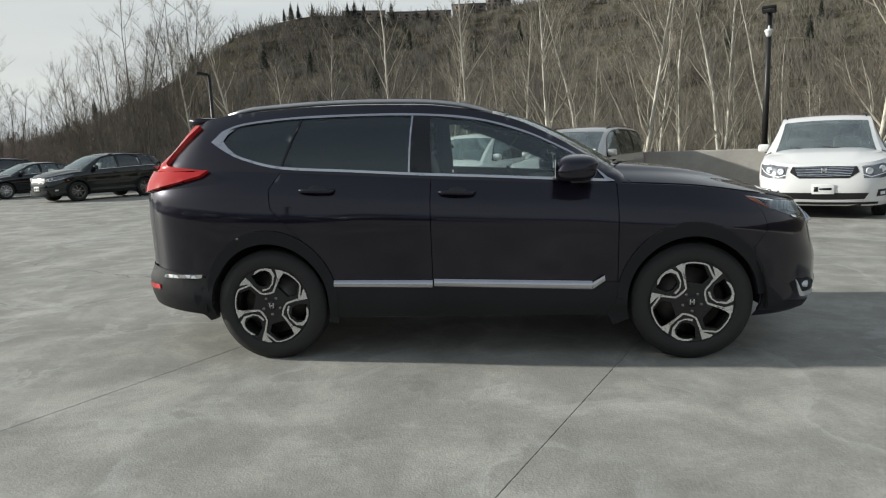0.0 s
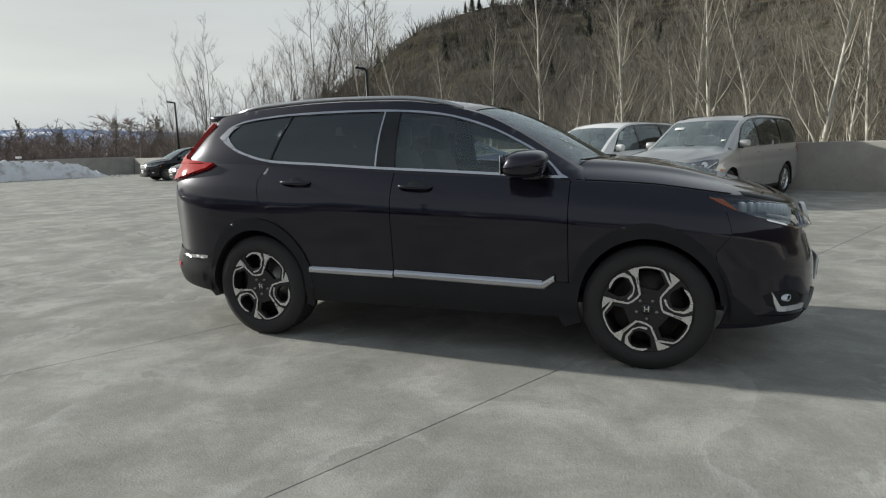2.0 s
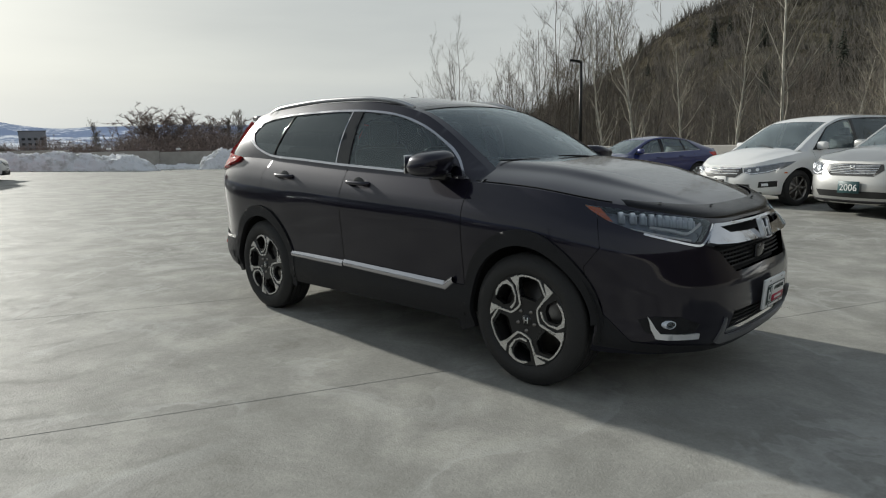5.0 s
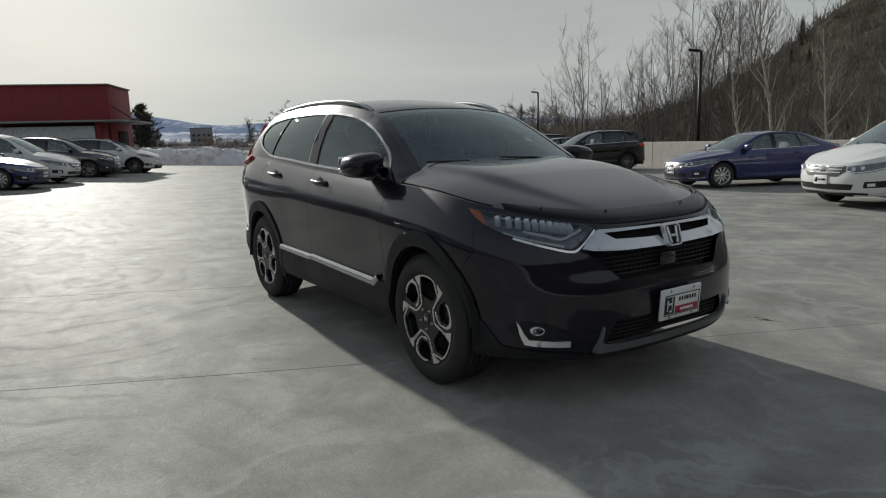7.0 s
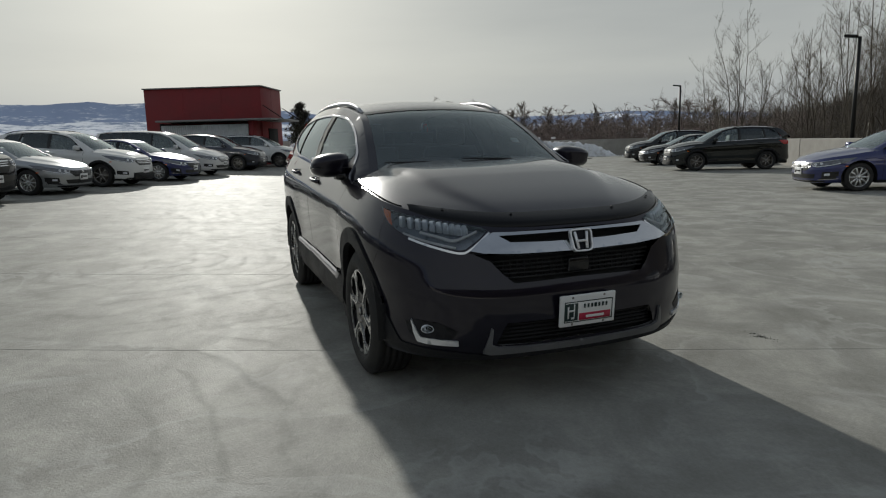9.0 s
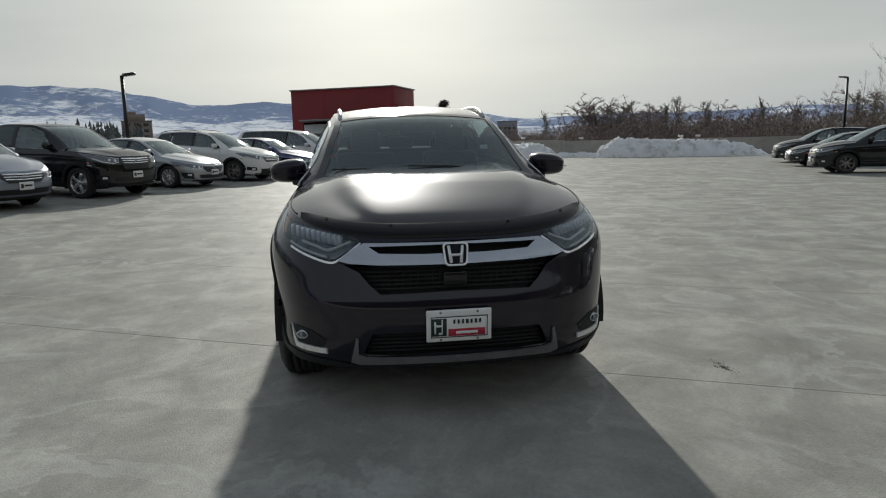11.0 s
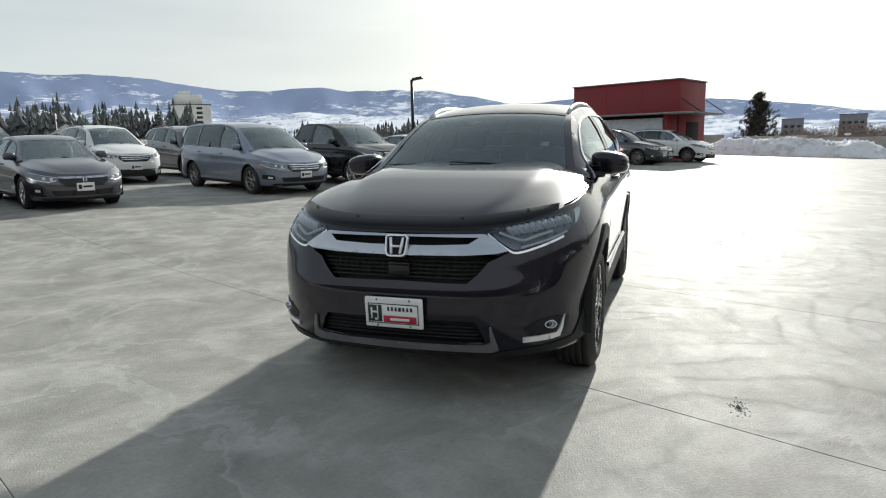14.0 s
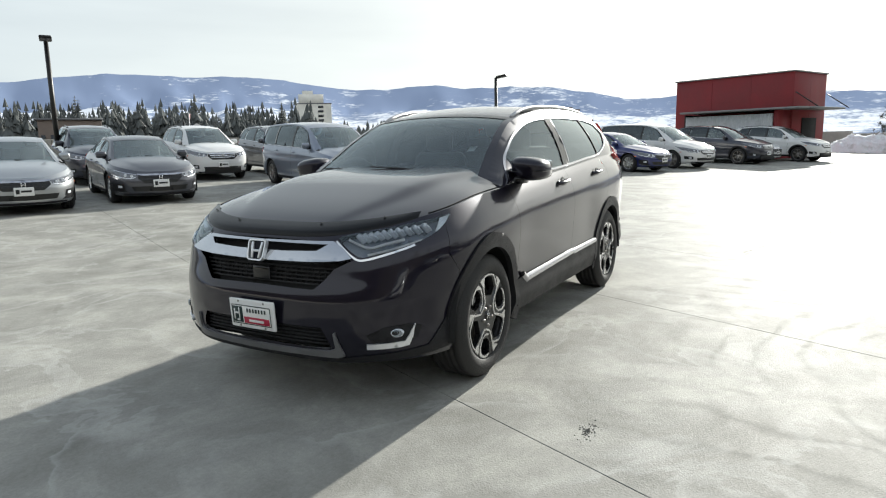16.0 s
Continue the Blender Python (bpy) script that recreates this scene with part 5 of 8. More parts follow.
# ---- other cars ----
SHAPES = {
    "saloon": dict(half=0.90, nose=((0.16, 2.12), (0.25, 2.24), (0.45, 2.28), (0.62, 2.24), (0.72, 2.16), (0.80, 2.05)),
                   tail=((0.25, -2.25), (0.40, -2.36), (0.60, -2.36), (0.9, -2.31), (1.06, -2.25)),
                   bottom=((-2.3, 0.30), (-1.8, 0.22), (0.0, 0.19), (1.8, 0.20), (2.25, 0.18)),
                   belt=((-2.28, 1.02), (-1.7, 1.0), (-0.6, 0.96), (0.6, 0.92), (1.1, 0.89), (1.6, 0.82), (1.95, 0.76), (2.2, 0.69)),
                   crown=((-2.3, 0.02), (-1.6, 0.03), (0.6, 0.06), (1.1, 0.07), (1.7, 0.06), (2.2, 0.0)),
                   roof=((-2.05, 1.03), (-1.7, 1.14), (-1.25, 1.29), (-0.75, 1.375), (-0.3, 1.39), (0.1, 1.345), (0.5, 1.18), (0.9, 0.985), (1.08, 0.905)),
                   roof_y=((-2.05, 0.66), (-1.2, 0.56), (-0.4, 0.575), (0.1, 0.565), (0.6, 0.64), (1.08, 0.74)),
                   section=((0.0, 0.94), (0.15, 0.985), (0.35, 0.985), (0.65, 1.0), (0.82, 0.985), (1.0, 0.90)),
                   xcf=1.3, xcr=-1.4, nf=2.9, nr=3.2, axles=(1.35, -1.35), tyre=0.325, roof_crown=0.035),
    "minivan": dict(half=0.985, nose=((0.20, 2.28), (0.30, 2.44), (0.50, 2.50), (0.68, 2.47), (0.82, 2.40), (0.95, 2.25)),
                    tail=((0.28, -2.52), (0.42, -2.62), (0.65, -2.60), (1.0, -2.57), (1.2, -2.52)),
                    bottom=((-2.5, 0.34), (-1.9, 0.25), (0.0, 0.22), (1.9, 0.24), (2.45, 0.21)),
                    belt=((-2.5, 1.12), (-1.0, 1.08), (0.6, 1.05), (1.3, 1.03), (1.8, 0.96), (2.1, 0.89), (2.4, 0.79)),
                    crown=((-2.5, 0.02), (0.8, 0.06), (1.3, 0.08), (1.9, 0.07), (2.4, 0.0)),
                    roof=((-2.54, 1.15), (-2.42, 1.50), (-2.28, 1.64), (-1.6, 1.70), (-0.6, 1.715), (0.1, 1.68), (0.5, 1.57), (0.9, 1.36), (1.3, 1.12), (1.42, 1.05)),
                    roof_y=((-2.54, 0.80), (-2.28, 0.68), (-0.6, 0.70), (0.2, 0.68), (0.9, 0.74), (1.42, 0.82)),
                    section=((0.0, 0.94), (0.15, 0.98), (0.40, 0.985), (0.68, 1.0), (0.85, 0.985), (1.0, 0.93)),
                    xcf=1.5, xcr=-1.7, nf=3.0, nr=3.6, axles=(1.5, -1.5), tyre=0.345, roof_crown=0.045),
    "boxvan": dict(half=0.985, nose=((0.20, 2.34), (0.30, 2.46), (0.50, 2.50), (0.70, 2.47), (0.86, 2.42), (1.0, 2.34)),
                   tail=((0.28, -2.52), (0.42, -2.62), (0.65, -2.60), (1.0, -2.58), (1.2, -2.55)),
                   bottom=((-2.5, 0.34), (-1.9, 0.25), (0.0, 0.22), (1.9, 0.24), (2.45, 0.22)),
                   belt=((-2.5, 1.12), (-1.0, 1.10), (0.6, 1.08), (1.3, 1.06), (1.8, 1.02), (2.1, 0.98), (2.42, 0.90)),
                   crown=((-2.5, 0.02), (0.8, 0.06), (1.3, 0.08), (1.9, 0.065), (2.4, 0.0)),
                   roof=((-2.56, 1.16), (-2.46, 1.52), (-2.36, 1.66), (-1.6, 1.72), (-0.6, 1.735), (0.05, 1.71), (0.4, 1.63), (0.8, 1.42), (1.2, 1.18), (1.38, 1.08)),
                   roof_y=((-2.56, 0.82), (-2.36, 0.72), (-0.6, 0.735), (0.2, 0.72), (0.9, 0.77), (1.38, 0.84)),
                   section=((0.0, 0.95), (0.15, 0.985), (0.40, 0.985), (0.68, 1.0), (0.85, 0.985), (1.0, 0.94)),
                   xcf=1.5, xcr=-1.8, nf=3.6, nr=4.2, axles=(1.5, -1.5), tyre=0.345, roof_crown=0.04, flat=3.4),
    "crossover": dict(half=0.915, nose=((0.20, 2.10), (0.30, 2.20), (0.50, 2.24), (0.70, 2.21), (0.84, 2.16), (0.95, 2.05)),
                      tail=((0.28, -2.22), (0.42, -2.32), (0.62, -2.29), (1.0, -2.26), (1.2, -2.20)),
                      bottom=((-2.2, 0.34), (-1.7, 0.28), (0.0, 0.25), (1.7, 0.26), (2.2, 0.22)),
                      belt=((-2.2, 1.16), (-1.2, 1.14), (-0.3, 1.10), (0.6, 1.06), (1.2, 1.03), (1.7, 0.97), (2.15, 0.87)),
                      crown=((-2.2, 0.02), (0.6, 0.08), (1.2, 0.08), (1.8, 0.05), (2.15, 0.0)),
                      roof=((-2.22, 1.19), (-2.08, 1.36), (-1.90, 1.52), (-1.4, 1.60), (-0.7, 1.63), (-0.1, 1.595), (0.25, 1.51), (0.6, 1.33), (0.95, 1.12), (1.08, 1.05)),
                      roof_y=((-2.22, 0.72), (-1.9, 0.60), (-0.5, 0.615), (0.2, 0.60), (0.7, 0.68), (1.08, 0.76)),
                      section=((0.0, 0.95), (0.15, 0.985), (0.40, 0.985), (0.68, 1.0), (0.84, 0.985), (1.0, 0.91)),
                      xcf=1.25, xcr=-1.4, nf=3.2, nr=3.4, axles=(1.31, -1.31), tyre=0.35, roof_crown=0.045),
    "pickup": dict(half=0.985, nose=((0.22, 2.28), (0.35, 2.42), (0.60, 2.46), (0.80, 2.44), (0.98, 2.38), (1.06, 2.28)),
                   tail=((0.35, -2.62), (0.5, -2.72), (0.8, -2.72), (1.1, -2.70), (1.2, -2.68)),
                   bottom=((-2.6, 0.40), (-1.9, 0.32), (0.0, 0.30), (1.9, 0.32), (2.4, 0.26)),
                   belt=((-2.7, 1.17), (-1.0, 1.15), (0.6, 1.14), (1.2, 1.13), (1.8, 1.09), (2.35, 1.0)),
                   crown=((-2.6, 0.0), (0.6, 0.05), (1.3, 0.06), (2.0, 0.05), (2.35, 0.0)),
                   roof=((-1.42, 1.18), (-1.30, 1.50), (-1.15, 1.68), (-0.6, 1.74), (0.0, 1.73), (0.4, 1.64), (0.75, 1.45), (1.1, 1.22), (1.24, 1.14)),
                   roof_y=((-1.42, 0.80), (-1.15, 0.70), (-0.3, 0.71), (0.3, 0.70), (0.8, 0.75), (1.24, 0.83)),
                   section=((0.0, 0.95), (0.15, 0.985), (0.40, 0.985), (0.68, 1.0), (0.88, 0.985), (1.0, 0.94)),
                   xcf=1.5, xcr=-1.9, nf=3.6, nr=4.2, axles=(1.59, -1.59), tyre=0.375, roof_crown=0.035),
}
WINDOWS = {  # pillar positions: (rear, front) of each pane by x at the belt, and lean
    "saloon": ((-1.42, -0.92, 0.30, 0.08), (-0.86, -0.16, 0.06, -0.02), (-0.06, 0.78, 0.0, -0.36)),
    "minivan": ((-2.34, -1.30, 0.16, 0.03), (-1.22, -0.10, 0.02, 0.0), (-0.02, 1.06, 0.0, -0.46)),
    "boxvan": ((-2.36, -1.36, 0.10, 0.02), (-1.26, -0.12, 0.0, 0.0), (-0.02, 1.04, 0.0, -0.44)),
    "crossover": ((-1.86, -1.28, 0.22, 0.06), (-1.20, -0.34, 0.06, 0.0), (-0.24, 0.72, 0.0, -0.42)),
    "pickup": ((-1.20, -0.42, 0.08, 0.0), (-0.30, 0.86, 0.0, -0.42)),
}
GRILLE_DARK = plain("dark_grille", (0.012, 0.012, 0.013), 0.35)
PAINTS = {
    "white": paint("white_paint", (0.74, 0.74, 0.73)), "silver": paint("silver_paint", (0.41, 0.425, 0.44), 0.75, 0.36),
    "champagne": paint("champagne_silver_paint", (0.42, 0.42, 0.41), 0.65, 0.38), "grey": paint("slate_grey_paint", (0.072, 0.075, 0.090), 0.6, 0.36),
    "steel": paint("blue_grey_paint", (0.21, 0.24, 0.30), 0.6, 0.36), "blue": paint("royal_blue_paint", (0.010, 0.018, 0.115), 0.3, 0.3),
    "navy": paint("dark_blue_paint", (0.016, 0.019, 0.035), 0.2, 0.32), "black": paint("dark_paint", (0.007, 0.008, 0.009), 0.0, 0.3, 0.012),
    "green": paint("dark_green_black_paint", (0.006, 0.009, 0.009), 0.0, 0.3, 0.012),
}


def build_car(kind, grille_style="wing", wheel_style="five"):
    """A road car of a kind, at the origin; painted parts are told by the body's material slot."""
    C = CarShape(**SHAPES[kind], scoop=0.016)
    van = kind in ("minivan", "boxvan")
    car = empty("parked_" + ("minivan" if van else kind), Matrix.Identity(4), "parked car", "car")
    st = 0.045
    sx, f, ty = C.sx, C.s_front, C.tyre
    BODY = PAINTS["grey"]
    r_arch = ty + 0.055
    arches = [C.to_q(C.circle(a, ty, r_arch, 28)) for a in C.axles]
    zt = float(C.z_of(np.array([0.0]), np.array([1.0]))[0])
    v, fc = sheet([(0.0, 0.0), (C.total, 0.0), (C.total, 0.8), (0.0, 0.8)], C.low_q, st, arches, mirror=2)
    mesh_object("body", v, fc, BODY, car)
    xa, xb = C.x_roof
    def lid(s, r):
        p = C.cap(s, r)
        edge = np.interp(p[..., 0], (xb - 0.2, float(C.nose(0.7))), (0.80, 0.52))
        p[..., 2] += 0.020 / (1 + np.exp((np.abs(r) - edge) * 26)) * np.clip((float(C.nose(0.7)) - 0.03 - p[..., 0]) / 0.5, 0, 1)
        return p
    v, fc = grid(lid, np.concatenate([np.linspace(0, C.lf, 30), np.linspace(C.lf + 0.04, sx(xb - 0.2), 8)]), np.linspace(0, 1, 24))
    v, fc = mirrored(v, fc)
    mesh_object("bonnet", v, fc, BODY, car)
    if kind in ("saloon", "pickup"):
        v, fc = grid(C.cap, np.concatenate([np.linspace(sx(xa + 0.25), C.lf + C.ls, 8), np.linspace(C.lf + C.ls + 0.03, C.total, 24)]), np.linspace(0, 1, 8))
        v, fc = mirrored(v, fc)
        mesh_object("boot_lid" if kind == "saloon" else "bed_cover", v, fc, BODY if kind == "saloon" else CLADDING, car)
    panes = []
    for x0, x1, l0, l1 in WINDOWS[kind]:
        lo = [(x, float(C.belt(x)) + 0.035) for x in np.linspace(x0, x1, 7)]
        hi = [(x, min(float(C.roof(x)) - 0.055, 9)) for x in np.linspace(x1 + l1, x0 + l0, 9)]
        panes.append(lo + hi)
    lo = [(x, float(C.belt(x)) - 0.002) for x in np.linspace(xa + 0.02, xb - 0.02, 36)]
    hi = [(x, float(C.roof(x))) for x in np.linspace(xb - 0.02, xa + 0.02, 44)]
    hi = [(x, max(z, float(C.belt(x)) + 0.004)) for x, z in hi]
    both("cabin_flank", lo + hi, C.side, BODY, car, st, panes)
    for k, p in enumerate(panes):
        dark = kind != "saloon" and k < len(panes) - 1
        both("side_glass", p, C.side, GLASS_TINT if dark else GLASS_CLEAR, car, 0.1, off=-0.006, label="dark side glass")
    for p, q in zip(panes, panes[1:]):
        both("pillar_cover", [p[6], q[0], q[15], p[7]], C.side, GLOSS_BLACK, car, 0.1, off=0.004)
    both("window_surround", [(x, z) for x, z in (
        [(panes[0][0][0] - 0.035, panes[0][0][1] - 0.012)] + [(x, float(C.belt(x)) + 0.020) for x in np.linspace(panes[0][0][0], panes[-1][6][0], 12)] + [(panes[-1][6][0] + 0.09, float(C.belt(panes[-1][6][0])) + 0.022)]
        + [(x, float(C.roof(x)) - 0.038) for x in np.linspace(panes[-1][7][0] + 0.02, panes[0][15][0] - 0.02, 22)])], C.side, GLOSS_BLACK, car, 0.06, panes, off=0.003)
    both("belt_trim", band([(x, float(C.belt(x)) + 0.026) for x in np.linspace(panes[0][0][0], panes[-1][6][0], 14)], 0.014), C.side, TRIM_CHROME, car, 0.1, off=0.006)
    xs = xb - (0.83 if kind == "saloon" else 0.95)
    xr = xa + (0.85 if kind == "saloon" else 0.32)
    v, fc = grid(C.top, np.linspace(xr, xs, 22), np.linspace(-1, 1, 17))
    mesh_object("roof", v, fc, BODY, car)
    v, fc = grid(C.top, np.linspace(xs, xb, 12), np.linspace(-0.92, 0.92, 15), off=-0.004)
    mesh_object("windscreen", v, fc, GLASS_CLEAR, car)
    v, fc = grid(C.top, np.linspace(xa, xr, 8), np.linspace(-0.92, 0.92, 13), off=-0.004)
    mesh_object("rear_screen", v, fc, GLASS_TINT, car)
    for sd in (-1, 1):
        v, fc = grid(C.top, np.linspace(xs, xb, 12), np.linspace(0.915, 1, 3) * sd)
        mesh_object("front_pillar", v, fc, BODY, car)
        v, fc = grid(C.top, np.linspace(xa, xr, 8), np.linspace(0.915, 1, 3) * sd)
        mesh_object("rear_pillar", v, fc, BODY, car)
    if kind in ("crossover", "pickup"):
        for a in C.axles:
            ring = C.circle(a, ty, r_arch + 0.055, 26, 4, 176) + C.circle(a, ty, r_arch - 0.012, 26, 176, 4)
            both("wheel_arch_trim", ring, C.low, CLADDING, car, 0.05, off=0.010, thick=0.03)
    for sd in (-1, 1):
        a_, b_ = C.top(np.array([xb - 0.04]), np.array([(0.42 * sd)]))[0], C.top(np.array([xb - 0.13]), np.array([-0.30 + 0.25 * sd]))[0]
        part("wiper", tube_bm([a_ + np.array([0.02, 0, 0.015]), b_ + np.array([0.01, 0, 0.015])], 0.008, 5), CLADDING, car)
    # seams of doors
    for x in [panes[-1][0][0] - 0.05, panes[-1][6][0] + 0.08, panes[0][0][0] + 0.25]:
        both("door_seam", band([(sx(x), float(C.bottom(x)) + 0.12), (sx(x), float(C.belt(x)) - 0.005)], 0.007), C.low, SEAM, car, 0.1, off=0.002)
    both("sill", [(sx(C.axles[0] - r_arch), float(C.bottom(0)) + 0.0), (sx(C.axles[1] + r_arch), float(C.bottom(0))), (sx(C.axles[1] + r_arch), float(C.bottom(0)) + 0.07), (sx(C.axles[0] - r_arch), float(C.bottom(0)) + 0.07)], C.low, CLADDING, car, 0.12, off=0.006, thick=0.02)
    for x in (panes[-1][0][0] + 0.12, panes[-2][0][0] + 0.14):
        z = float(C.belt(x)) - 0.10
        for sd in (-1, 1):
            y = sd * float(C.width(np.array([x]), np.array([z]))[0])
            part("door_handle", tube_bm([(x - 0.09, y, z), (x - 0.06, y + sd * 0.03, z), (x + 0.06, y + sd * 0.03, z), (x + 0.09, y, z)], 0.013, 6), BODY, car)
    # lamps, grille, intake
    zg = zt - 0.03
    lh = {"pickup": 0.15, "minivan": 0.14, "boxvan": 0.20}.get(kind, 0.12)
    h = C.half
    if kind == "boxvan":
        outline = [(f(0.55 * h), zg - 0.010), (f(0.56 * h), zg - lh), (f(0.80 * h), zg - lh), (f(0.95 * h), zg - lh + 0.05), (f(0.965 * h), zg + 0.03), (f(0.80 * h), zg + 0.02)]
    else:
        outline = [(f(0.50 * h), zg - 0.020), (f(0.53 * h), zg - lh * 0.75), (f(0.66 * h), zg - lh), (f(0.86 * h), zg - lh + 0.035), (f(0.97 * h), zg - 0.02), (sx(C.xcf + 0.16), zg + 0.105), (f(0.95 * h), zg + 0.080), (f(0.75 * h), zg + 0.020)]
    lamps = both("head_lamp", outline, C.low, LAMP_SMOKE, car, 0.04, off=0.005, thick=0.02, label="clear headlamp over a smoked housing")
    both("lamp_strip", band([(f(0.54 * h), zg - lh * 0.70), (f(0.66 * h), zg - lh * 0.90), (f(0.85 * h), zg - lh * 0.62), (f(0.95 * h), zg - 0.02)], 0.014), C.low, LAMP_BOWL, car, 0.04, off=0.010)
    both("lamp_brow", band([(f(0.53 * h), zg - 0.030), (f(0.74 * h), zg + 0.006), (f(0.93 * h), zg + 0.062)], 0.008), C.low, CHROME, car, 0.04, off=0.010)
    for sd in (-1, 1):
        for yy in (0.62, 0.74) if kind != "boxvan" else (0.64, 0.82):
            q = C.low(np.array([f(yy * h)]), np.array([zg - lh * 0.45 + (yy - 0.62) * 0.16]))[0]
            k = 0.030 if kind != "boxvan" else 0.052
            bowl = part("lamp_bowl", lathe_bm([(0.0, 0.004), (k * 0.5, 0.010), (k * 0.85, 0.018), (k, 0.016), (k, -0.01)], 16), LAMP_BOWL, lamps[0] if sd > 0 else lamps[1])
            bowl.matrix_basis = Matrix.Translation((q[0] + 0.004, sd * q[1], q[2])) @ pose(0, 0, 0, 0, 0, sd * 20 - 90)
    gb = zg - (0.28 if kind == "pickup" else 0.20)
    g_out = [(0.0, gb), (0.36 * C.half, gb), (f(0.50 * C.half), zg - 0.10), (f(0.48 * C.half), zg - 0.012), (0.0, zg - 0.004)]
    middle("grille", g_out, C.low, GRILLE_DARK, car, 0.05, off=0.004)
    bars = 6 if kind == "boxvan" else 3
    for k in range(bars):
        z = zg - 0.035 - (0.026 if kind == "boxvan" else 0.05) * k
        w2, t2 = (0.44 - 0.012 * k, 0.006) if kind == "boxvan" else (0.46 - 0.03 * k, 0.010 if k else 0.016)
        middle("grille_bar", [(0.0, z - t2), (w2 * h, z - t2 * 0.7 + 0.010), (w2 * h, z + t2 * 0.8 + 0.010), (0.0, z + t2)], C.low, CHROME if grille_style != "dark" or k == 0 else GRILLE_DARK, car, 0.06, off=0.012, thick=0.012)
    # bumper crease and lower lip
    both("lower_lip", [(0.0, float(C.bottom(2.2)) + 0.02), (f(0.80 * h), float(C.bottom(2.2)) + 0.035), (f(0.80 * h), float(C.bottom(2.2)) + 0.062), (0.0, float(C.bottom(2.2)) + 0.05)], C.low, CLADDING, car, 0.05, off=0.012, thick=0.02)
    both("side_marker", [(f(0.975 * h), zg - lh + 0.02), (f(0.985 * h), zg - lh + 0.02), (f(0.985 * h), zg - lh + 0.045), (f(0.975 * h), zg - lh + 0.045)], C.low, AMBER, car, 0.04, off=0.004)
    if kind == "saloon":
        middle("grille_wing", [(0.0, zg - 0.052), (0.40 * C.half, zg - 0.050), (f(0.52 * C.half), zg - 0.035), (f(0.52 * C.half), zg - 0.012), (0.40 * C.half, zg - 0.016), (0.0, zg - 0.016)], C.low, TRIM_CHROME, car, 0.05, off=0.016, thick=0.014)
        both("corner_intake", [(f(0.70 * C.half), 0.27), (f(0.93 * C.half), 0.30), (f(0.95 * C.half), 0.44), (f(0.88 * C.half), 0.42)], C.low, GRILLE_DARK, car, 0.05, off=0.006)
        both("corner_trim", band([(f(0.68 * C.half), 0.262), (f(0.94 * C.half), 0.292)], 0.012), C.low, TRIM_CHROME, car, 0.05, off=0.010, thick=0.008)
    p = C.low(np.array([0.0]), np.array([zg - (0.09 if kind == "saloon" else 0.07)]))[0]
    bm = bmesh.new()
    for dy in (-0.03, 0.03):
        box_bm((0.012, 0.016, 0.085), (p[0] + 0.02, dy, p[2]), 0.003, 1, bm)
    box_bm((0.012, 0.05, 0.016), (p[0] + 0.02, 0, p[2]), 0.003, 1, bm)
    part("emblem", bm, CHROME, car)
    zi = float(C.bottom(2.2)) + 0.10
    middle("intake", [(0.0, zi), (0.60 * C.half, zi + 0.01), (0.66 * C.half, zi + 0.11), (0.0, zi + 0.11)], C.low, GRILLE_DARK, car, 0.06, off=0.004)
    both("fog_bezel", [(f(0.76 * C.half), zi + 0.05), (f(0.95 * C.half), zi + 0.07), (f(0.95 * C.half), zi + 0.18), (f(0.78 * C.half), zi + 0.16)], C.low, GRILLE_DARK, car, 0.06, off=0.004)
    both("fog_lamp", [(f(0.81 * C.half), zi + 0.08), (f(0.88 * C.half), zi + 0.085), (f(0.88 * C.half), zi + 0.135), (f(0.81 * C.half), zi + 0.13)], C.low, LAMP_BOWL, car, 0.06, off=0.010)
    p = C.low(np.array([0.0]), np.array([zi + 0.16]))[0]
    part("plate_frame", box_bm((0.012, 0.32, 0.16), (p[0] + 0.012, 0, zi + 0.17), 0.005, 2), WHITE_PLASTIC, car)
    part("plate_lettering", joined_bars([((p[0] + 0.020, 0.035, zi + 0.175), (0.004, 0.17, 0.035)), ((p[0] + 0.020, -0.10, zi + 0.17), (0.004, 0.06, 0.08))]), GRILLE_DARK, car)
    # tail lamps
    zb_ = float(C.belt(-1.9)) - 0.06
    both("tail_lamp", [(sx(-2.1 if van else -1.75), zb_), (C.s_rear(0.6 * C.half), zb_ + 0.01), (C.s_rear(0.6 * C.half), zb_ - 0.14), (C.s_rear(0.95 * C.half), zb_ - 0.15)], C.low, RED_LENS, car, 0.06, off=0.008, thick=0.02)
    # mirrors
    xm = panes[-1][6][0] - 0.10
    zm = float(C.belt(xm)) + 0.10
    ym = float(C.width(np.array([xm]), np.array([zm - 0.1]))[0])
    for sd in (-1, 1):
        m = part("door_mirror", box_bm((0.13, 0.21, 0.15), (xm, sd * (ym + 0.06), zm), 0.05, 3), BODY, car)
        part("mirror_foot", box_bm((0.08, 0.14, 0.04), (xm, sd * (ym - 0.03), zm - 0.07), 0.01, 1), GLOSS_BLACK, m)
    # dark lower shell, wells and cabin
    for a in C.axles:
        for sd in (-1, 1):
            bm = bmesh.new()
            ring = [[bm.verts.new((a + r_arch * 1.02 * math.cos(t), sd * y, ty + r_arch * 1.02 * math.sin(t))) for t in np.linspace(radians(-20), radians(200), 14)] for y in (C.half * 0.985, 0.5)]
            for i in range(13):
                bm.faces.new((ring[0][i], ring[0][i + 1], ring[1][i + 1], ring[1][i]))
            bm.faces.new(ring[1])
            part("wheel_arch_liner", bm, INNER, car)
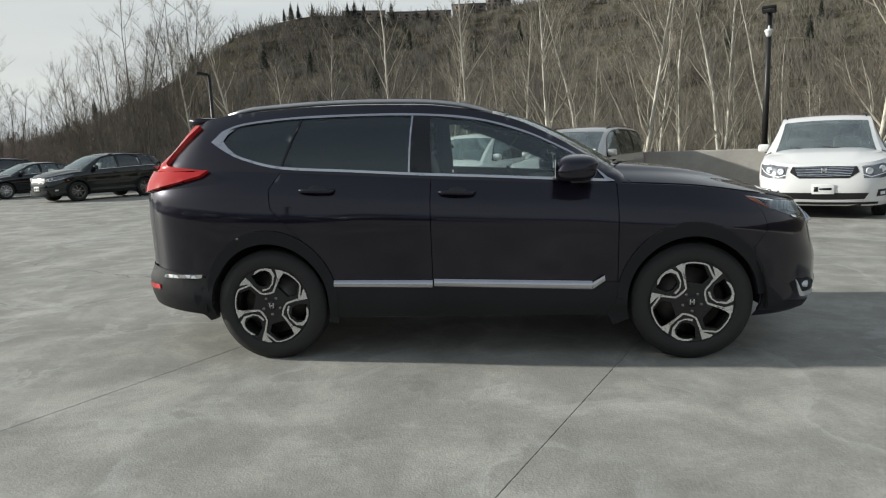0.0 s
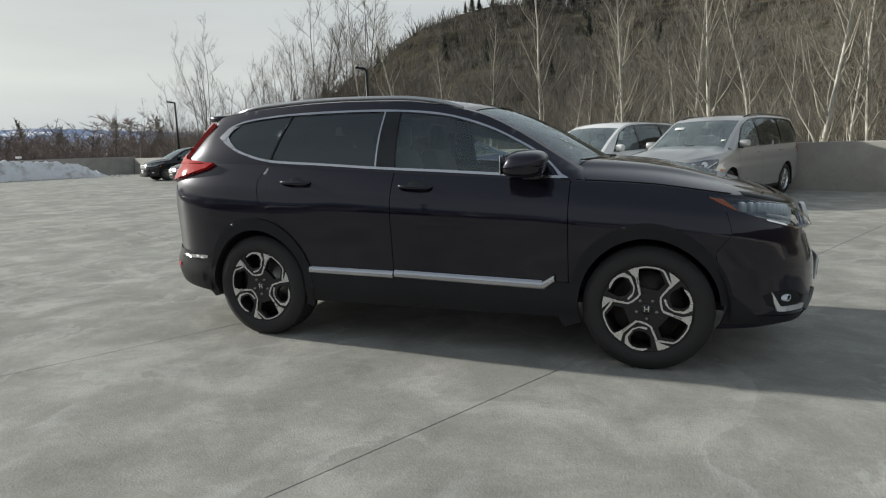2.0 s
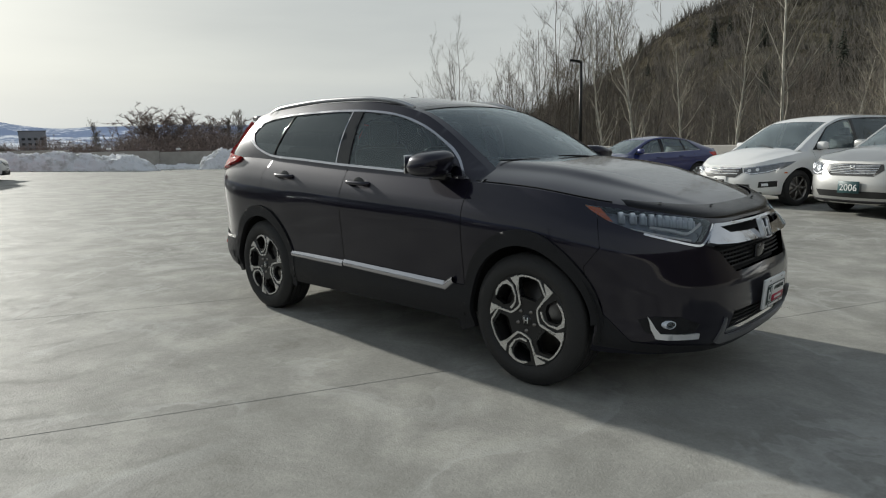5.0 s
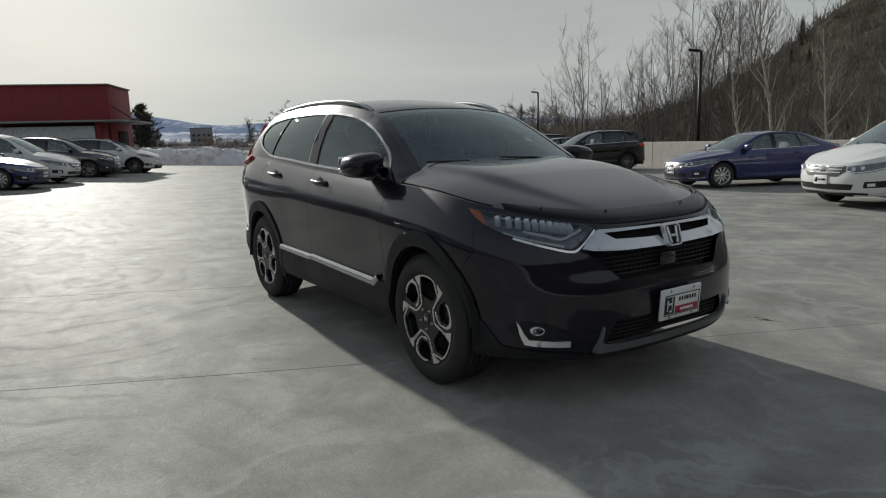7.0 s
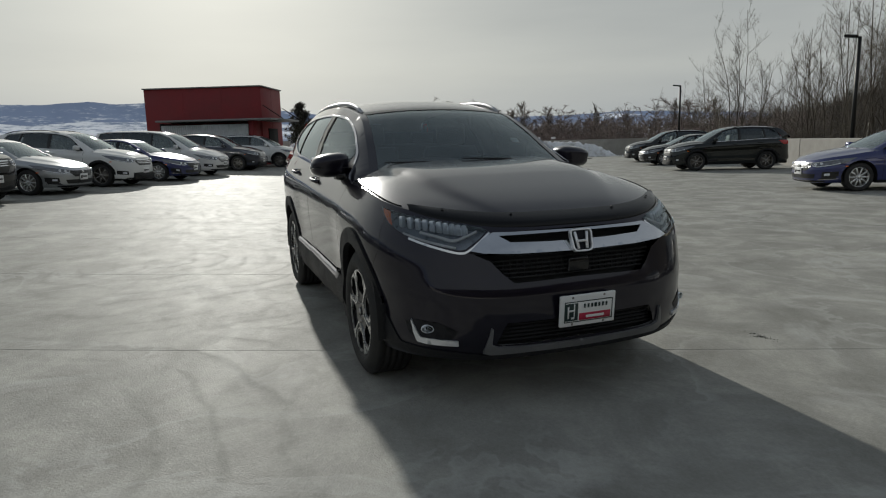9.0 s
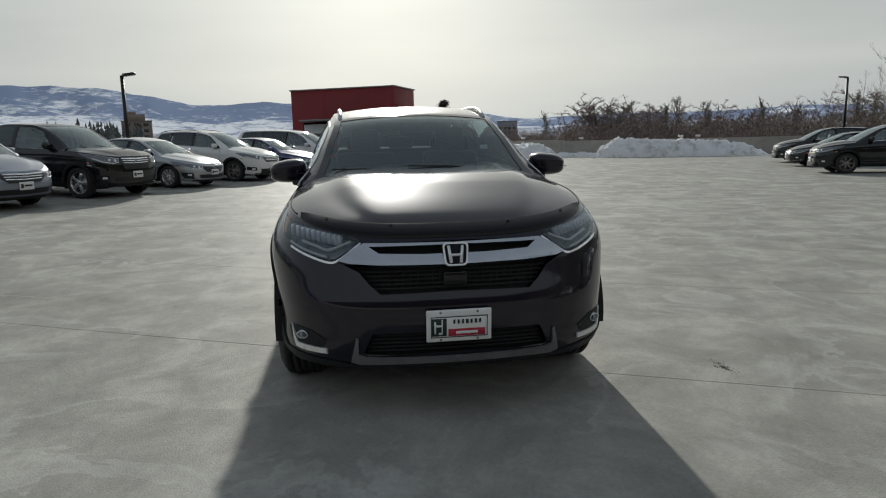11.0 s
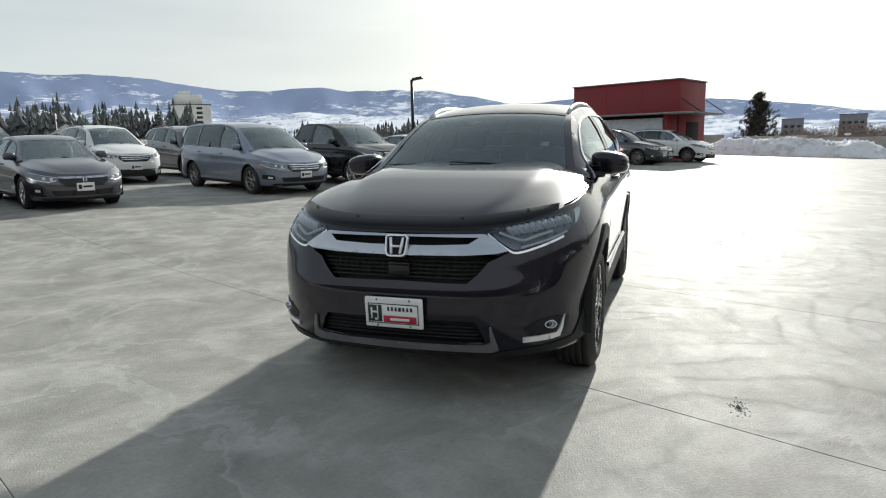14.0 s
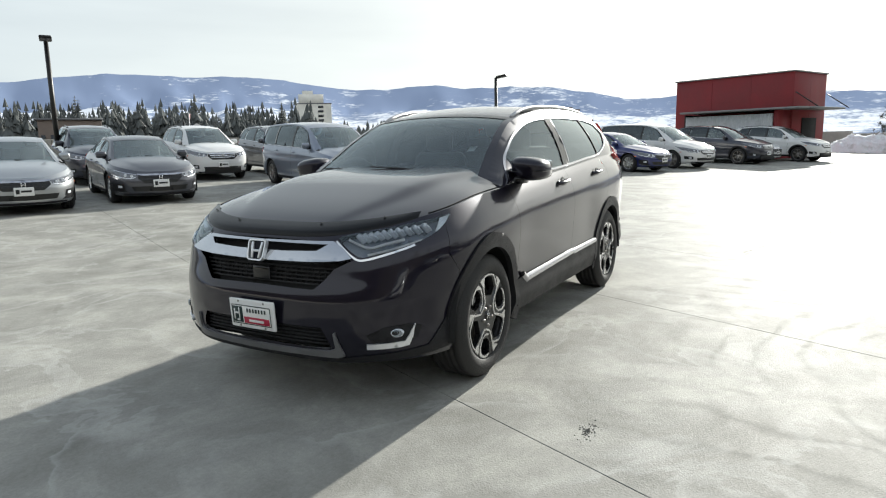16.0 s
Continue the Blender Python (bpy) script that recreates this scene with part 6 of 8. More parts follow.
    part("underbody", box_bm((abs(xa) + 2.2, 1.1, 0.2), (0.0, 0, 0.32), 0.02, 1), INNER, car)
    zf = float(C.belt(0)) - 0.34
    for y in (-0.37, 0.37):
        seat = part("front_seat", box_bm((0.14, 0.46, 0.62), (-0.30, y, zf + 0.28), 0.05, 2, rot=pose(0, 0, 0, 0, -12, 0)), SEAT, car)
        part("headrest", box_bm((0.09, 0.24, 0.16), (-0.40, y, zf + 0.68), 0.04, 2), SEAT, seat)
    part("rear_bench", box_bm((0.14, 1.2, 0.55), (-1.15, 0, zf + 0.26), 0.05, 2, rot=pose(0, 0, 0, 0, -12, 0)), SEAT, car)
    part("dashboard", box_bm((0.45, 1.35, 0.2), (xb - 0.42, 0, float(C.belt(xb - 0.4)) - 0.07), 0.05, 2), CABIN, car)
    part("floor_pan", box_bm((xb - xa - 0.3, 1.5, 0.05), ((xa + xb) / 2, 0, zf - 0.1)), CABIN, car)
    if kind in ("boxvan", "crossover"):
        for sd in (-1, 1):
            pts = [C.top(np.array([x]), np.array([0.9 * sd]))[0] + np.array([0, 0, 0.030 if 0 < i < 7 else 0.0]) for i, x in enumerate(np.linspace(xr + 0.1, xs - 0.25, 8))]
            part("roof_rail", tube_bm(pts, 0.012, 6), GLOSS_BLACK, car)
    for x in C.axles:
        for sd in (-1, 1):
            wheel("wheel", car, (x, sd * (C.half - 0.135), ty), sd, ty, ty * 0.68, 0.21, wheel_style, rim_mat=SATIN if wheel_style != "seven" else STEEL, sides=32)
    return car


def repaint(car, colour, **tags):
    for o in (car, *car.children_recursive):
        if o.type == "MESH" and o.data.materials and o.data.materials[0] == PAINTS["grey"]:
            o.material_slots[0].link = "OBJECT"
            o.material_slots[0].material = PAINTS[colour]
    return tagged(car, **tags)


# ---- the deck ----
LOT = -24.2                                    # turn of the bays against the crossover
E1 = Vector((math.cos(radians(LOT)), math.sin(radians(LOT)), 0))
E2 = Vector((-math.sin(radians(LOT)), math.cos(radians(LOT)), 0))


def rise(v):
    """The deck falls to a drain line: it climbs gently towards the far row."""
    w = -np.asarray(v, float) - 3.5
    return 0.033 * 1.0 * np.log1p(np.exp(np.clip(w, -40, 40)))


def lot(u, v, z=0.0):
    return E1 * u + E2 * v + Vector((0, 0, z + float(rise(v))))


U0, U1, V0, V1 = -47.0, 30.0, -27.0, 13.2
deck = empty("floor", Matrix.Identity(4), "pale grey trowelled concrete parking deck with faint swirls", "floor", kind="structure")
JOINTS = [U0] + [1.205 + 2.47 * k for k in range(-6, 6)] + [U1]
vs = np.concatenate([np.linspace(V0, -12, 12), np.linspace(-10.5, 2, 18), np.linspace(4, V1, 4)])
for ua, ub in zip(JOINTS, JOINTS[1:]):
    gap = 0.0013
    V, F = [], []
    for u in (ua + gap, ua + gap + 0.003, ub - gap - 0.003, ub - gap):
        low_edge = u in (ua + gap, ub - gap)
        for vv in vs:
            p = lot(u, vv)
            V.append((p.x, p.y, p.z - (0.002 if low_edge else 0.0)))
    F = [tuple(reversed(q)) for q in grid_faces(4, len(vs))]
    n = len(V)
    V += [(x, y, z - 0.02) for x, y, z in V[:len(vs)]] + [(x, y, z - 0.02) for x, y, z in V[3 * len(vs):4 * len(vs)]]
    k = len(vs)
    F += [(i, i + 1, n + i + 1, n + i) for i in range(k - 1)] + [(3 * k + i + 1, 3 * k + i, n + k + i, n + k + i + 1) for i in range(k - 1)]
    mesh_object("slab", V, F, DECK, deck, smooth=False)
V = [tuple(lot(u, vv, -0.006)) for u in (U0 - 0.4, U1) for vv in vs]
mesh_object("slab_bed", V, [tuple(reversed(q)) for q in grid_faces(2, len(vs))], plain("dusty_joint_filler", (0.26, 0.25, 0.225), 0.9), deck)


def parapet(name, a, b, height=1.12, thick=0.22, piece=6.0, label=""):
    """A cast concrete parapet from a to b (lot places), in lengths with open joints and a bevelled top."""
    wall = empty(name, Matrix.Identity(4), label or "bare cast concrete parapet wall", "wall", kind="structure")
    a, b = Vector(a), Vector(b)
    n = max(1, round((b - a).length / piece))
    for k in range(n):
        p, q = a.lerp(b, k / n), a.lerp(b, (k + 1) / n)
        mid = (p + q) / 2
        ang = math.degrees(math.atan2((q - p).y, (q - p).x)) + LOT
        w = lot(mid.x, mid.y)
        bm = box_bm(((q - p).length - 0.02, thick, height + 0.3), (0, 0, (height - 0.3) / 2), 0.02, 2)
        ob = part("panel", bm, WALL_CONCRETE, wall, smooth=False)
        ob.matrix_basis = pose(w.x, w.y, w.z, 0, 0, ang)
    return wall


parapet("wall_north", (U0, V1 + 0.11), (3.4, V1 + 0.11))
parapet("wall_east", (4.6, V1 + 0.11), (U1, V1 + 0.11))
parapet("wall_south", (U0, V0 - 0.11), (U1, V0 - 0.11))
parapet("wall_rear", (U1 + 0.11, V0), (U1 + 0.11, V1))
parapet("wall_far", (U0 - 0.11, V0), (U0 - 0.11, V1 + 0.2), 1.25)

# ---- parked rows ----
protos = {k: build_car(k, *a) for k, a in (("saloon", ("dark", "ten")), ("minivan", ("wing", "seven")), ("boxvan", ("wing", "five")), ("crossover", ("wing", "seven")), ("pickup", ("wing", "five")))}
_used = set()


def park(kind, colour, u, v_front, facing, label, skew=0.0, group=""):
    """A car in a bay by its front axle; facing 1 looks along +v, -1 along -v."""
    ax = CarShape(**SHAPES[kind]).axles[0]
    vc = v_front - facing * ax
    p = lot(u, vc)
    slope = math.degrees(math.atan2(float(rise(vc - 1)) - float(rise(vc + 1)), 2)) * facing
    m = pose(p.x, p.y, p.z, 0, 0, LOT + 90 * facing + skew) @ pose(0, 0, 0, 0, slope, 0)
    car = protos[kind] if kind not in _used else copy_thing(protos[kind], m)
    if kind not in _used:
        _used.add(kind)
        car.matrix_basis = m
    pending.append((car, colour, dict(label=label, category="car", group=group)))


pending = []
A, B = "cars along the hillside wall", "cars along the valley side"
park("boxvan", "white", 2.3, 8.8, -1, "white minivan with wide chrome grille parked by the wall", 0, A)
park("boxvan", "champagne", -2.6, 8.9, -1, "champagne silver minivan with a sun strip sticker parked by the wall", 0, A)
park("minivan", "white", -5.3, 8.9, -1, "pearl white minivan parked beside a silver minivan", 0, A)
park("saloon", "blue", -10.7, 8.9, -1, "bright blue coupe parked nose out", 0, A)
park("crossover", "green", -21.0, 8.6, -1, "dark green-black crossover parked by the wall", 0, A)
park("saloon", "black", -26.5, 8.9, -1, "black saloon parked beside a dark crossover", 0, A)
park("crossover", "black", -31.0, 9.2, -1, "black crossover at the end of the row", 0, A)
park("saloon", "silver", 2.45, -10.8, 1, "silver saloon with a dealer plate", 0, B)
park("saloon", "grey", -0.05, -11.3, 1, "dark grey saloon with a dealer plate", 0, B)
park("minivan", "steel", -4.85, -10.9, 1, "blue-grey minivan with tinted rear windows", 0, B)
park("pickup", "black", -8.0, -10.9, 1, "black pickup truck parked nose out", 0, B)
park("saloon", "silver", -11.2, -11.1, 1, "silver hatchback parked nose out", 0, B)
park("crossover", "white", -14.2, -11.0, 1, "white crossover parked nose out", 0, B)
park("saloon", "blue", -17.0, -10.7, 1, "dark blue saloon parked nose out", 0, B)
park("minivan", "white", -20.2, -11.0, 1, "white minivan parked nose out", 0, B)
park("crossover", "navy", -25.0, -11.0, 1, "dark blue crossover parked nose out", 0, B)
park("saloon", "white", -27.0, -11.6, 1, "white hatchback parked between two crossovers", 0, B)
park("crossover", "white", -29.2, -10.4, 1, "white crossover at the row's end near the red building", 0, B)
C2 = "cars in the back row"
park("crossover", "navy", 0.15, -16.9, 1, "dark blue crossover in the back row", 0, C2)
park("crossover", "white", -3.1, -16.7, 1, "white small crossover with a black grille in the back row", 0, C2)
park("crossover", "grey", -5.9, -16.9, 1, "dark grey crossover in the back row", 0, C2)
for car, colour, tags in pending:
    repaint(car, colour, **tags)
van = [c for c, col, t in pending if col == "champagne"][0]
vs_ = CarShape(**SHAPES["boxvan"])
px = float(vs_.nose(0.48)) + 0.02
part("year_sign", box_bm((0.012, 0.36, 0.19), (px + 0.01, 0, 0.50), 0.004, 1), plain("dark_teal_sign", (0.02, 0.07, 0.075), 0.5), van, "dark teal sign with white year")
cu = bpy.data.curves.new("year_text", "FONT")
cu.body, cu.size, cu.align_x, cu.extrude = "2006", 0.15, "CENTER", 0.001
cu.materials.append(WHITE_PLASTIC)
yt = new("year_text", cu)
yt.parent = van
yt.matrix_basis = Matrix.Translation((px + 0.018, 0, 0.445)) @ pose(0, 0, 0, 90, 0, 90)
for y, w_, h_, x_ in ((-0.42, 0.20, 0.10, 0.70), (0.62, 0.08, 0.06, 1.12)):
    q = vs_.top(np.array([x_]), np.array([y / 0.75]))[0]
    part("screen_sticker", box_bm((0.003, w_, h_), (q[0] + 0.012, q[1], q[2] + 0.012), 0.0005, 1, rot=pose(0, 0, 0, 0, -62, 0)), WHITE_PLASTIC, van, "white paper screen sticker")
build_hero()


# ---- lamp posts ----
POLE = plain("dark_bronze_metal", (0.02, 0.019, 0.018), 0.45, 0.3)
GREY_METAL = plain("grey_metal", (0.25, 0.25, 0.25), 0.5, 0.6)


def street_lamp(at, height, turn, label="tall black steel lamp post with a flat LED head"):
    lamp = empty("street_lamp", pose(*at, 0, 0, turn), label, "street lamp", "lamp posts on the deck")
    part("base_plate", box_bm((0.34, 0.34, 0.5), (0, 0, 0.2), 0.02, 2), WALL_CONCRETE, lamp)
    part("pole", tube_bm([(0, 0, 0.4), (0, 0, height)], [0.075, 0.062], 12), POLE, lamp)
    part("arm", box_bm((0.20, 0.07, 0.06), (0.08, 0, height - 0.01), 0.01, 1, rot=pose(0, 0, 0, 0, -8, 0)), POLE, lamp)
    h = part("lamp_head", box_bm((0.44, 0.33, 0.085), (0.26, 0, height + 0.045), 0.040, 4, rot=pose(0, 0, 0, 0, -8, 0)), POLE, lamp)
    part("lens", box_bm((0.34, 0.25, 0.012), (0.29, 0, height + 0.003), 0.003, 1, rot=pose(0, 0, 0, 0, -8, 0)), plain("unlit_lamp_lens", (0.10, 0.10, 0.11), 0.3), h)
    return lamp


street_lamp((-11.6, 20.1, 0.0), 4.6, 215)
street_lamp((-30.0, 28.2, 0.0), 4.6, 200)
l0 = street_lamp((6.75, 12.6, 0.0), 4.46, 246)
part("camera_arm", tube_bm([(0, 0, 4.1), (0.12, 0, 4.12), (0.12, 0, 4.05)], 0.025, 8), WHITE_PLASTIC, l0)
part("camera_dome", lathe_bm([(0.0, 3.86), (0.05, 3.88), (0.075, 3.94), (0.075, 3.98), (0.11, 4.0), (0.08, 4.05), (0.0, 4.08)], 18, axis="z"), WHITE_PLASTIC, l0, "white security camera dome").location = (0.12, 0, 0)
street_lamp((-6.8, -17.5, 0.45), 4.2, 60)
street_lamp((-20.6, -9.1, 0.2), 3.9, 95)

# ---- red stair house ----
CORR_RED = plain("red_metal_cladding", (0.22, 0.016, 0.020), 0.6, vary=0.14, scale=0.7)
GARAGE = plain("white_ribbed_door", (0.62, 0.64, 0.66), 0.5)


def red_house():
    h = empty("red_building", pose(*lot(-31.6, -12.3), 0, 0, LOT), "windowless red metal-clad stair house with white roller door", "building")
    # local: x along u, y along v; the near corner is the origin
    w = part("wall", box_bm((3.6, 6.9, 4.5), (-1.8, -3.45, 2.2), 0.01, 1), CORR_RED, h)
    for k in range(2):
        part("cladding_rib", box_bm((0.008, 0.03, 4.5), (0.003, -2.3 - 2.3 * k, 2.2)), CORR_RED, w)
    for k in range(1, 2):
        part("cladding_rib", box_bm((0.03, 0.008, 4.5), (-0.6 - 1.2 * k, 0.003, 2.2)), CORR_RED, w)
    part("roof_cap", box_bm((3.75, 7.05, 0.07), (-1.8, -3.45, 4.48), 0.01, 1), GREY_METAL, h)
    d = part("roller_door", box_bm((0.10, 5.0, 2.35), (1.2, -2.9, 1.15), 0.01, 1), GARAGE, h, "white ribbed roller door")
    for k in range(40):
        part("door_rib", box_bm((0.03, 0.05, 2.3), (1.26, -5.3 + 0.125 * k, 1.15)), GARAGE, d)
    part("shed_frame", box_bm((1.3, 0.25, 2.6), (0.6, -0.22, 1.25), 0.01, 1), CORR_RED, h)
    part("shed_frame", box_bm((1.25, 0.1, 2.5), (0.6, -5.45, 1.2), 0.01, 1), CLADDING, h)
    c = part("canopy", box_bm((1.9, 6.6, 0.10), (0.75, -2.2, 2.55), 0.01, 1), GREY_METAL, h, "flat grey metal canopy")
    part("canopy_edge", box_bm((3.6, 1.3, 0.10), (-1.2, 0.65, 2.55), 0.01, 1), GREY_METAL, c)
    for x, y in ((0.0, 0.1), (-3.5, 0.1)):
        part("stay_rod", tube_bm([(x, y, 3.4), (x, y + 1.15, 2.6)], 0.03, 6), POLE, c)
    part("doorway", box_bm((1.6, 0.06, 2.1), (-1.8, 0.02, 1.05), 0.01, 1), INNER, h)
    return h


red_house()


# ---- land beyond the deck ----
# past about 60 the ridge is unseen, raised to darken the car's reflections
hill_el = curve((-180, 0.0), (-70, 0.2), (-52, 0.9), (-45, 1.2), (-40, 1.9), (-33, 4.3), (-27, 7.7), (-24, 9.9), (-20, 11.3), (-16, 12.1), (-9, 11.7), (0, 12.3), (20, 14.0), (45, 15.0), (75, 15.5), (105, 14.5), (130, 9.0), (155, 2.0), (180, 0.0))
R_HILL = 240.0


def land_height(x, y):
    az, r = np.degrees(np.arctan2(x, y)), np.hypot(x, y)
    top = R_HILL * np.tan(np.radians(hill_el(az)))
    t = np.clip((r - 38) / (R_HILL - 38), 0, 1.25)
    climb = np.where(t < 1, 0.40 * t + 0.60 * t ** 2.4, 1.0 - 0.1 * (t - 1))
    bumps = np.array([noise.fractal(Vector((a * 0.022, b * 0.022, 0.3)), 1.0, 2.0, 5) for a, b in zip(np.ravel(x), np.ravel(y))]).reshape(np.shape(x))
    return -5.0 + (top + 5.0) * climb * np.clip(top / 6, 0, 1) + bumps * np.clip((r - 60) / 60, 0, 1) * np.clip(top * 0.045, 0.4, 3.2)


def cover(nt):
    """1 on the open dry slope to the north, 0 in the dense wood to its west and on the unseen ground to its east."""
    co = nt.nodes.new("ShaderNodeTexCoord")
    sep = nt.nodes.new("ShaderNodeSeparateXYZ")
    nt.links.new(co.outputs["Object"], sep.inputs[0])
    n = noise_tex(nt, 0.02, 4)
    ratio = nt.nodes.new("ShaderNodeMath")
    ratio.operation = "DIVIDE"
    ahead = nt.nodes.new("ShaderNodeMath")
    ahead.operation = "MAXIMUM"
    ahead.inputs[1].default_value = 12.0
    nt.links.new(sep.outputs["Y"], ahead.inputs[0])
    nt.links.new(sep.outputs["X"], ratio.inputs[0])
    nt.links.new(ahead.outputs[0], ratio.inputs[1])
    shift = nt.nodes.new("ShaderNodeMath")
    shift.operation = "MULTIPLY_ADD"
    nt.links.new(n.outputs["Fac"], shift.inputs[0])
    shift.inputs[1].default_value = 0.5
    nt.links.new(ratio.outputs[0], shift.inputs[2])
    part_of = nt.nodes.new("ShaderNodeMapRange")
    part_of.inputs["From Min"].default_value, part_of.inputs["From Max"].default_value = -3.0, 3.0
    nt.links.new(shift.outputs[0], part_of.inputs["Value"])
    at = lambda t: (t + 3) / 6
    # the unseen east end is darkened to dim its reflection in the bodywork
    return ramp(nt, part_of.outputs["Result"], (at(-0.30), (0.0,) * 3), (at(0.18), (1.0,) * 3), (at(1.3), (1.0,) * 3), (at(1.9), (0.0,) * 3)).outputs["Color"]


def land_material():
    m, nt, p = material("dry_winter_hillside")
    big = noise_tex(nt, 0.016, 8, 0.62)
    mid = noise_tex(nt, 0.16, 8, 0.65, (1.0, 1.0, 0.35))
    fine = noise_tex(nt, 1.7, 8, 0.7)
    a = ramp(nt, big.outputs["Fac"], (0.30, (0.060, 0.054, 0.043)), (0.46, (0.106, 0.095, 0.075)), (0.60, (0.162, 0.151, 0.112)), (0.78, (0.084, 0.084, 0.062)))
    b = ramp(nt, mid.outputs["Fac"], (0.30, (0.35, 0.35, 0.33)), (0.52, (0.9, 0.88, 0.84)), (0.68, (1.5, 1.45, 1.35)))
    c = ramp(nt, fine.outputs["Fac"], (0.3, (0.45, 0.45, 0.45)), (0.7, (1.4, 1.38, 1.34)))
    col = mixc(nt, mixc(nt, a.outputs["Color"], b.outputs["Color"], 1.0, "MULTIPLY"), c.outputs["Color"], 1.0, "MULTIPLY")
    wood = mixc(nt, col, (0.36, 0.34, 0.31), 1.0, "MULTIPLY")
    nt.links.new(mixc(nt, wood, col, cover(nt)), p.inputs["Base Color"])
    p.inputs["Roughness"].default_value = 1.0
    p.inputs["Specular IOR Level"].default_value = 0.05
    bump(nt, p, mid.outputs["Fac"], 0.9, 2.5)
    return m


azs = np.radians(np.concatenate([np.arange(-180, -60, 5.0), np.arange(-60, 60, 1.0), np.arange(60, 181, 5.0)]))
rads = np.concatenate([[0.5, 30], np.linspace(36, 330, 62), [420, 700, 1200, 2000, 4500]])
Az, Ra = np.meshgrid(azs, rads, indexing="ij")
gx, gy = Ra * np.sin(Az), Ra * np.cos(Az)
gz = land_height(gx, gy)
far = np.clip((Ra - 330) / 600, 0, 1)
gz = gz * (1 - far) - 14.0 * far
land = mesh_object("ground", np.stack([gx.ravel(), gy.ravel(), gz.ravel()], 1), [tuple(reversed(q)) for q in grid_faces(len(azs), len(rads))], land_material())
tagged(land, "dry brown winter hillside and valley floor beyond the deck", "ground", kind="structure")


def ground_at(x, y):
    return float(land_height(np.array([x]), np.array([y]))[0])


def polar(az, r):
    return r * math.sin(radians(az)), r * math.cos(radians(az))


# retaining wall that carries the deck
parapet("deck_edge", (U0, V1 + 0.35), (U1, V1 + 0.35), 0.2, 0.2)

# ---- bare trees ----
BARK_PALE = plain("pale_aspen_bark", (0.56, 0.53, 0.45), 0.85, vary=0.3, scale=3.0)
LIMB_PALE = plain("pale_aspen_limbs", (0.38, 0.352, 0.29), 0.85, vary=0.3, scale=3.0)
BARK_GREY = plain("grey_brown_bark", (0.13, 0.11, 0.085), 0.9, vary=0.3, scale=3.0)
TWIG = plain("brown_twigs", (0.145, 0.122, 0.096), 0.9, vary=0.3, scale=0.8)
TWIG_PALE = plain("pale_twigs", (0.245, 0.216, 0.165), 0.9, vary=0.3, scale=0.8)
BRUSH = plain("brown_brush", (0.118, 0.102, 0.084), 0.95, vary=0.45, scale=0.35)
# twig brown lightened so the colour holds the haze over the far belt
DARK_BRUSH = plain("dark_brown_brush", (0.205, 0.160, 0.143), 0.95, vary=0.45, scale=0.35)
NEEDLE = plain("dark_needles", (0.036, 0.044, 0.028), 0.8, vary=0.35, scale=0.5)


def stems_mesh(paths, sides):
    """Tapered stems: (points, r0, r1) each."""
    V, F = [], []
    ang = [2 * math.pi * k / sides for k in range(sides)]
    for pts, r0, r1 in paths:
        base, n = len(V), len(pts)
        point = r1 == 0.0                                # runs out to a point
        d = Vector(pts[-1]) - Vector(pts[0])
        a = d.cross(Vector((0.31, 0.77, 0.2))).normalized()
        b = d.cross(a).normalized()
        for i, p in enumerate(pts):
            r = r0 + (r1 - r0) * i / (n - 1)
            if point and i == n - 1:
                V.append(tuple(p))
                break
            for t in ang:
                q = Vector(p) + (a * math.cos(t) + b * math.sin(t)) * r
                V.append((q.x, q.y, q.z))
        for i in range(n - 1):
            for k in range(sides):
                a0, a1 = base + i * sides + k, base + i * sides + (k + 1) % sides
                F.append((a0, a1, base + (i + 1) * sides) if point and i == n - 2 else (a0, a1, a1 + sides, a0 + sides))
    return V, F


def grow(rng, p, d, length, n, wander, lift):
    pts, d = [Vector(p)], Vector(d).normalized()
    for _ in range(n):
        d = (d + Vector((rng.gauss(0, wander), rng.gauss(0, wander), rng.gauss(0, wander * 0.6) + lift))).normalized()
        pts.append(pts[-1] + d * (length / n))
    return pts


def spray(rng, out, stem, n, length, thick):
    """A twig with two finer ones, from somewhere along a stem of n pieces."""
    u = rng.uniform(0.25, 0.99) * n
    i = min(int(u), n - 1)
    c = rng.uniform(0, 6.28)
    d = (stem[i + 1] - stem[i]).normalized() + Vector((math.cos(c), math.sin(c), rng.uniform(-0.1, 0.7))) * 0.7
    tw = grow(rng, stem[i].lerp(stem[i + 1], u - i), d, length, 2, 0.14, 0.10)
    out.append((tw, 0.0065 * thick, 0.0))
    for _ in range(2):
        c = rng.uniform(0, 6.28)
        e = d.normalized() + Vector((math.cos(c), math.sin(c), rng.uniform(0, 0.6))) * 0.8
        out.append((grow(rng, tw[0].lerp(tw[1], rng.uniform(0.3, 1.6)) if rng.random() < 0.5 else tw[1], e, length * rng.uniform(0.4, 0.8), 1, 0.1, 0.05), 0.0048 * thick, 0.0))


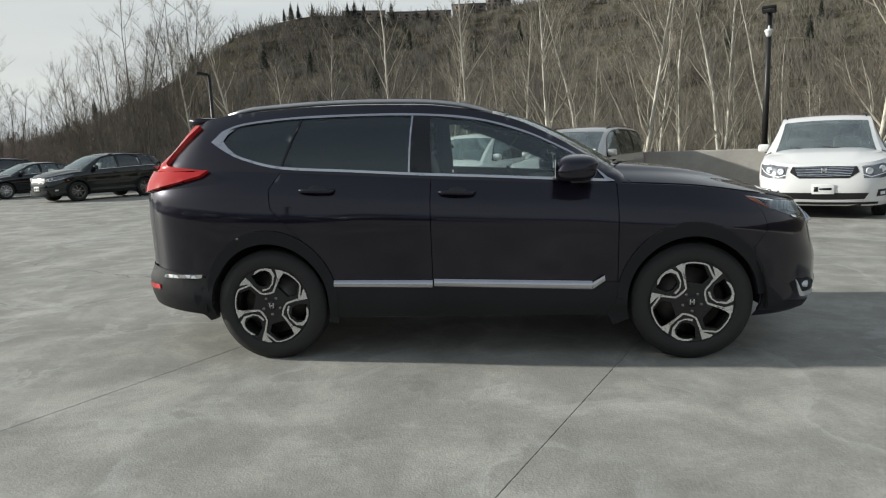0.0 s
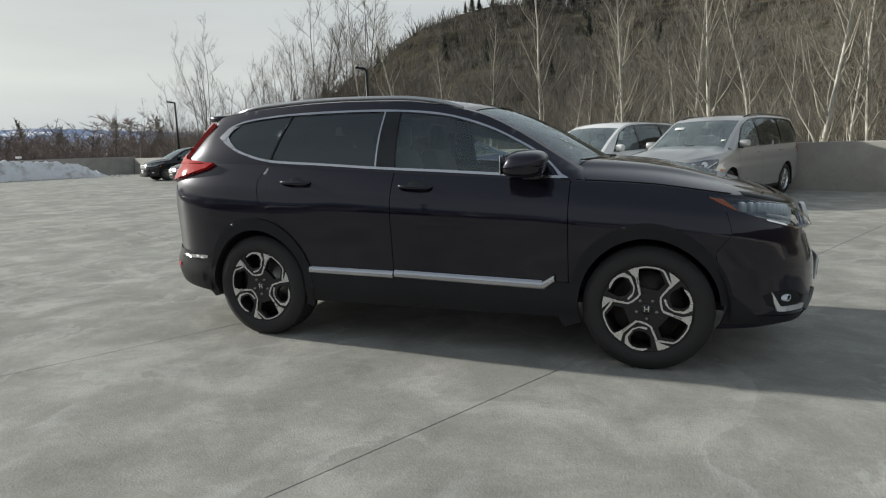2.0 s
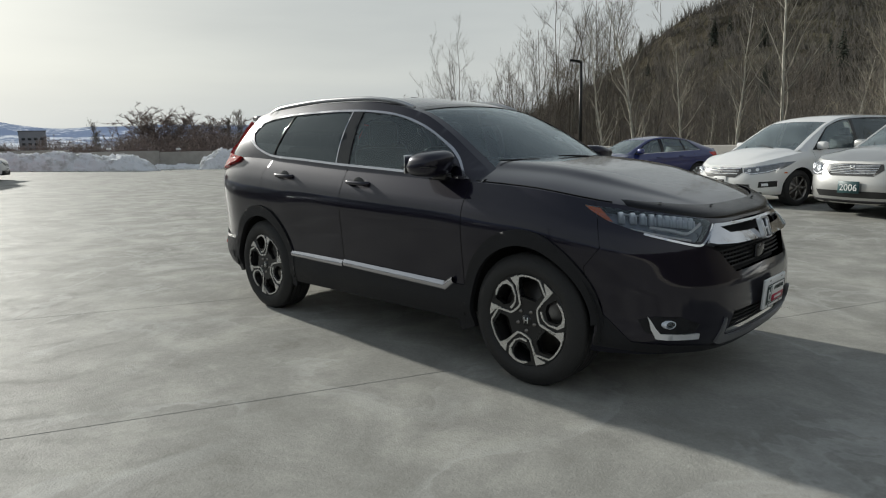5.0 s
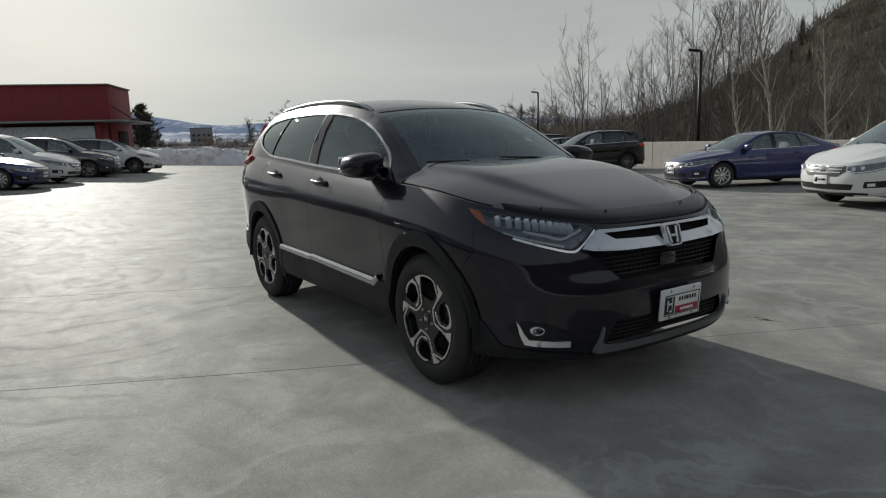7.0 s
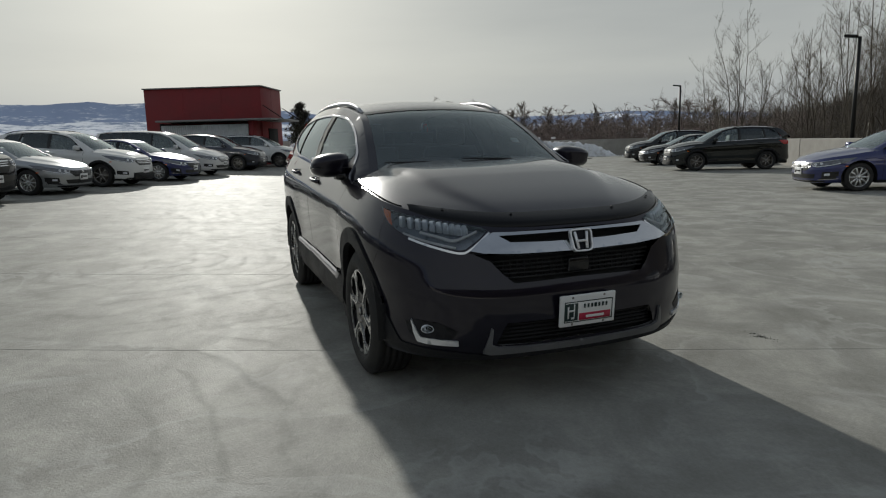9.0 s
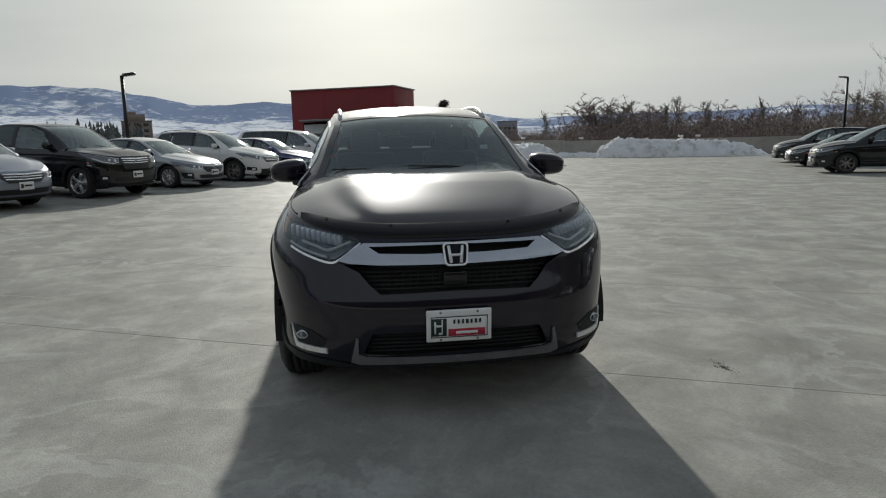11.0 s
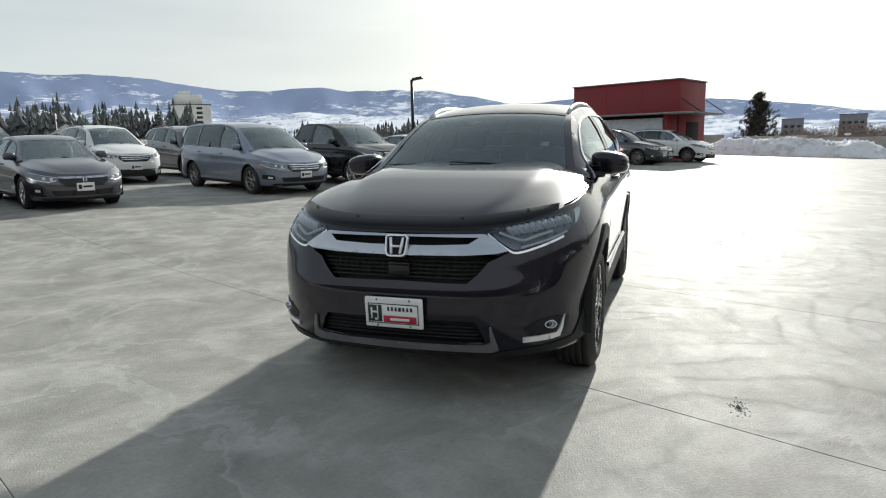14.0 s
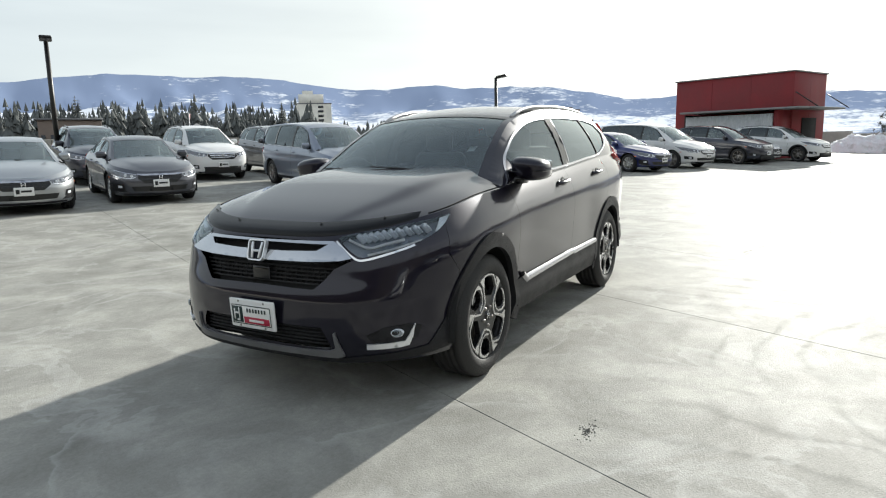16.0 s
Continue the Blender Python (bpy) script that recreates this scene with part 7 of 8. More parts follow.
def bare_tree(seed, height, slim=0.55, forks=1, branches=20, pale=True, lean=0.0, thick=1.0, low=0.18):
    rng = random.Random(seed)
    trunk, limbs, twigs = [], [], []
    for k in range(forks):
        a = rng.uniform(0, 6.28)
        s = 0.0 if forks == 1 else rng.uniform(0.12, 0.3)
        L = height * (1 if k == 0 else rng.uniform(0.75, 0.95))
        ax = grow(rng, (0, 0, -0.3), (math.cos(a) * s + lean, math.sin(a) * s, 1), L, 9, 0.05, 0.05)
        r0 = (0.0074 if pale else 0.0066) * height * rng.uniform(0.8, 1.15) / math.sqrt(forks)
        trunk.append((ax, r0, 0.012))
        nb = max(8, branches // forks)
        for j in range(nb):
            t = low + (0.98 - low) * (j + rng.random()) / nb
            i = min(int(t * 9), 8)
            p = ax[i].lerp(ax[i + 1], t * 9 - i)
            b = rng.uniform(0, 6.28)
            up = slim + rng.uniform(-0.15, 0.6)
            bl = height * ((0.26 - 0.17 * t) if pale else (0.34 - 0.24 * t)) * rng.uniform(0.6, 1.35)
            br = grow(rng, p, (math.cos(b), math.sin(b), up), bl, 5, 0.14, 0.13)
            limbs.append((br, r0 * (1 - t) * 0.45 + 0.010 * thick, 0.005 * thick))
            for _ in range(3):                           # side limbs, each with its own spray of twigs
                u = rng.uniform(0.15, 0.8) * 5
                i2 = int(u)
                q = br[i2].lerp(br[i2 + 1], u - i2)
                c = rng.uniform(0, 6.28)
                dd = (br[i2 + 1] - br[i2]).normalized() + Vector((math.cos(c), math.sin(c), rng.uniform(-0.1, 0.6))) * 0.75
                sl = bl * rng.uniform(0.40, 0.70)
                sub = grow(rng, q, dd, sl, 3, 0.14, 0.11)
                twigs.append((sub, 0.0095 * thick, 0.0))
                for _ in range(rng.randint(3, 5)):
                    spray(rng, twigs, sub, 3, bl * rng.uniform(0.18, 0.38), thick)
            for _ in range(3):
                spray(rng, twigs, br, 5, bl * rng.uniform(0.18, 0.36), thick)
    tree = empty("tree", Matrix.Identity(4), "tall leafless aspen with pale trunk beyond the wall" if pale else "leafless grey-brown tree with a broad twiggy crown", "tree", "bare trees beyond the wall")
    v, f = stems_mesh(trunk, 7)
    mesh_object("trunk", v, f, BARK_PALE if pale else BARK_GREY, tree)
    v, f = stems_mesh(limbs, 4)
    cr = mesh_object("crown", v, f, LIMB_PALE if pale else TWIG, tree)
    v, f = stems_mesh(twigs, 3)
    tagged(mesh_object("twig_mass", v, f, TWIG_PALE if pale else TWIG, cr), kind="stuff")
    cr["kind"] = "stuff"
    return tree


rng = random.Random(7)
pale_protos = [bare_tree(11 + k, 14.0, 1.25, 2 if k == 3 else 1, 29) for k in range(5)]
dark_protos = [bare_tree(41 + k, 13.0, 0.60, 2 + k % 2, 34, False, thick=1.0) for k in range(4)]
far_protos = [bare_tree(61 + k, 11.0, 1.6, 1, 40, False, thick=3.6, low=0.10) for k in range(3)]
_first = set()


def plant(proto, x, y, scale=1.0, turn=None, z=None):
    turn = rng.uniform(0, 360) if turn is None else turn
    z = ground_at(x, y) if z is None else z
    m = pose(x, y, z, 0, 0, turn) @ Matrix.Diagonal((scale * rng.uniform(0.9, 1.1), scale * rng.uniform(0.9, 1.1), scale, 1))
    if proto.name not in _first:
        _first.add(proto.name)
        proto.matrix_basis = m
        return proto
    k = proto.scale
    return copy_thing(proto, m @ Matrix.Diagonal((1 / k.x, 1 / k.y, 1 / k.z, 1)))


# pale aspens near the wall, by compass turn and distance from the walk's start
for az, r, s in ((-10.1, 31, 1.1), (-6.0, 40, 1.0), (-3.6, 33, 1.15), (0.5, 42, 1.1), (4.1, 29, 1.25), (7.0, 37, 1.1), (10.2, 27, 1.2), (12.5, 35, 1.1), (14.6, 29, 1.05), (17.0, 31, 1.15),
                 (18.8, 27, 1.1), (22.8, 30, 1.0), (27.0, 27, 1.15), (31.0, 32, 1.1), (36.0, 28, 1.1), (42.0, 33, 1.1), (-22.6, 46, 1.15), (-16.0, 48, 1.05), (-26.0, 52, 1.1)):
    x, y = polar(az, r)
    plant(pale_protos[rng.randrange(5)], x + 0.25, y - 4.84, s)
# darker trees, singles and clusters along the wall towards the valley
for az, r, s in ((-30.0, 62, 1.6), (-31.5, 66, 1.65), (-28.6, 60, 1.5), (-33.4, 66, 1.3), (-35.5, 70, 1.2), (-38.0, 72, 1.1), (-42.2, 74, 1.45), (-40.6, 76, 1.15), (-43.6, 78, 1.05), (-36.8, 68, 1.15), (-34.6, 64, 1.2), (-24.5, 58, 1.3),
                 (-29.4, 70, 1.5), (-32.4, 72, 1.4), (-34.0, 74, 1.25), (-36.2, 75, 1.2), (-37.4, 78, 1.0), (-39.4, 82, 1.0), (-41.4, 84, 1.05), (-44.6, 88, 0.95), (-46.0, 90, 0.9), (-48.2, 92, 0.85), (-26.8, 66, 1.4), (-19.0, 55, 1.0), (-13.5, 50, 0.95), (-47.0, 96, 0.75), (-50.5, 104, 0.65), (-53.0, 96, 0.72)):
    x, y = polar(az, r)
    plant(dark_protos[rng.randrange(4)], x + 1.5, y - 4.0, s)
# the wood behind them
for k in range(84):
    az, r = rng.uniform(-50, 60), rng.uniform(36, 150)
    if az < -22 and r < 60:
        r += 30
    x, y = polar(az, r)
    plant((pale_protos[:2] + dark_protos)[rng.randrange(6)], x, y, rng.uniform(0.55, 0.95) * (0.85 if az < -25 else 1.0))


def thicket(name, label, places, h0, h1, per, mat, seed, stout=1.0):
    r = random.Random(seed)
    paths = []
    for x, y, z in places:
        for _ in range(per):
            a = r.uniform(0, 6.28)
            s = r.uniform(0.05, 0.5)
            L = r.uniform(h0, h1) * (0.78 + 0.55 * noise.noise(Vector((x * 0.06, y * 0.06, seed))))
            p = (x + r.gauss(0, 0.5), y + r.gauss(0, 0.5), z - 0.2)
            st = grow(r, p, (math.cos(a) * s, math.sin(a) * s, 1), L, 3, 0.12, 0.05)
            w = (0.010 + 0.00022 * math.hypot(x, y)) * stout
            paths.append((st, w * 1.3, 0.0))
            for _ in range(3):
                c = r.uniform(0, 6.28)
                paths.append((grow(r, st[r.randint(1, 2)], (math.cos(c), math.sin(c), 1.0), L * r.uniform(0.2, 0.45), 1, 0.15, 0.1), w * 0.8, 0.0))
    v, f = stems_mesh(paths, 3)
    return tagged(mesh_object(name, v, f, mat), label, "brush", kind="stuff")


spots = []
for _ in range(3500):
    az, r = rng.uniform(-58, 62), 26 + 125 * rng.random() ** 1.2
    x, y = polar(az, r)
    v_ = x * E2.x + y * E2.y
    if v_ > V1 + 2.5:
        spots.append((x, y, ground_at(x, y)))
thicket("brush", "dense leafless brown brush on the slope behind the wall", spots, 2.2, 5.8, 4, BRUSH, 3)
r3 = random.Random(21)
paths = []
for _ in range(5200):                                     # shrubs all over the slope
    az, r = r3.uniform(-44, 62), 60 + 185 * r3.random() ** 0.8
    x, y = polar(az, r)
    z = ground_at(x, y)
    w, h = 0.014 + 0.00032 * r, r3.uniform(1.6, 6.0)
    for _ in range(9):
        a, s = r3.uniform(0, 6.28), r3.uniform(0.1, 0.7)
        bx, by = x + r3.gauss(0, 0.8), y + r3.gauss(0, 0.8)
        k = h * r3.uniform(0.5, 1.1)
        paths.append(([Vector((bx, by, z - 0.3)), Vector((bx + math.cos(a) * s * k, by + math.sin(a) * s * k, z + k))], w * 1.6, 0.0))
v, f = stems_mesh(paths, 3)
SHRUB, _nt, _p = material("grey_brown_shrubs")
_n = noise_tex(_nt, 0.12, 6)
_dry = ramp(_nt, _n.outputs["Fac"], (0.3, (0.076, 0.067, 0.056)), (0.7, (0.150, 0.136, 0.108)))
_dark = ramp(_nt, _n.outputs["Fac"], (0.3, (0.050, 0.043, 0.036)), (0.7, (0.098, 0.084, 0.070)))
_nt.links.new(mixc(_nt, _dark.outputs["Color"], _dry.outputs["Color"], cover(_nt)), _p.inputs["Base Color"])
_p.inputs["Roughness"].default_value = 0.95
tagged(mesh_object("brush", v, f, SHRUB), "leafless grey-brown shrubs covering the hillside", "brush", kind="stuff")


def round_tree(seed, height, spread):
    """A far spreading tree: short trunk, limbs that bow out and up to a domed crown of fine twigs."""
    r = random.Random(seed)
    trunk, limbs, twigs = [], [], []
    fork = height * r.uniform(0.22, 0.32)
    stem = grow(r, (0, 0, -0.4), (r.uniform(-0.15, 0.15), r.uniform(-0.15, 0.15), 1), fork, 3, 0.08, 0.05)
    trunk.append((stem, 0.030 * height, 0.020 * height))
    for k in range(9):
        a = 6.283 * (k + r.random() * 0.7) / 9
        out = r.uniform(0.35, 1.1) * spread
        br = grow(r, stem[-1], (math.cos(a) * out, math.sin(a) * out, 1.0), height * r.uniform(0.52, 0.72), 6, 0.13, 0.05)
        limbs.append((br, 0.0125 * height, 0.03))
        for _ in range(11):
            u = r.uniform(1.2, 5.98)
            i = int(u)
            c = r.uniform(0, 6.28)
            sub = grow(r, br[i].lerp(br[i + 1], u - i), (math.cos(c), math.sin(c), r.uniform(0.0, 0.9)), height * r.uniform(0.10, 0.24), 3, 0.2, 0.06)
            limbs.append((sub, 0.07, 0.03))
            for _ in range(14):
                p = sub[r.randint(1, 2)].lerp(sub[3], r.random())
                c = r.uniform(0, 6.28)
                twigs.append((grow(r, p, (math.cos(c), math.sin(c), r.uniform(-0.3, 1.0)), height * r.uniform(0.035, 0.085), 1, 0.1, 0.0), 0.028, 0.0))
    tree = empty("tree", Matrix.Identity(4), "far leafless spreading tree with a rounded dark crown", "tree", "far round trees")
    mesh_object("trunk", *stems_mesh(trunk, 6), BARK_GREY, tree)
    cr = mesh_object("crown", *stems_mesh(limbs, 3), DARK_BRUSH, tree)
    cr["kind"] = "stuff"
    tagged(mesh_object("twig_mass", *stems_mesh(twigs, 3), DARK_BRUSH, cr), kind="stuff")
    return tree


# far belt of brown trees behind the snow heaps: overlapping domes of twigs, with taller crowns above
BELT = -5.0
belt_el = curve((-82, 0.45), (-74, 0.7), (-71, 1.0), (-69, 1.7), (-66, 1.35), (-63, 1.45), (-58, 1.55), (-52, 1.6), (-44, 1.9), (-36, 2.6))
r5 = random.Random(5)
paths = []
for _ in range(640):
    az, r = r5.uniform(-82, -38), r5.uniform(135, 205)
    x, y = polar(az, r)
    H = max(4.0, r * math.tan(radians(float(belt_el(az)))) + 6.3) * 1.20 * r5.uniform(0.74, 1.04)
    R = r5.uniform(1.8, 3.6)
    for _ in range(5):
        a = r5.uniform(0, 6.28)
        paths.append((grow(r5, (x, y, BELT), (math.cos(a) * 0.2, math.sin(a) * 0.2, 1), H * r5.uniform(0.6, 0.95), 2, 0.1, 0.03), 0.06, 0.0))
    for _ in range(100):
        a, q = r5.uniform(0, 6.28), math.sqrt(r5.random())
        zt = H * (0.25 + 0.75 * r5.random() ** 0.7 * math.sqrt(1 - 0.8 * q * q))
        p = Vector((x + math.cos(a) * q * R, y + math.sin(a) * q * R, BELT + zt - 0.8))
        paths.append(([p, p + Vector((math.cos(a) * q + r5.gauss(0, 0.5), math.sin(a) * q + r5.gauss(0, 0.5), r5.uniform(0.3, 1.5))) * r5.uniform(0.7, 1.4)], 0.048, 0.0))
tagged(mesh_object("brush", *stems_mesh(paths, 3), DARK_BRUSH), "far belt of dense brown leafless trees behind the snow heaps", "brush", kind="stuff")
round_protos = [round_tree(71 + k, 14.0, (1.0, 1.25, 0.8)[k]) for k in range(3)]
for az, el, k in ((-68.5, 2.95, 0), (-69.3, 2.65, 2), (-67.7, 2.45, 2), (-66.0, 2.72, 1), (-64.9, 2.1, 2), (-63.2, 2.3, 2), (-58.9, 2.2, 0), (-70.6, 1.75, 0), (-55.0, 2.2, 1), (-51.5, 2.3, 0), (-48.5, 2.6, 2)):
    plant(round_protos[k], 4 + 185 * math.sin(radians(az)), -2 + 185 * math.cos(radians(az)), (185 * math.tan(radians(el)) + 6.3) / 10.6, z=BELT)
for az, el in ((-73.2, 2.35), (-63.0, 2.65), (-61.8, 3.15), (-60.0, 2.75), (-56.0, 2.8), (-53.3, 2.3), (-49.8, 2.9), (-46.6, 3.1)):
    plant(far_protos[rng.randrange(3)], 4 + 180 * math.sin(radians(az)), -2 + 180 * math.cos(radians(az)), (180 * math.tan(radians(el)) + 6.3) / 11.0, z=BELT)
for k in range(30):                                       # lower rounded crowns in the belt
    az = r5.uniform(-80, -44)
    x, y = polar(az, r5.uniform(150, 195))
    plant(round_protos[k % 3], x, y, r5.uniform(0.75, 1.05) * (0.8 if az < -71 else 1.0), z=BELT)


def conifer(seed, height, spread=0.19, needles=NEEDLE):
    r = random.Random(seed)
    tree = empty("conifer", Matrix.Identity(4), "dark green spruce tree in the distance", "tree", "dark conifers in the distance")
    v, f = stems_mesh([([Vector((0, 0, -0.5)), Vector((0, 0, height))], 0.018 * height, 0.01)], 5)
    mesh_object("trunk", v, f, BARK_GREY, tree)
    V, F = [], []
    n = 26
    for i in range(n):
        t = (i + 0.5) / n
        z = height * (0.08 + 0.92 * t)
        R = height * spread * (1 - t) ** 0.85 + 0.05
        for k in range(8):
            a = 2 * math.pi * (k + r.random()) / 8
            L = R * r.uniform(0.65, 1.25)
            w = L * 0.32
            ca, sa = math.cos(a), math.sin(a)
            dz = -0.28 * L + r.uniform(-0.1, 0.1) * L
            b = len(V)
            V += [(0, 0, z + 0.06 * L), (ca * L * 0.55 - sa * w, sa * L * 0.55 + ca * w, z + dz * 0.5), (ca * L, sa * L, z + dz), (ca * L * 0.55 + sa * w, sa * L * 0.55 - ca * w, z + dz * 0.5), (ca * L * 0.5, sa * L * 0.5, z + dz * 0.3 + 0.14 * L)]
            F += [(b, b + 1, b + 4), (b + 1, b + 2, b + 4), (b + 2, b + 3, b + 4), (b + 3, b, b + 4)]
    mesh_object("crown", V, F, needles, tree, smooth=False)
    return tree


# needles paled towards grey to put the distance haze into their colour
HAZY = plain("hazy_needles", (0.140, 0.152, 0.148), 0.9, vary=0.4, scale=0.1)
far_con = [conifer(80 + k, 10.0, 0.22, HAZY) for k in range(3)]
con = [conifer(70 + k, 10.0) for k in range(3)]
for k in range(110):                                       # tall row beyond the valley side
    az = -160 + 52 * rng.random()
    x, y = polar(az, rng.uniform(205, 300))
    clump = 0.85 + 0.35 * noise.noise(Vector((az * 0.45, 3.0, 0)))
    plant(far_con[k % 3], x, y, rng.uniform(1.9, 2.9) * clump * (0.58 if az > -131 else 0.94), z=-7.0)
for k in range(60):                                       # scattered on the hillside and ridge
    az, r = rng.uniform(-38, 55), rng.uniform(120, 245)
    x, y = polar(az, r)
    plant(con[k % 3], x, y, rng.uniform(0.35, 0.9))
for az in (-19.4, -18.8, -18.2, -17.0, -14.0, -13.4, -12.6, -10.2, -8.0, -7.0, -5.4, -3.0):
    x, y = polar(az, 238)
    plant(con[rng.randrange(3)], x, y, rng.uniform(0.45, 0.85))
V, F = [], []
for k in range(2300):                                      # the joined rest of that wood
    az = -163 + 55 * rng.random()
    r = rng.uniform(200, 340)
    x, y = polar(az, r)
    H = rng.uniform(18, 25.5) * (0.96 + 0.22 * noise.noise(Vector((az * 0.5, 7.0, 0)))) * (0.72 if az > -131 else 0.98)
    for i in range(9):
        t = (i + 0.5) / 9
        z, R = -8 + H * (0.05 + 0.93 * t), H * 0.19 * (1 - t) ** 0.8 + 0.2
        for j in range(6):
            a = 2 * math.pi * (j + rng.random()) / 6
            L, w = R * rng.uniform(0.7, 1.3), R * 0.42
            ca, sa, b = math.cos(a), math.sin(a), len(V)
            V += [(x, y, z + 0.10 * H), (x + ca * L * 0.6 - sa * w, y + sa * L * 0.6 + ca * w, z - 0.1 * L), (x + ca * L, y + sa * L, z - 0.35 * L), (x + ca * L * 0.6 + sa * w, y + sa * L * 0.6 - ca * w, z - 0.1 * L)]
            F += [(b, b + 1, b + 2), (b, b + 2, b + 3)]
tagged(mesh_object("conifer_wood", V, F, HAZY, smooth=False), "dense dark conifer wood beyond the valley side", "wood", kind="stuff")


def ragged_pine(height, spread):
    r = random.Random(17)
    tree = empty("pine", Matrix.Identity(4), "ragged dark pine beside the red building", "tree")
    limbs, V, F = [], [], []
    ax = grow(r, (0, 0, -0.5), (0.03, 0, 1), height + 0.3, 10, 0.03, 0.02)
    for i in range(120):
        t = 0.15 + 0.85 * (i + r.random()) / 120
        p = ax[min(int(t * 10), 9)].lerp(ax[min(int(t * 10) + 1, 10)], t * 10 - min(int(t * 10), 9))
        a = r.uniform(0, 6.28)
        L = spread * (1.0 - t ** 1.4) * r.uniform(0.55, 1.25) + 0.35
        br = grow(r, p, (math.cos(a), math.sin(a), 0.35), L, 5, 0.10, 0.10)
        limbs.append((br, 0.05, 0.015))
        for _ in range(14):
            u = r.uniform(0.30, 1.0) * 5
            k = min(int(u), 4)
            c = br[k].lerp(br[k + 1], u - k) + Vector((r.gauss(0, 0.14), r.gauss(0, 0.14), r.gauss(0.05, 0.10)))
            for _ in range(13):
                d = Vector((r.gauss(0, 1), r.gauss(0, 1), r.gauss(0.5, 0.8))).normalized() * r.uniform(0.20, 0.42)
                w = d.cross(Vector((0.3, 0.5, 0.8))).normalized() * 0.035
                b = len(V)
                V += [tuple(c - w), tuple(c + w), tuple(c + d)]
                F.append((b, b + 1, b + 2))
    v, f = stems_mesh([(ax, 0.16, 0.03)], 7)
    mesh_object("trunk", v, f, BARK_GREY, tree)
    v, f = stems_mesh(limbs, 4)
    mesh_object("limb_mass", v, f, BARK_GREY, tree)["kind"] = "stuff"
    mesh_object("crown", V, F, plain("brown_green_needles", (0.13, 0.122, 0.095), 0.85, vary=0.35, scale=0.5), tree, smooth=False)["kind"] = "stuff"
    return tree


pine = ragged_pine(9.3, 3.6)
pine.matrix_basis = pose(-93, 13.2, -7.0, 0, 0, 30) @ Matrix.Diagonal((1.5, 1.5, 1.55, 1))

spots = []
for _ in range(550):
    az, r = rng.uniform(-160, -108), rng.uniform(120, 205)
    x, y = polar(az, r)
    spots.append((x, y, -7.0))
thicket("brush", "brown leafless trees below the deck towards the town", spots, 8.5, 12.5, 5, BRUSH, 9)

# ---- snow heaps by the far wall ----
def snow_material():
    m, nt, p = material("dirty_ploughed_snow")
    a, b = noise_tex(nt, 1.3, 8, 0.65), noise_tex(nt, 7.0, 6, 0.6)
    c = ramp(nt, a.outputs["Fac"], (0.34, (0.50, 0.49, 0.47)), (0.50, (0.84, 0.85, 0.87)))
    nt.links.new(c.outputs["Color"], p.inputs["Base Color"])
    p.inputs["Roughness"].default_value = 0.75
    bump(nt, p, b.outputs["Fac"], 0.6, 0.15)
    return m


SNOW = snow_material()


def snow_bank(v0, v1, u, width, height, seed, tail=0.0):
    n, k = int((v1 - v0) / 0.08), 40
    V = []
    for i in range(n + 1):
        t = i / n
        v = v0 + (v1 - v0) * t
        env = min(1, math.sin(math.pi * t) * 2.4) ** 0.55 * (0.74 + 0.26 * noise.noise(Vector((v * 0.22, seed, 0)))) * (1.0 - tail * max(0.0, t - 0.3))
        for j in range(k + 1):
            s = j / k
            base = math.sin(math.pi * s) ** 0.8 * env * height
            lump = noise.fractal(Vector((v * 0.9, s * 4.0, seed)), 1.0, 2.0, 5) * 0.20 - abs(noise.noise(Vector((v * 1.3, s * 6, seed)))) * 0.36 + abs(noise.noise(Vector((v * 4.6, s * 15, seed)))) * 0.22 + abs(noise.noise(Vector((v * 9.0, s * 28, seed)))) * 0.10 + 0.08
            uu = u + (s - 0.5) * width * (0.75 + 0.35 * noise.noise(Vector((v * 0.4, seed + 5, 0))))
            p = lot(uu, v, max(-0.05, base + lump * min(1, base * 2.5) - 0.03))
            V.append(tuple(p))
    return tagged(mesh_object("snow_bank", V, grid_faces(n + 1, k + 1), SNOW), "ploughed heap of dirty white snow on the deck", "snow", "snow heaps by the far wall")


snow_bank(-1.3, 10.4, -44.6, 3.4, 1.72, 2.0, 0.75)
snow_bank(-15.5, -4.0, -43.6, 4.2, 1.36, 7.0)
snow_bank(-4.6, -0.6, -46.0, 1.2, 0.35, 11.0)
rngs = random.Random(4)
V, F = [], []
for _ in range(160):
    v = rngs.uniform(-14, 11)
    p = lot(-42.2 + rngs.gauss(0, 0.5), v, 0.02)
    s = rngs.uniform(0.03, 0.13)
    b = len(V)
    V += [(p.x + dx * s * rngs.uniform(0.7, 1.2), p.y + dy * s * rngs.uniform(0.7, 1.2), p.z + dz * s * rngs.uniform(0.6, 1)) for dx, dy, dz in ((1, 0, 0), (-1, 0, 0), (0, 1, 0), (0, -1, 0), (0, 0, 1), (0, 0, -0.3))]
    F += [(b + i, b + j, b + k) for i, j, k in ((0, 2, 4), (2, 1, 4), (1, 3, 4), (3, 0, 4), (2, 0, 5), (1, 2, 5), (3, 1, 5), (0, 3, 5))]
tagged(mesh_object("snow_scatter", V, F, SNOW), "loose lumps of snow before the heaps", "snow", kind="stuff")

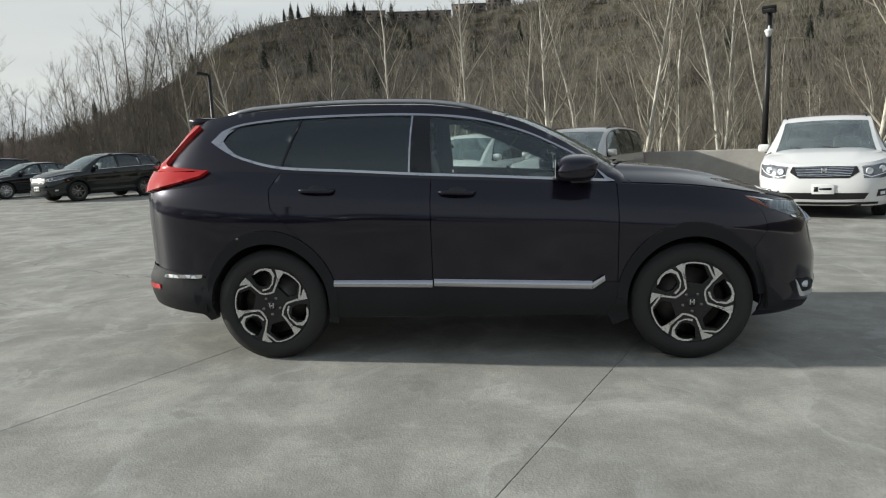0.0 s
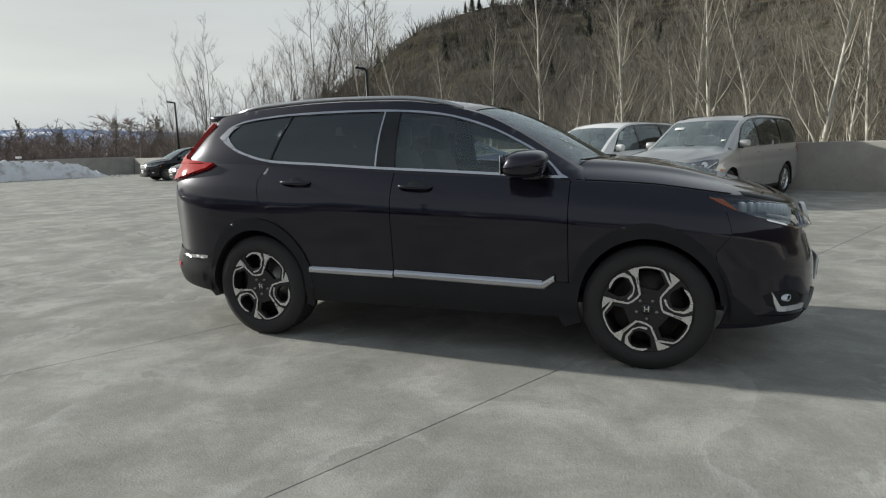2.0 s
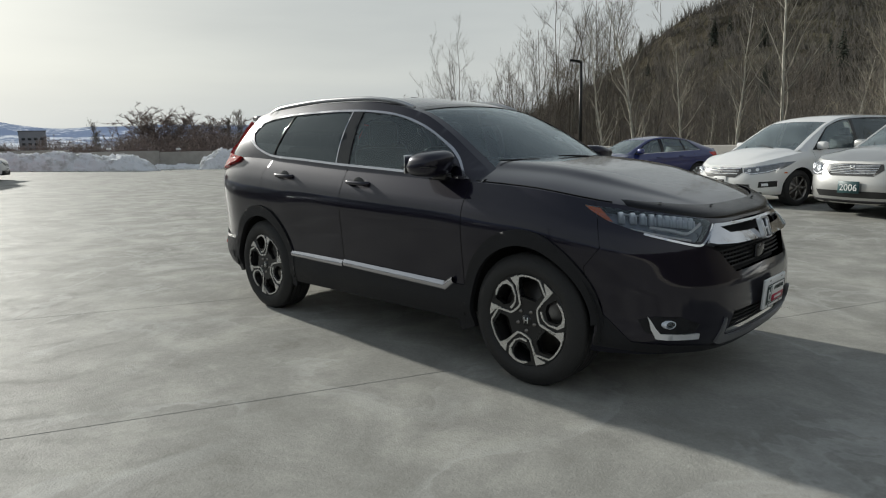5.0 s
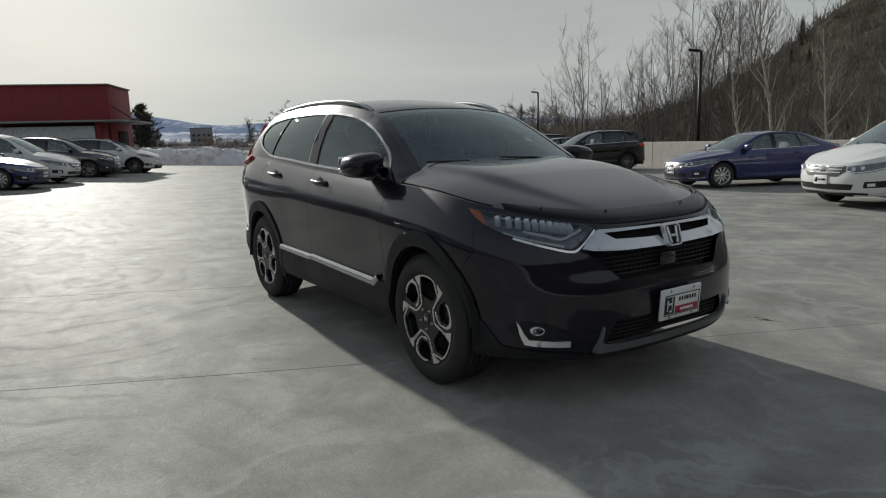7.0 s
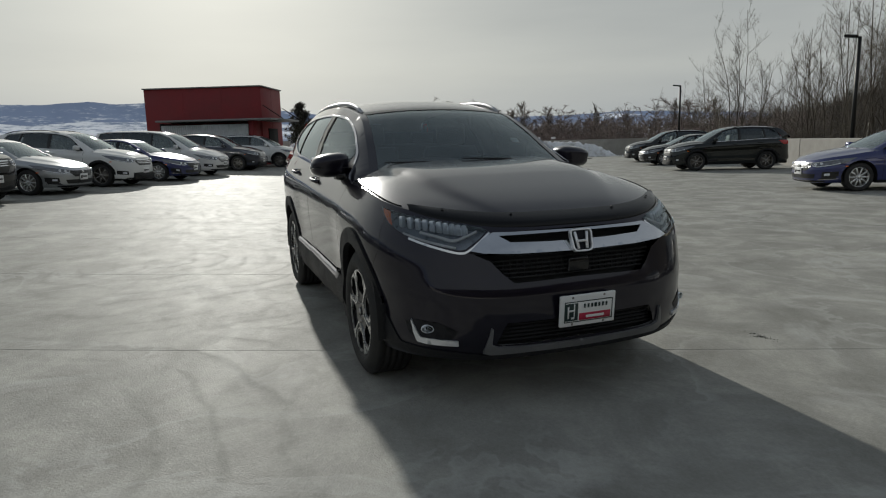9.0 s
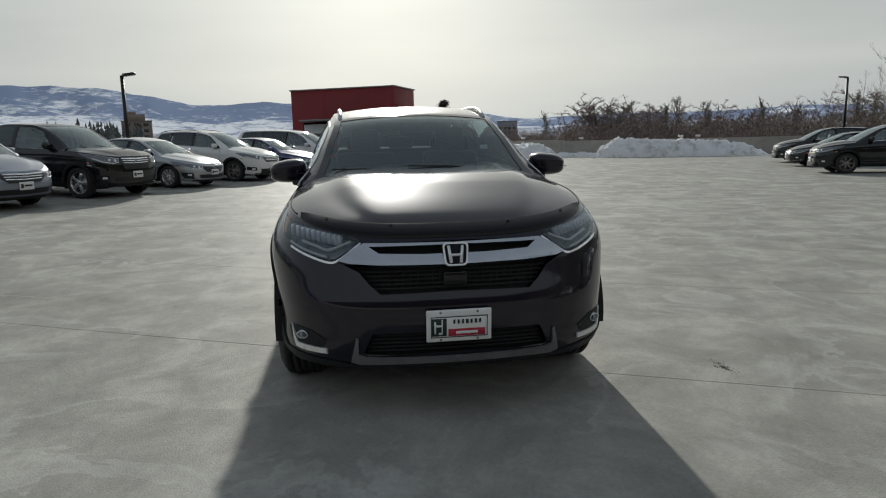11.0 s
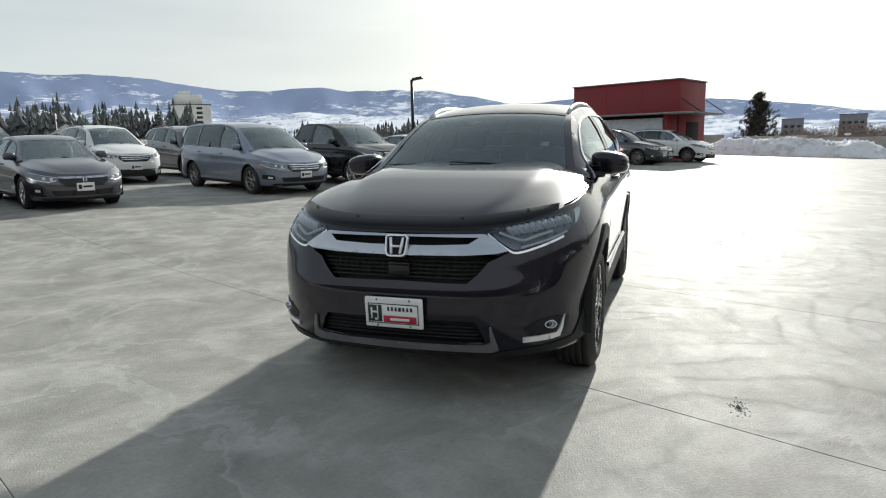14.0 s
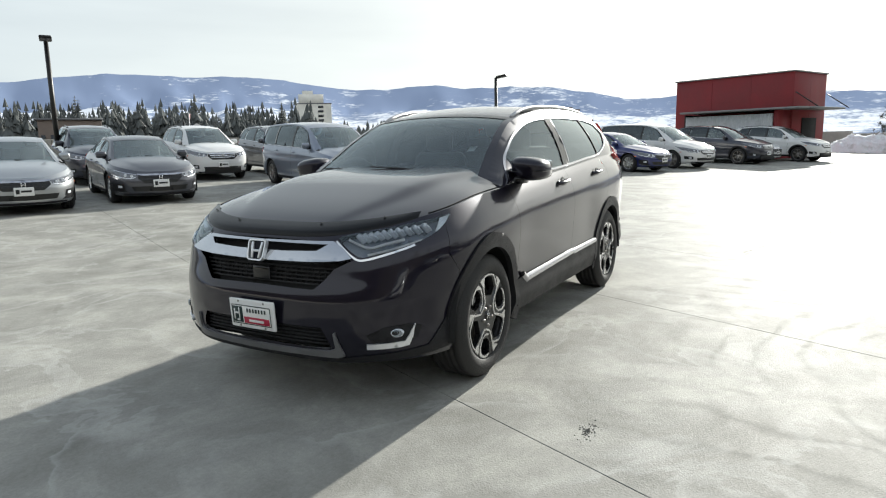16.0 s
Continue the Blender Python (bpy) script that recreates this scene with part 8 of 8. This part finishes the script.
# ---- mountains across the valley ----
far_el = curve((-180, 4.0), (-165, 4.6), (-154, 5.1), (-146, 5.9), (-137, 5.9), (-132, 5.4), (-126, 4.8), (-118.6, 4.95), (-112, 4.75), (-107, 4.2), (-102, 3.55), (-96, 3.7), (-88, 3.4), (-80, 2.6), (-75, 1.9), (-67, 2.15), (-60, 2.0), (-54, 2.2), (-46, 1.9), (-35, 1.0), (0, 0.6), (60, 1.0), (120, 2.5), (180, 4.0))


# Distance haze is painted in: bluish slopes plus a faint glow of their own.
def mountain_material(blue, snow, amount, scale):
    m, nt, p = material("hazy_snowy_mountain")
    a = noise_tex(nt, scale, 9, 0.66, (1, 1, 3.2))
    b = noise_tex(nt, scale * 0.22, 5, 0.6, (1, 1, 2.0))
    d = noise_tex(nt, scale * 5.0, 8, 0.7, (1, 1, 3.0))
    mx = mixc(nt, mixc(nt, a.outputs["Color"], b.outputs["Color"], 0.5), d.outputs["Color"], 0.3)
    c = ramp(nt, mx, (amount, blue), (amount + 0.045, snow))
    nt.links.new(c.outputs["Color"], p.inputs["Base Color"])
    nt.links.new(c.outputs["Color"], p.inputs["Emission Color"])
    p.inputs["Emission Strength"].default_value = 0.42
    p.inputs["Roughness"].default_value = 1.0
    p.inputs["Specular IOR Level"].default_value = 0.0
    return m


def range_ring(name, R, depth, el_of, rough, mat, seed, label, lo=-16.0):
    azs = np.arange(-180, 180.1, 0.5)
    k = 16
    V = []
    for az in azs:
        topz = R * math.tan(radians(float(el_of(az))))
        topz *= 1 + rough * noise.fractal(Vector((az * 0.16, seed, 0)), 1.0, 2.0, 6)
        for j in range(k + 1):
            s = j / k
            r = R - depth * (1 - s)
            z = lo + (topz - lo) * (0.55 * s + 0.45 * s * s) + topz * 0.10 * math.sin(math.pi * s) * noise.fractal(Vector((az * 0.35, s * 2.5, seed + 3)), 1.0, 2.0, 5)
            V.append((r * math.sin(radians(az)), r * math.cos(radians(az)), z))
    return tagged(mesh_object(name, V, [tuple(reversed(q)) for q in grid_faces(len(azs), k + 1)], mat), label, "mountain", kind="structure")


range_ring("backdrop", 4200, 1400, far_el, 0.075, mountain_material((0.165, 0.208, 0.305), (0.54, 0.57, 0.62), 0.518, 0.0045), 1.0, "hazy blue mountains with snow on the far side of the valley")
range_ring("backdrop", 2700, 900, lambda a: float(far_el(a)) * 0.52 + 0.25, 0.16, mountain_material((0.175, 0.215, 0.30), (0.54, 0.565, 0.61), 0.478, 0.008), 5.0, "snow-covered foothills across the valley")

# ---- far buildings ----
CREAM = plain("cream_render", (0.86, 0.83, 0.75), 0.8, scale=0.2)
BRICK_FAR = plain("brown_brick_far", (0.24, 0.19, 0.16), 0.85, scale=0.2)
# brick greyed in its base colour to stand for haze over the far towers
HAZY_BRICK = plain("hazy_grey_brick", (0.27, 0.27, 0.29), 0.85, scale=0.2)
PANE_FAR = plain("dark_far_window", (0.05, 0.055, 0.06), 0.3)
ROOF_GREY = plain("grey_roof", (0.20, 0.20, 0.21), 0.8, scale=0.2)


def tower(az, r, width, depth, top_el, mat, label, cols, rows, stepped=False, lo=-14.0):
    x, y = polar(az, r)
    H = 1.35 + r * math.tan(radians(top_el)) - lo
    b = empty("tower_block", pose(x, y, lo, 0, 0, -az), label, "building", "far tower blocks")
    part("wall", box_bm((width, depth, H * (0.88 if stepped else 1.0)), (0, 0, H * (0.44 if stepped else 0.5)), 0.1, 1), mat, b)
    if stepped:
        part("wall", box_bm((width * 0.7, depth * 0.8, H * 0.14), (-width * 0.06, 0, H * 0.93)), mat, b)
        part("lift_house", box_bm((width * 0.3, depth * 0.5, H * 0.06), (-width * 0.15, 0, H * 1.02)), mat, b)
    part("roof", box_bm((width * 1.03, depth * 1.03, 0.6), (0, 0, H * (0.88 if stepped else 1.0)), 0.05, 1), ROOF_GREY, b)
    for i in range(cols):
        for j in range(rows):
            xx = (i + 0.5) / cols * width * 0.9 - width * 0.45
            zz = H * 0.86 * (j + 0.6) / rows
            if cols == 1:
                xx = width * 0.2
            w = part("window", box_bm((width * (0.5 / cols if cols > 1 else 0.15), 0.3, H * 0.42 / rows), (xx, -depth / 2 - 0.05, zz)), PANE_FAR, b)
    return b


tower(-130.8, 420, 22, 16, 4.45, CREAM, "cream tower block with stacked dark balconies", 1, 15, True)
tower(-108.1, 520, 20, 18, 2.75, BRICK_FAR, "brown brick tower block in the distance", 3, 8, True)
tower(-76.9, 620, 19, 15, 1.7, HAZY_BRICK, "grey-brown tower block beyond the trees", 4, 7)
tower(-80.9, 640, 17, 15, 1.5, HAZY_BRICK, "low brown tower block beyond the trees", 3, 6)


def low_block(az, r, w, d, h, mat, label, z=-7.0, turn=0, windows=0):
    x, y = polar(az, r)
    b = empty("house", pose(x, y, z, 0, 0, -az + turn), label, "building", "far low buildings")
    part("wall", box_bm((w, d, h), (0, 0, h / 2), 0.05, 1), mat, b)
    part("roof", box_bm((w * 1.06, d * 1.06, 0.35), (0, 0, h + 0.1), 0.05, 1), ROOF_GREY, b)
    for k in range(windows):
        for j in range(2):
            part("window", box_bm((w * 0.45 / windows, 0.2, h * 0.2), ((k + 0.5) / windows * w - w / 2, -d / 2 - 0.06, h * (0.35 + 0.35 * j))), PANE_FAR, b)
    return b


low_block(-150.4, 150, 11, 14, 14.6, BRICK_FAR, "long brown apartment block with rows of windows", windows=7)
low_block(-154.0, 70, 14, 8, 7.2, WHITE_PLASTIC, "plain white low building beyond the deck")
for az, w in ((-12.6, 15), (-9.2, 11), (-6.6, 13), (-3.4, 12), (-0.8, 9)):
    x, y = polar(az, 243)
    low_block(az, 243, w, 8, 3.4, BRICK_FAR, "flat-roofed house on the hill's crest", z=ground_at(x, y) - 0.6, windows=4)
# marquee and flagpole
x, y = polar(-141.4, 95)
tent = empty("marquee", pose(x, y, -5.5, 0, 0, 20), "pale grey pointed marquee roof beyond the parked cars", "tent")
bm = bmesh.new()
bmesh.ops.create_cone(bm, cap_ends=True, segments=4, radius1=2.3, radius2=0.12, depth=1.3, matrix=Matrix.Translation((0, 0, 9.9)))
part("roof", bm, plain("grey_canvas", (0.42, 0.41, 0.40), 0.8), tent, smooth=False)
part("wall", box_bm((2.9, 2.9, 9.2), (0, 0, 4.6), 0.05, 1, rot=pose(0, 0, 0, 0, 0, 45)), CREAM, tent)
x, y = polar(-141.8, 110)
flag = empty("flagpole", pose(x, y, -6, 0, 0, 40), "white flagpole with a red and white flag", "flagpole")
part("pole", tube_bm([(0, 0, 0), (0, 0, 13.3)], [0.10, 0.06], 8), WHITE_PLASTIC, flag)
f0 = part("flag", box_bm((0.9, 0.04, 0.75), (-0.55, 0, 12.8), 0.01, 1), WHITE_PLASTIC, flag, "small red and white flag")
for dx in (-0.3, 0.3):
    part("flag_band", box_bm((0.3, 0.05, 0.76), (-0.55 + dx, 0, 12.8), 0.01, 1), RED_LENS, f0)

# ---- marks on the deck ----
STAIN = plain("damp_grit", (0.19, 0.18, 0.155), 0.8, vary=0.4, scale=30)


def grit_spot(x, y, r, seed, label):
    q = random.Random(seed)
    V, F = [], []
    for _ in range(110):
        a, d = q.uniform(0, 6.28), r * abs(q.gauss(0, 0.5))
        s = q.uniform(0.002, 0.007)
        px, py, b = x + d * math.cos(a) * 1.7, y + d * math.sin(a) * 0.8, len(V)
        z = 0.001
        V += [(px + s, py, z), (px - s * 0.4, py + s, z), (px - s * 0.6, py - s * 0.8, z), (px, py, z + s * 0.5)]
        F += [(b, b + 1, b + 3), (b + 1, b + 2, b + 3), (b + 2, b, b + 3)]
    return tagged(mesh_object("grit_patch", V, F, STAIN, smooth=False), label, "dirt", kind="stuff")


grit_spot(-0.60, -1.49, 0.055, 1, "small dark patch of grit on the concrete")
grit_spot(1.80, 1.71, 0.065, 2, "dark patch of wet grit on the concrete")
grit_spot(-0.95, -2.2, 0.02, 3, "tiny patch of grit on the concrete")


def crack(path, seed):
    """A thin weathered crack in the sealer."""
    q = random.Random(seed)
    pts = [(x + q.gauss(0, 0.05), y + q.gauss(0, 0.05)) for x, y in smooth_path(path, 7)]
    out = band(pts, [q.uniform(0.004, 0.018) for _ in pts])
    n = len(pts)
    V = [(x, y, 0.0025) for x, y in out]
    F = [(i, i + 1, 2 * n - 2 - i, 2 * n - 1 - i) for i in range(n - 1)]
    mesh_object("crack", V, [tuple(reversed(f)) for f in F], plain("crack_dirt", (0.15, 0.14, 0.12), 0.9, vary=0.4, scale=9.0), deck, smooth=False)


crack([(-9.5, 4.4), (-7.8, 3.7), (-6.5, 3.15), (-5.4, 2.6), (-4.4, 2.15), (-3.7, 1.88)], 5)


def wall_light(v):
    p = lot(-47.11, v, 1.25)
    w = empty("wall_light", pose(p.x, p.y, p.z, 0, 0, LOT), "small white box light on top of the far wall", "light", "box lights on the far wall")
    part("bracket", box_bm((0.06, 0.06, 0.12), (0, 0, 0.05), 0.005, 1), GREY_METAL, w)
    part("housing", box_bm((0.16, 0.34, 0.15), (0, 0, 0.19), 0.03, 2), WHITE_PLASTIC, w)


for v in (-7.2, -2.6, 4.8, 6.0):
    wall_light(v)
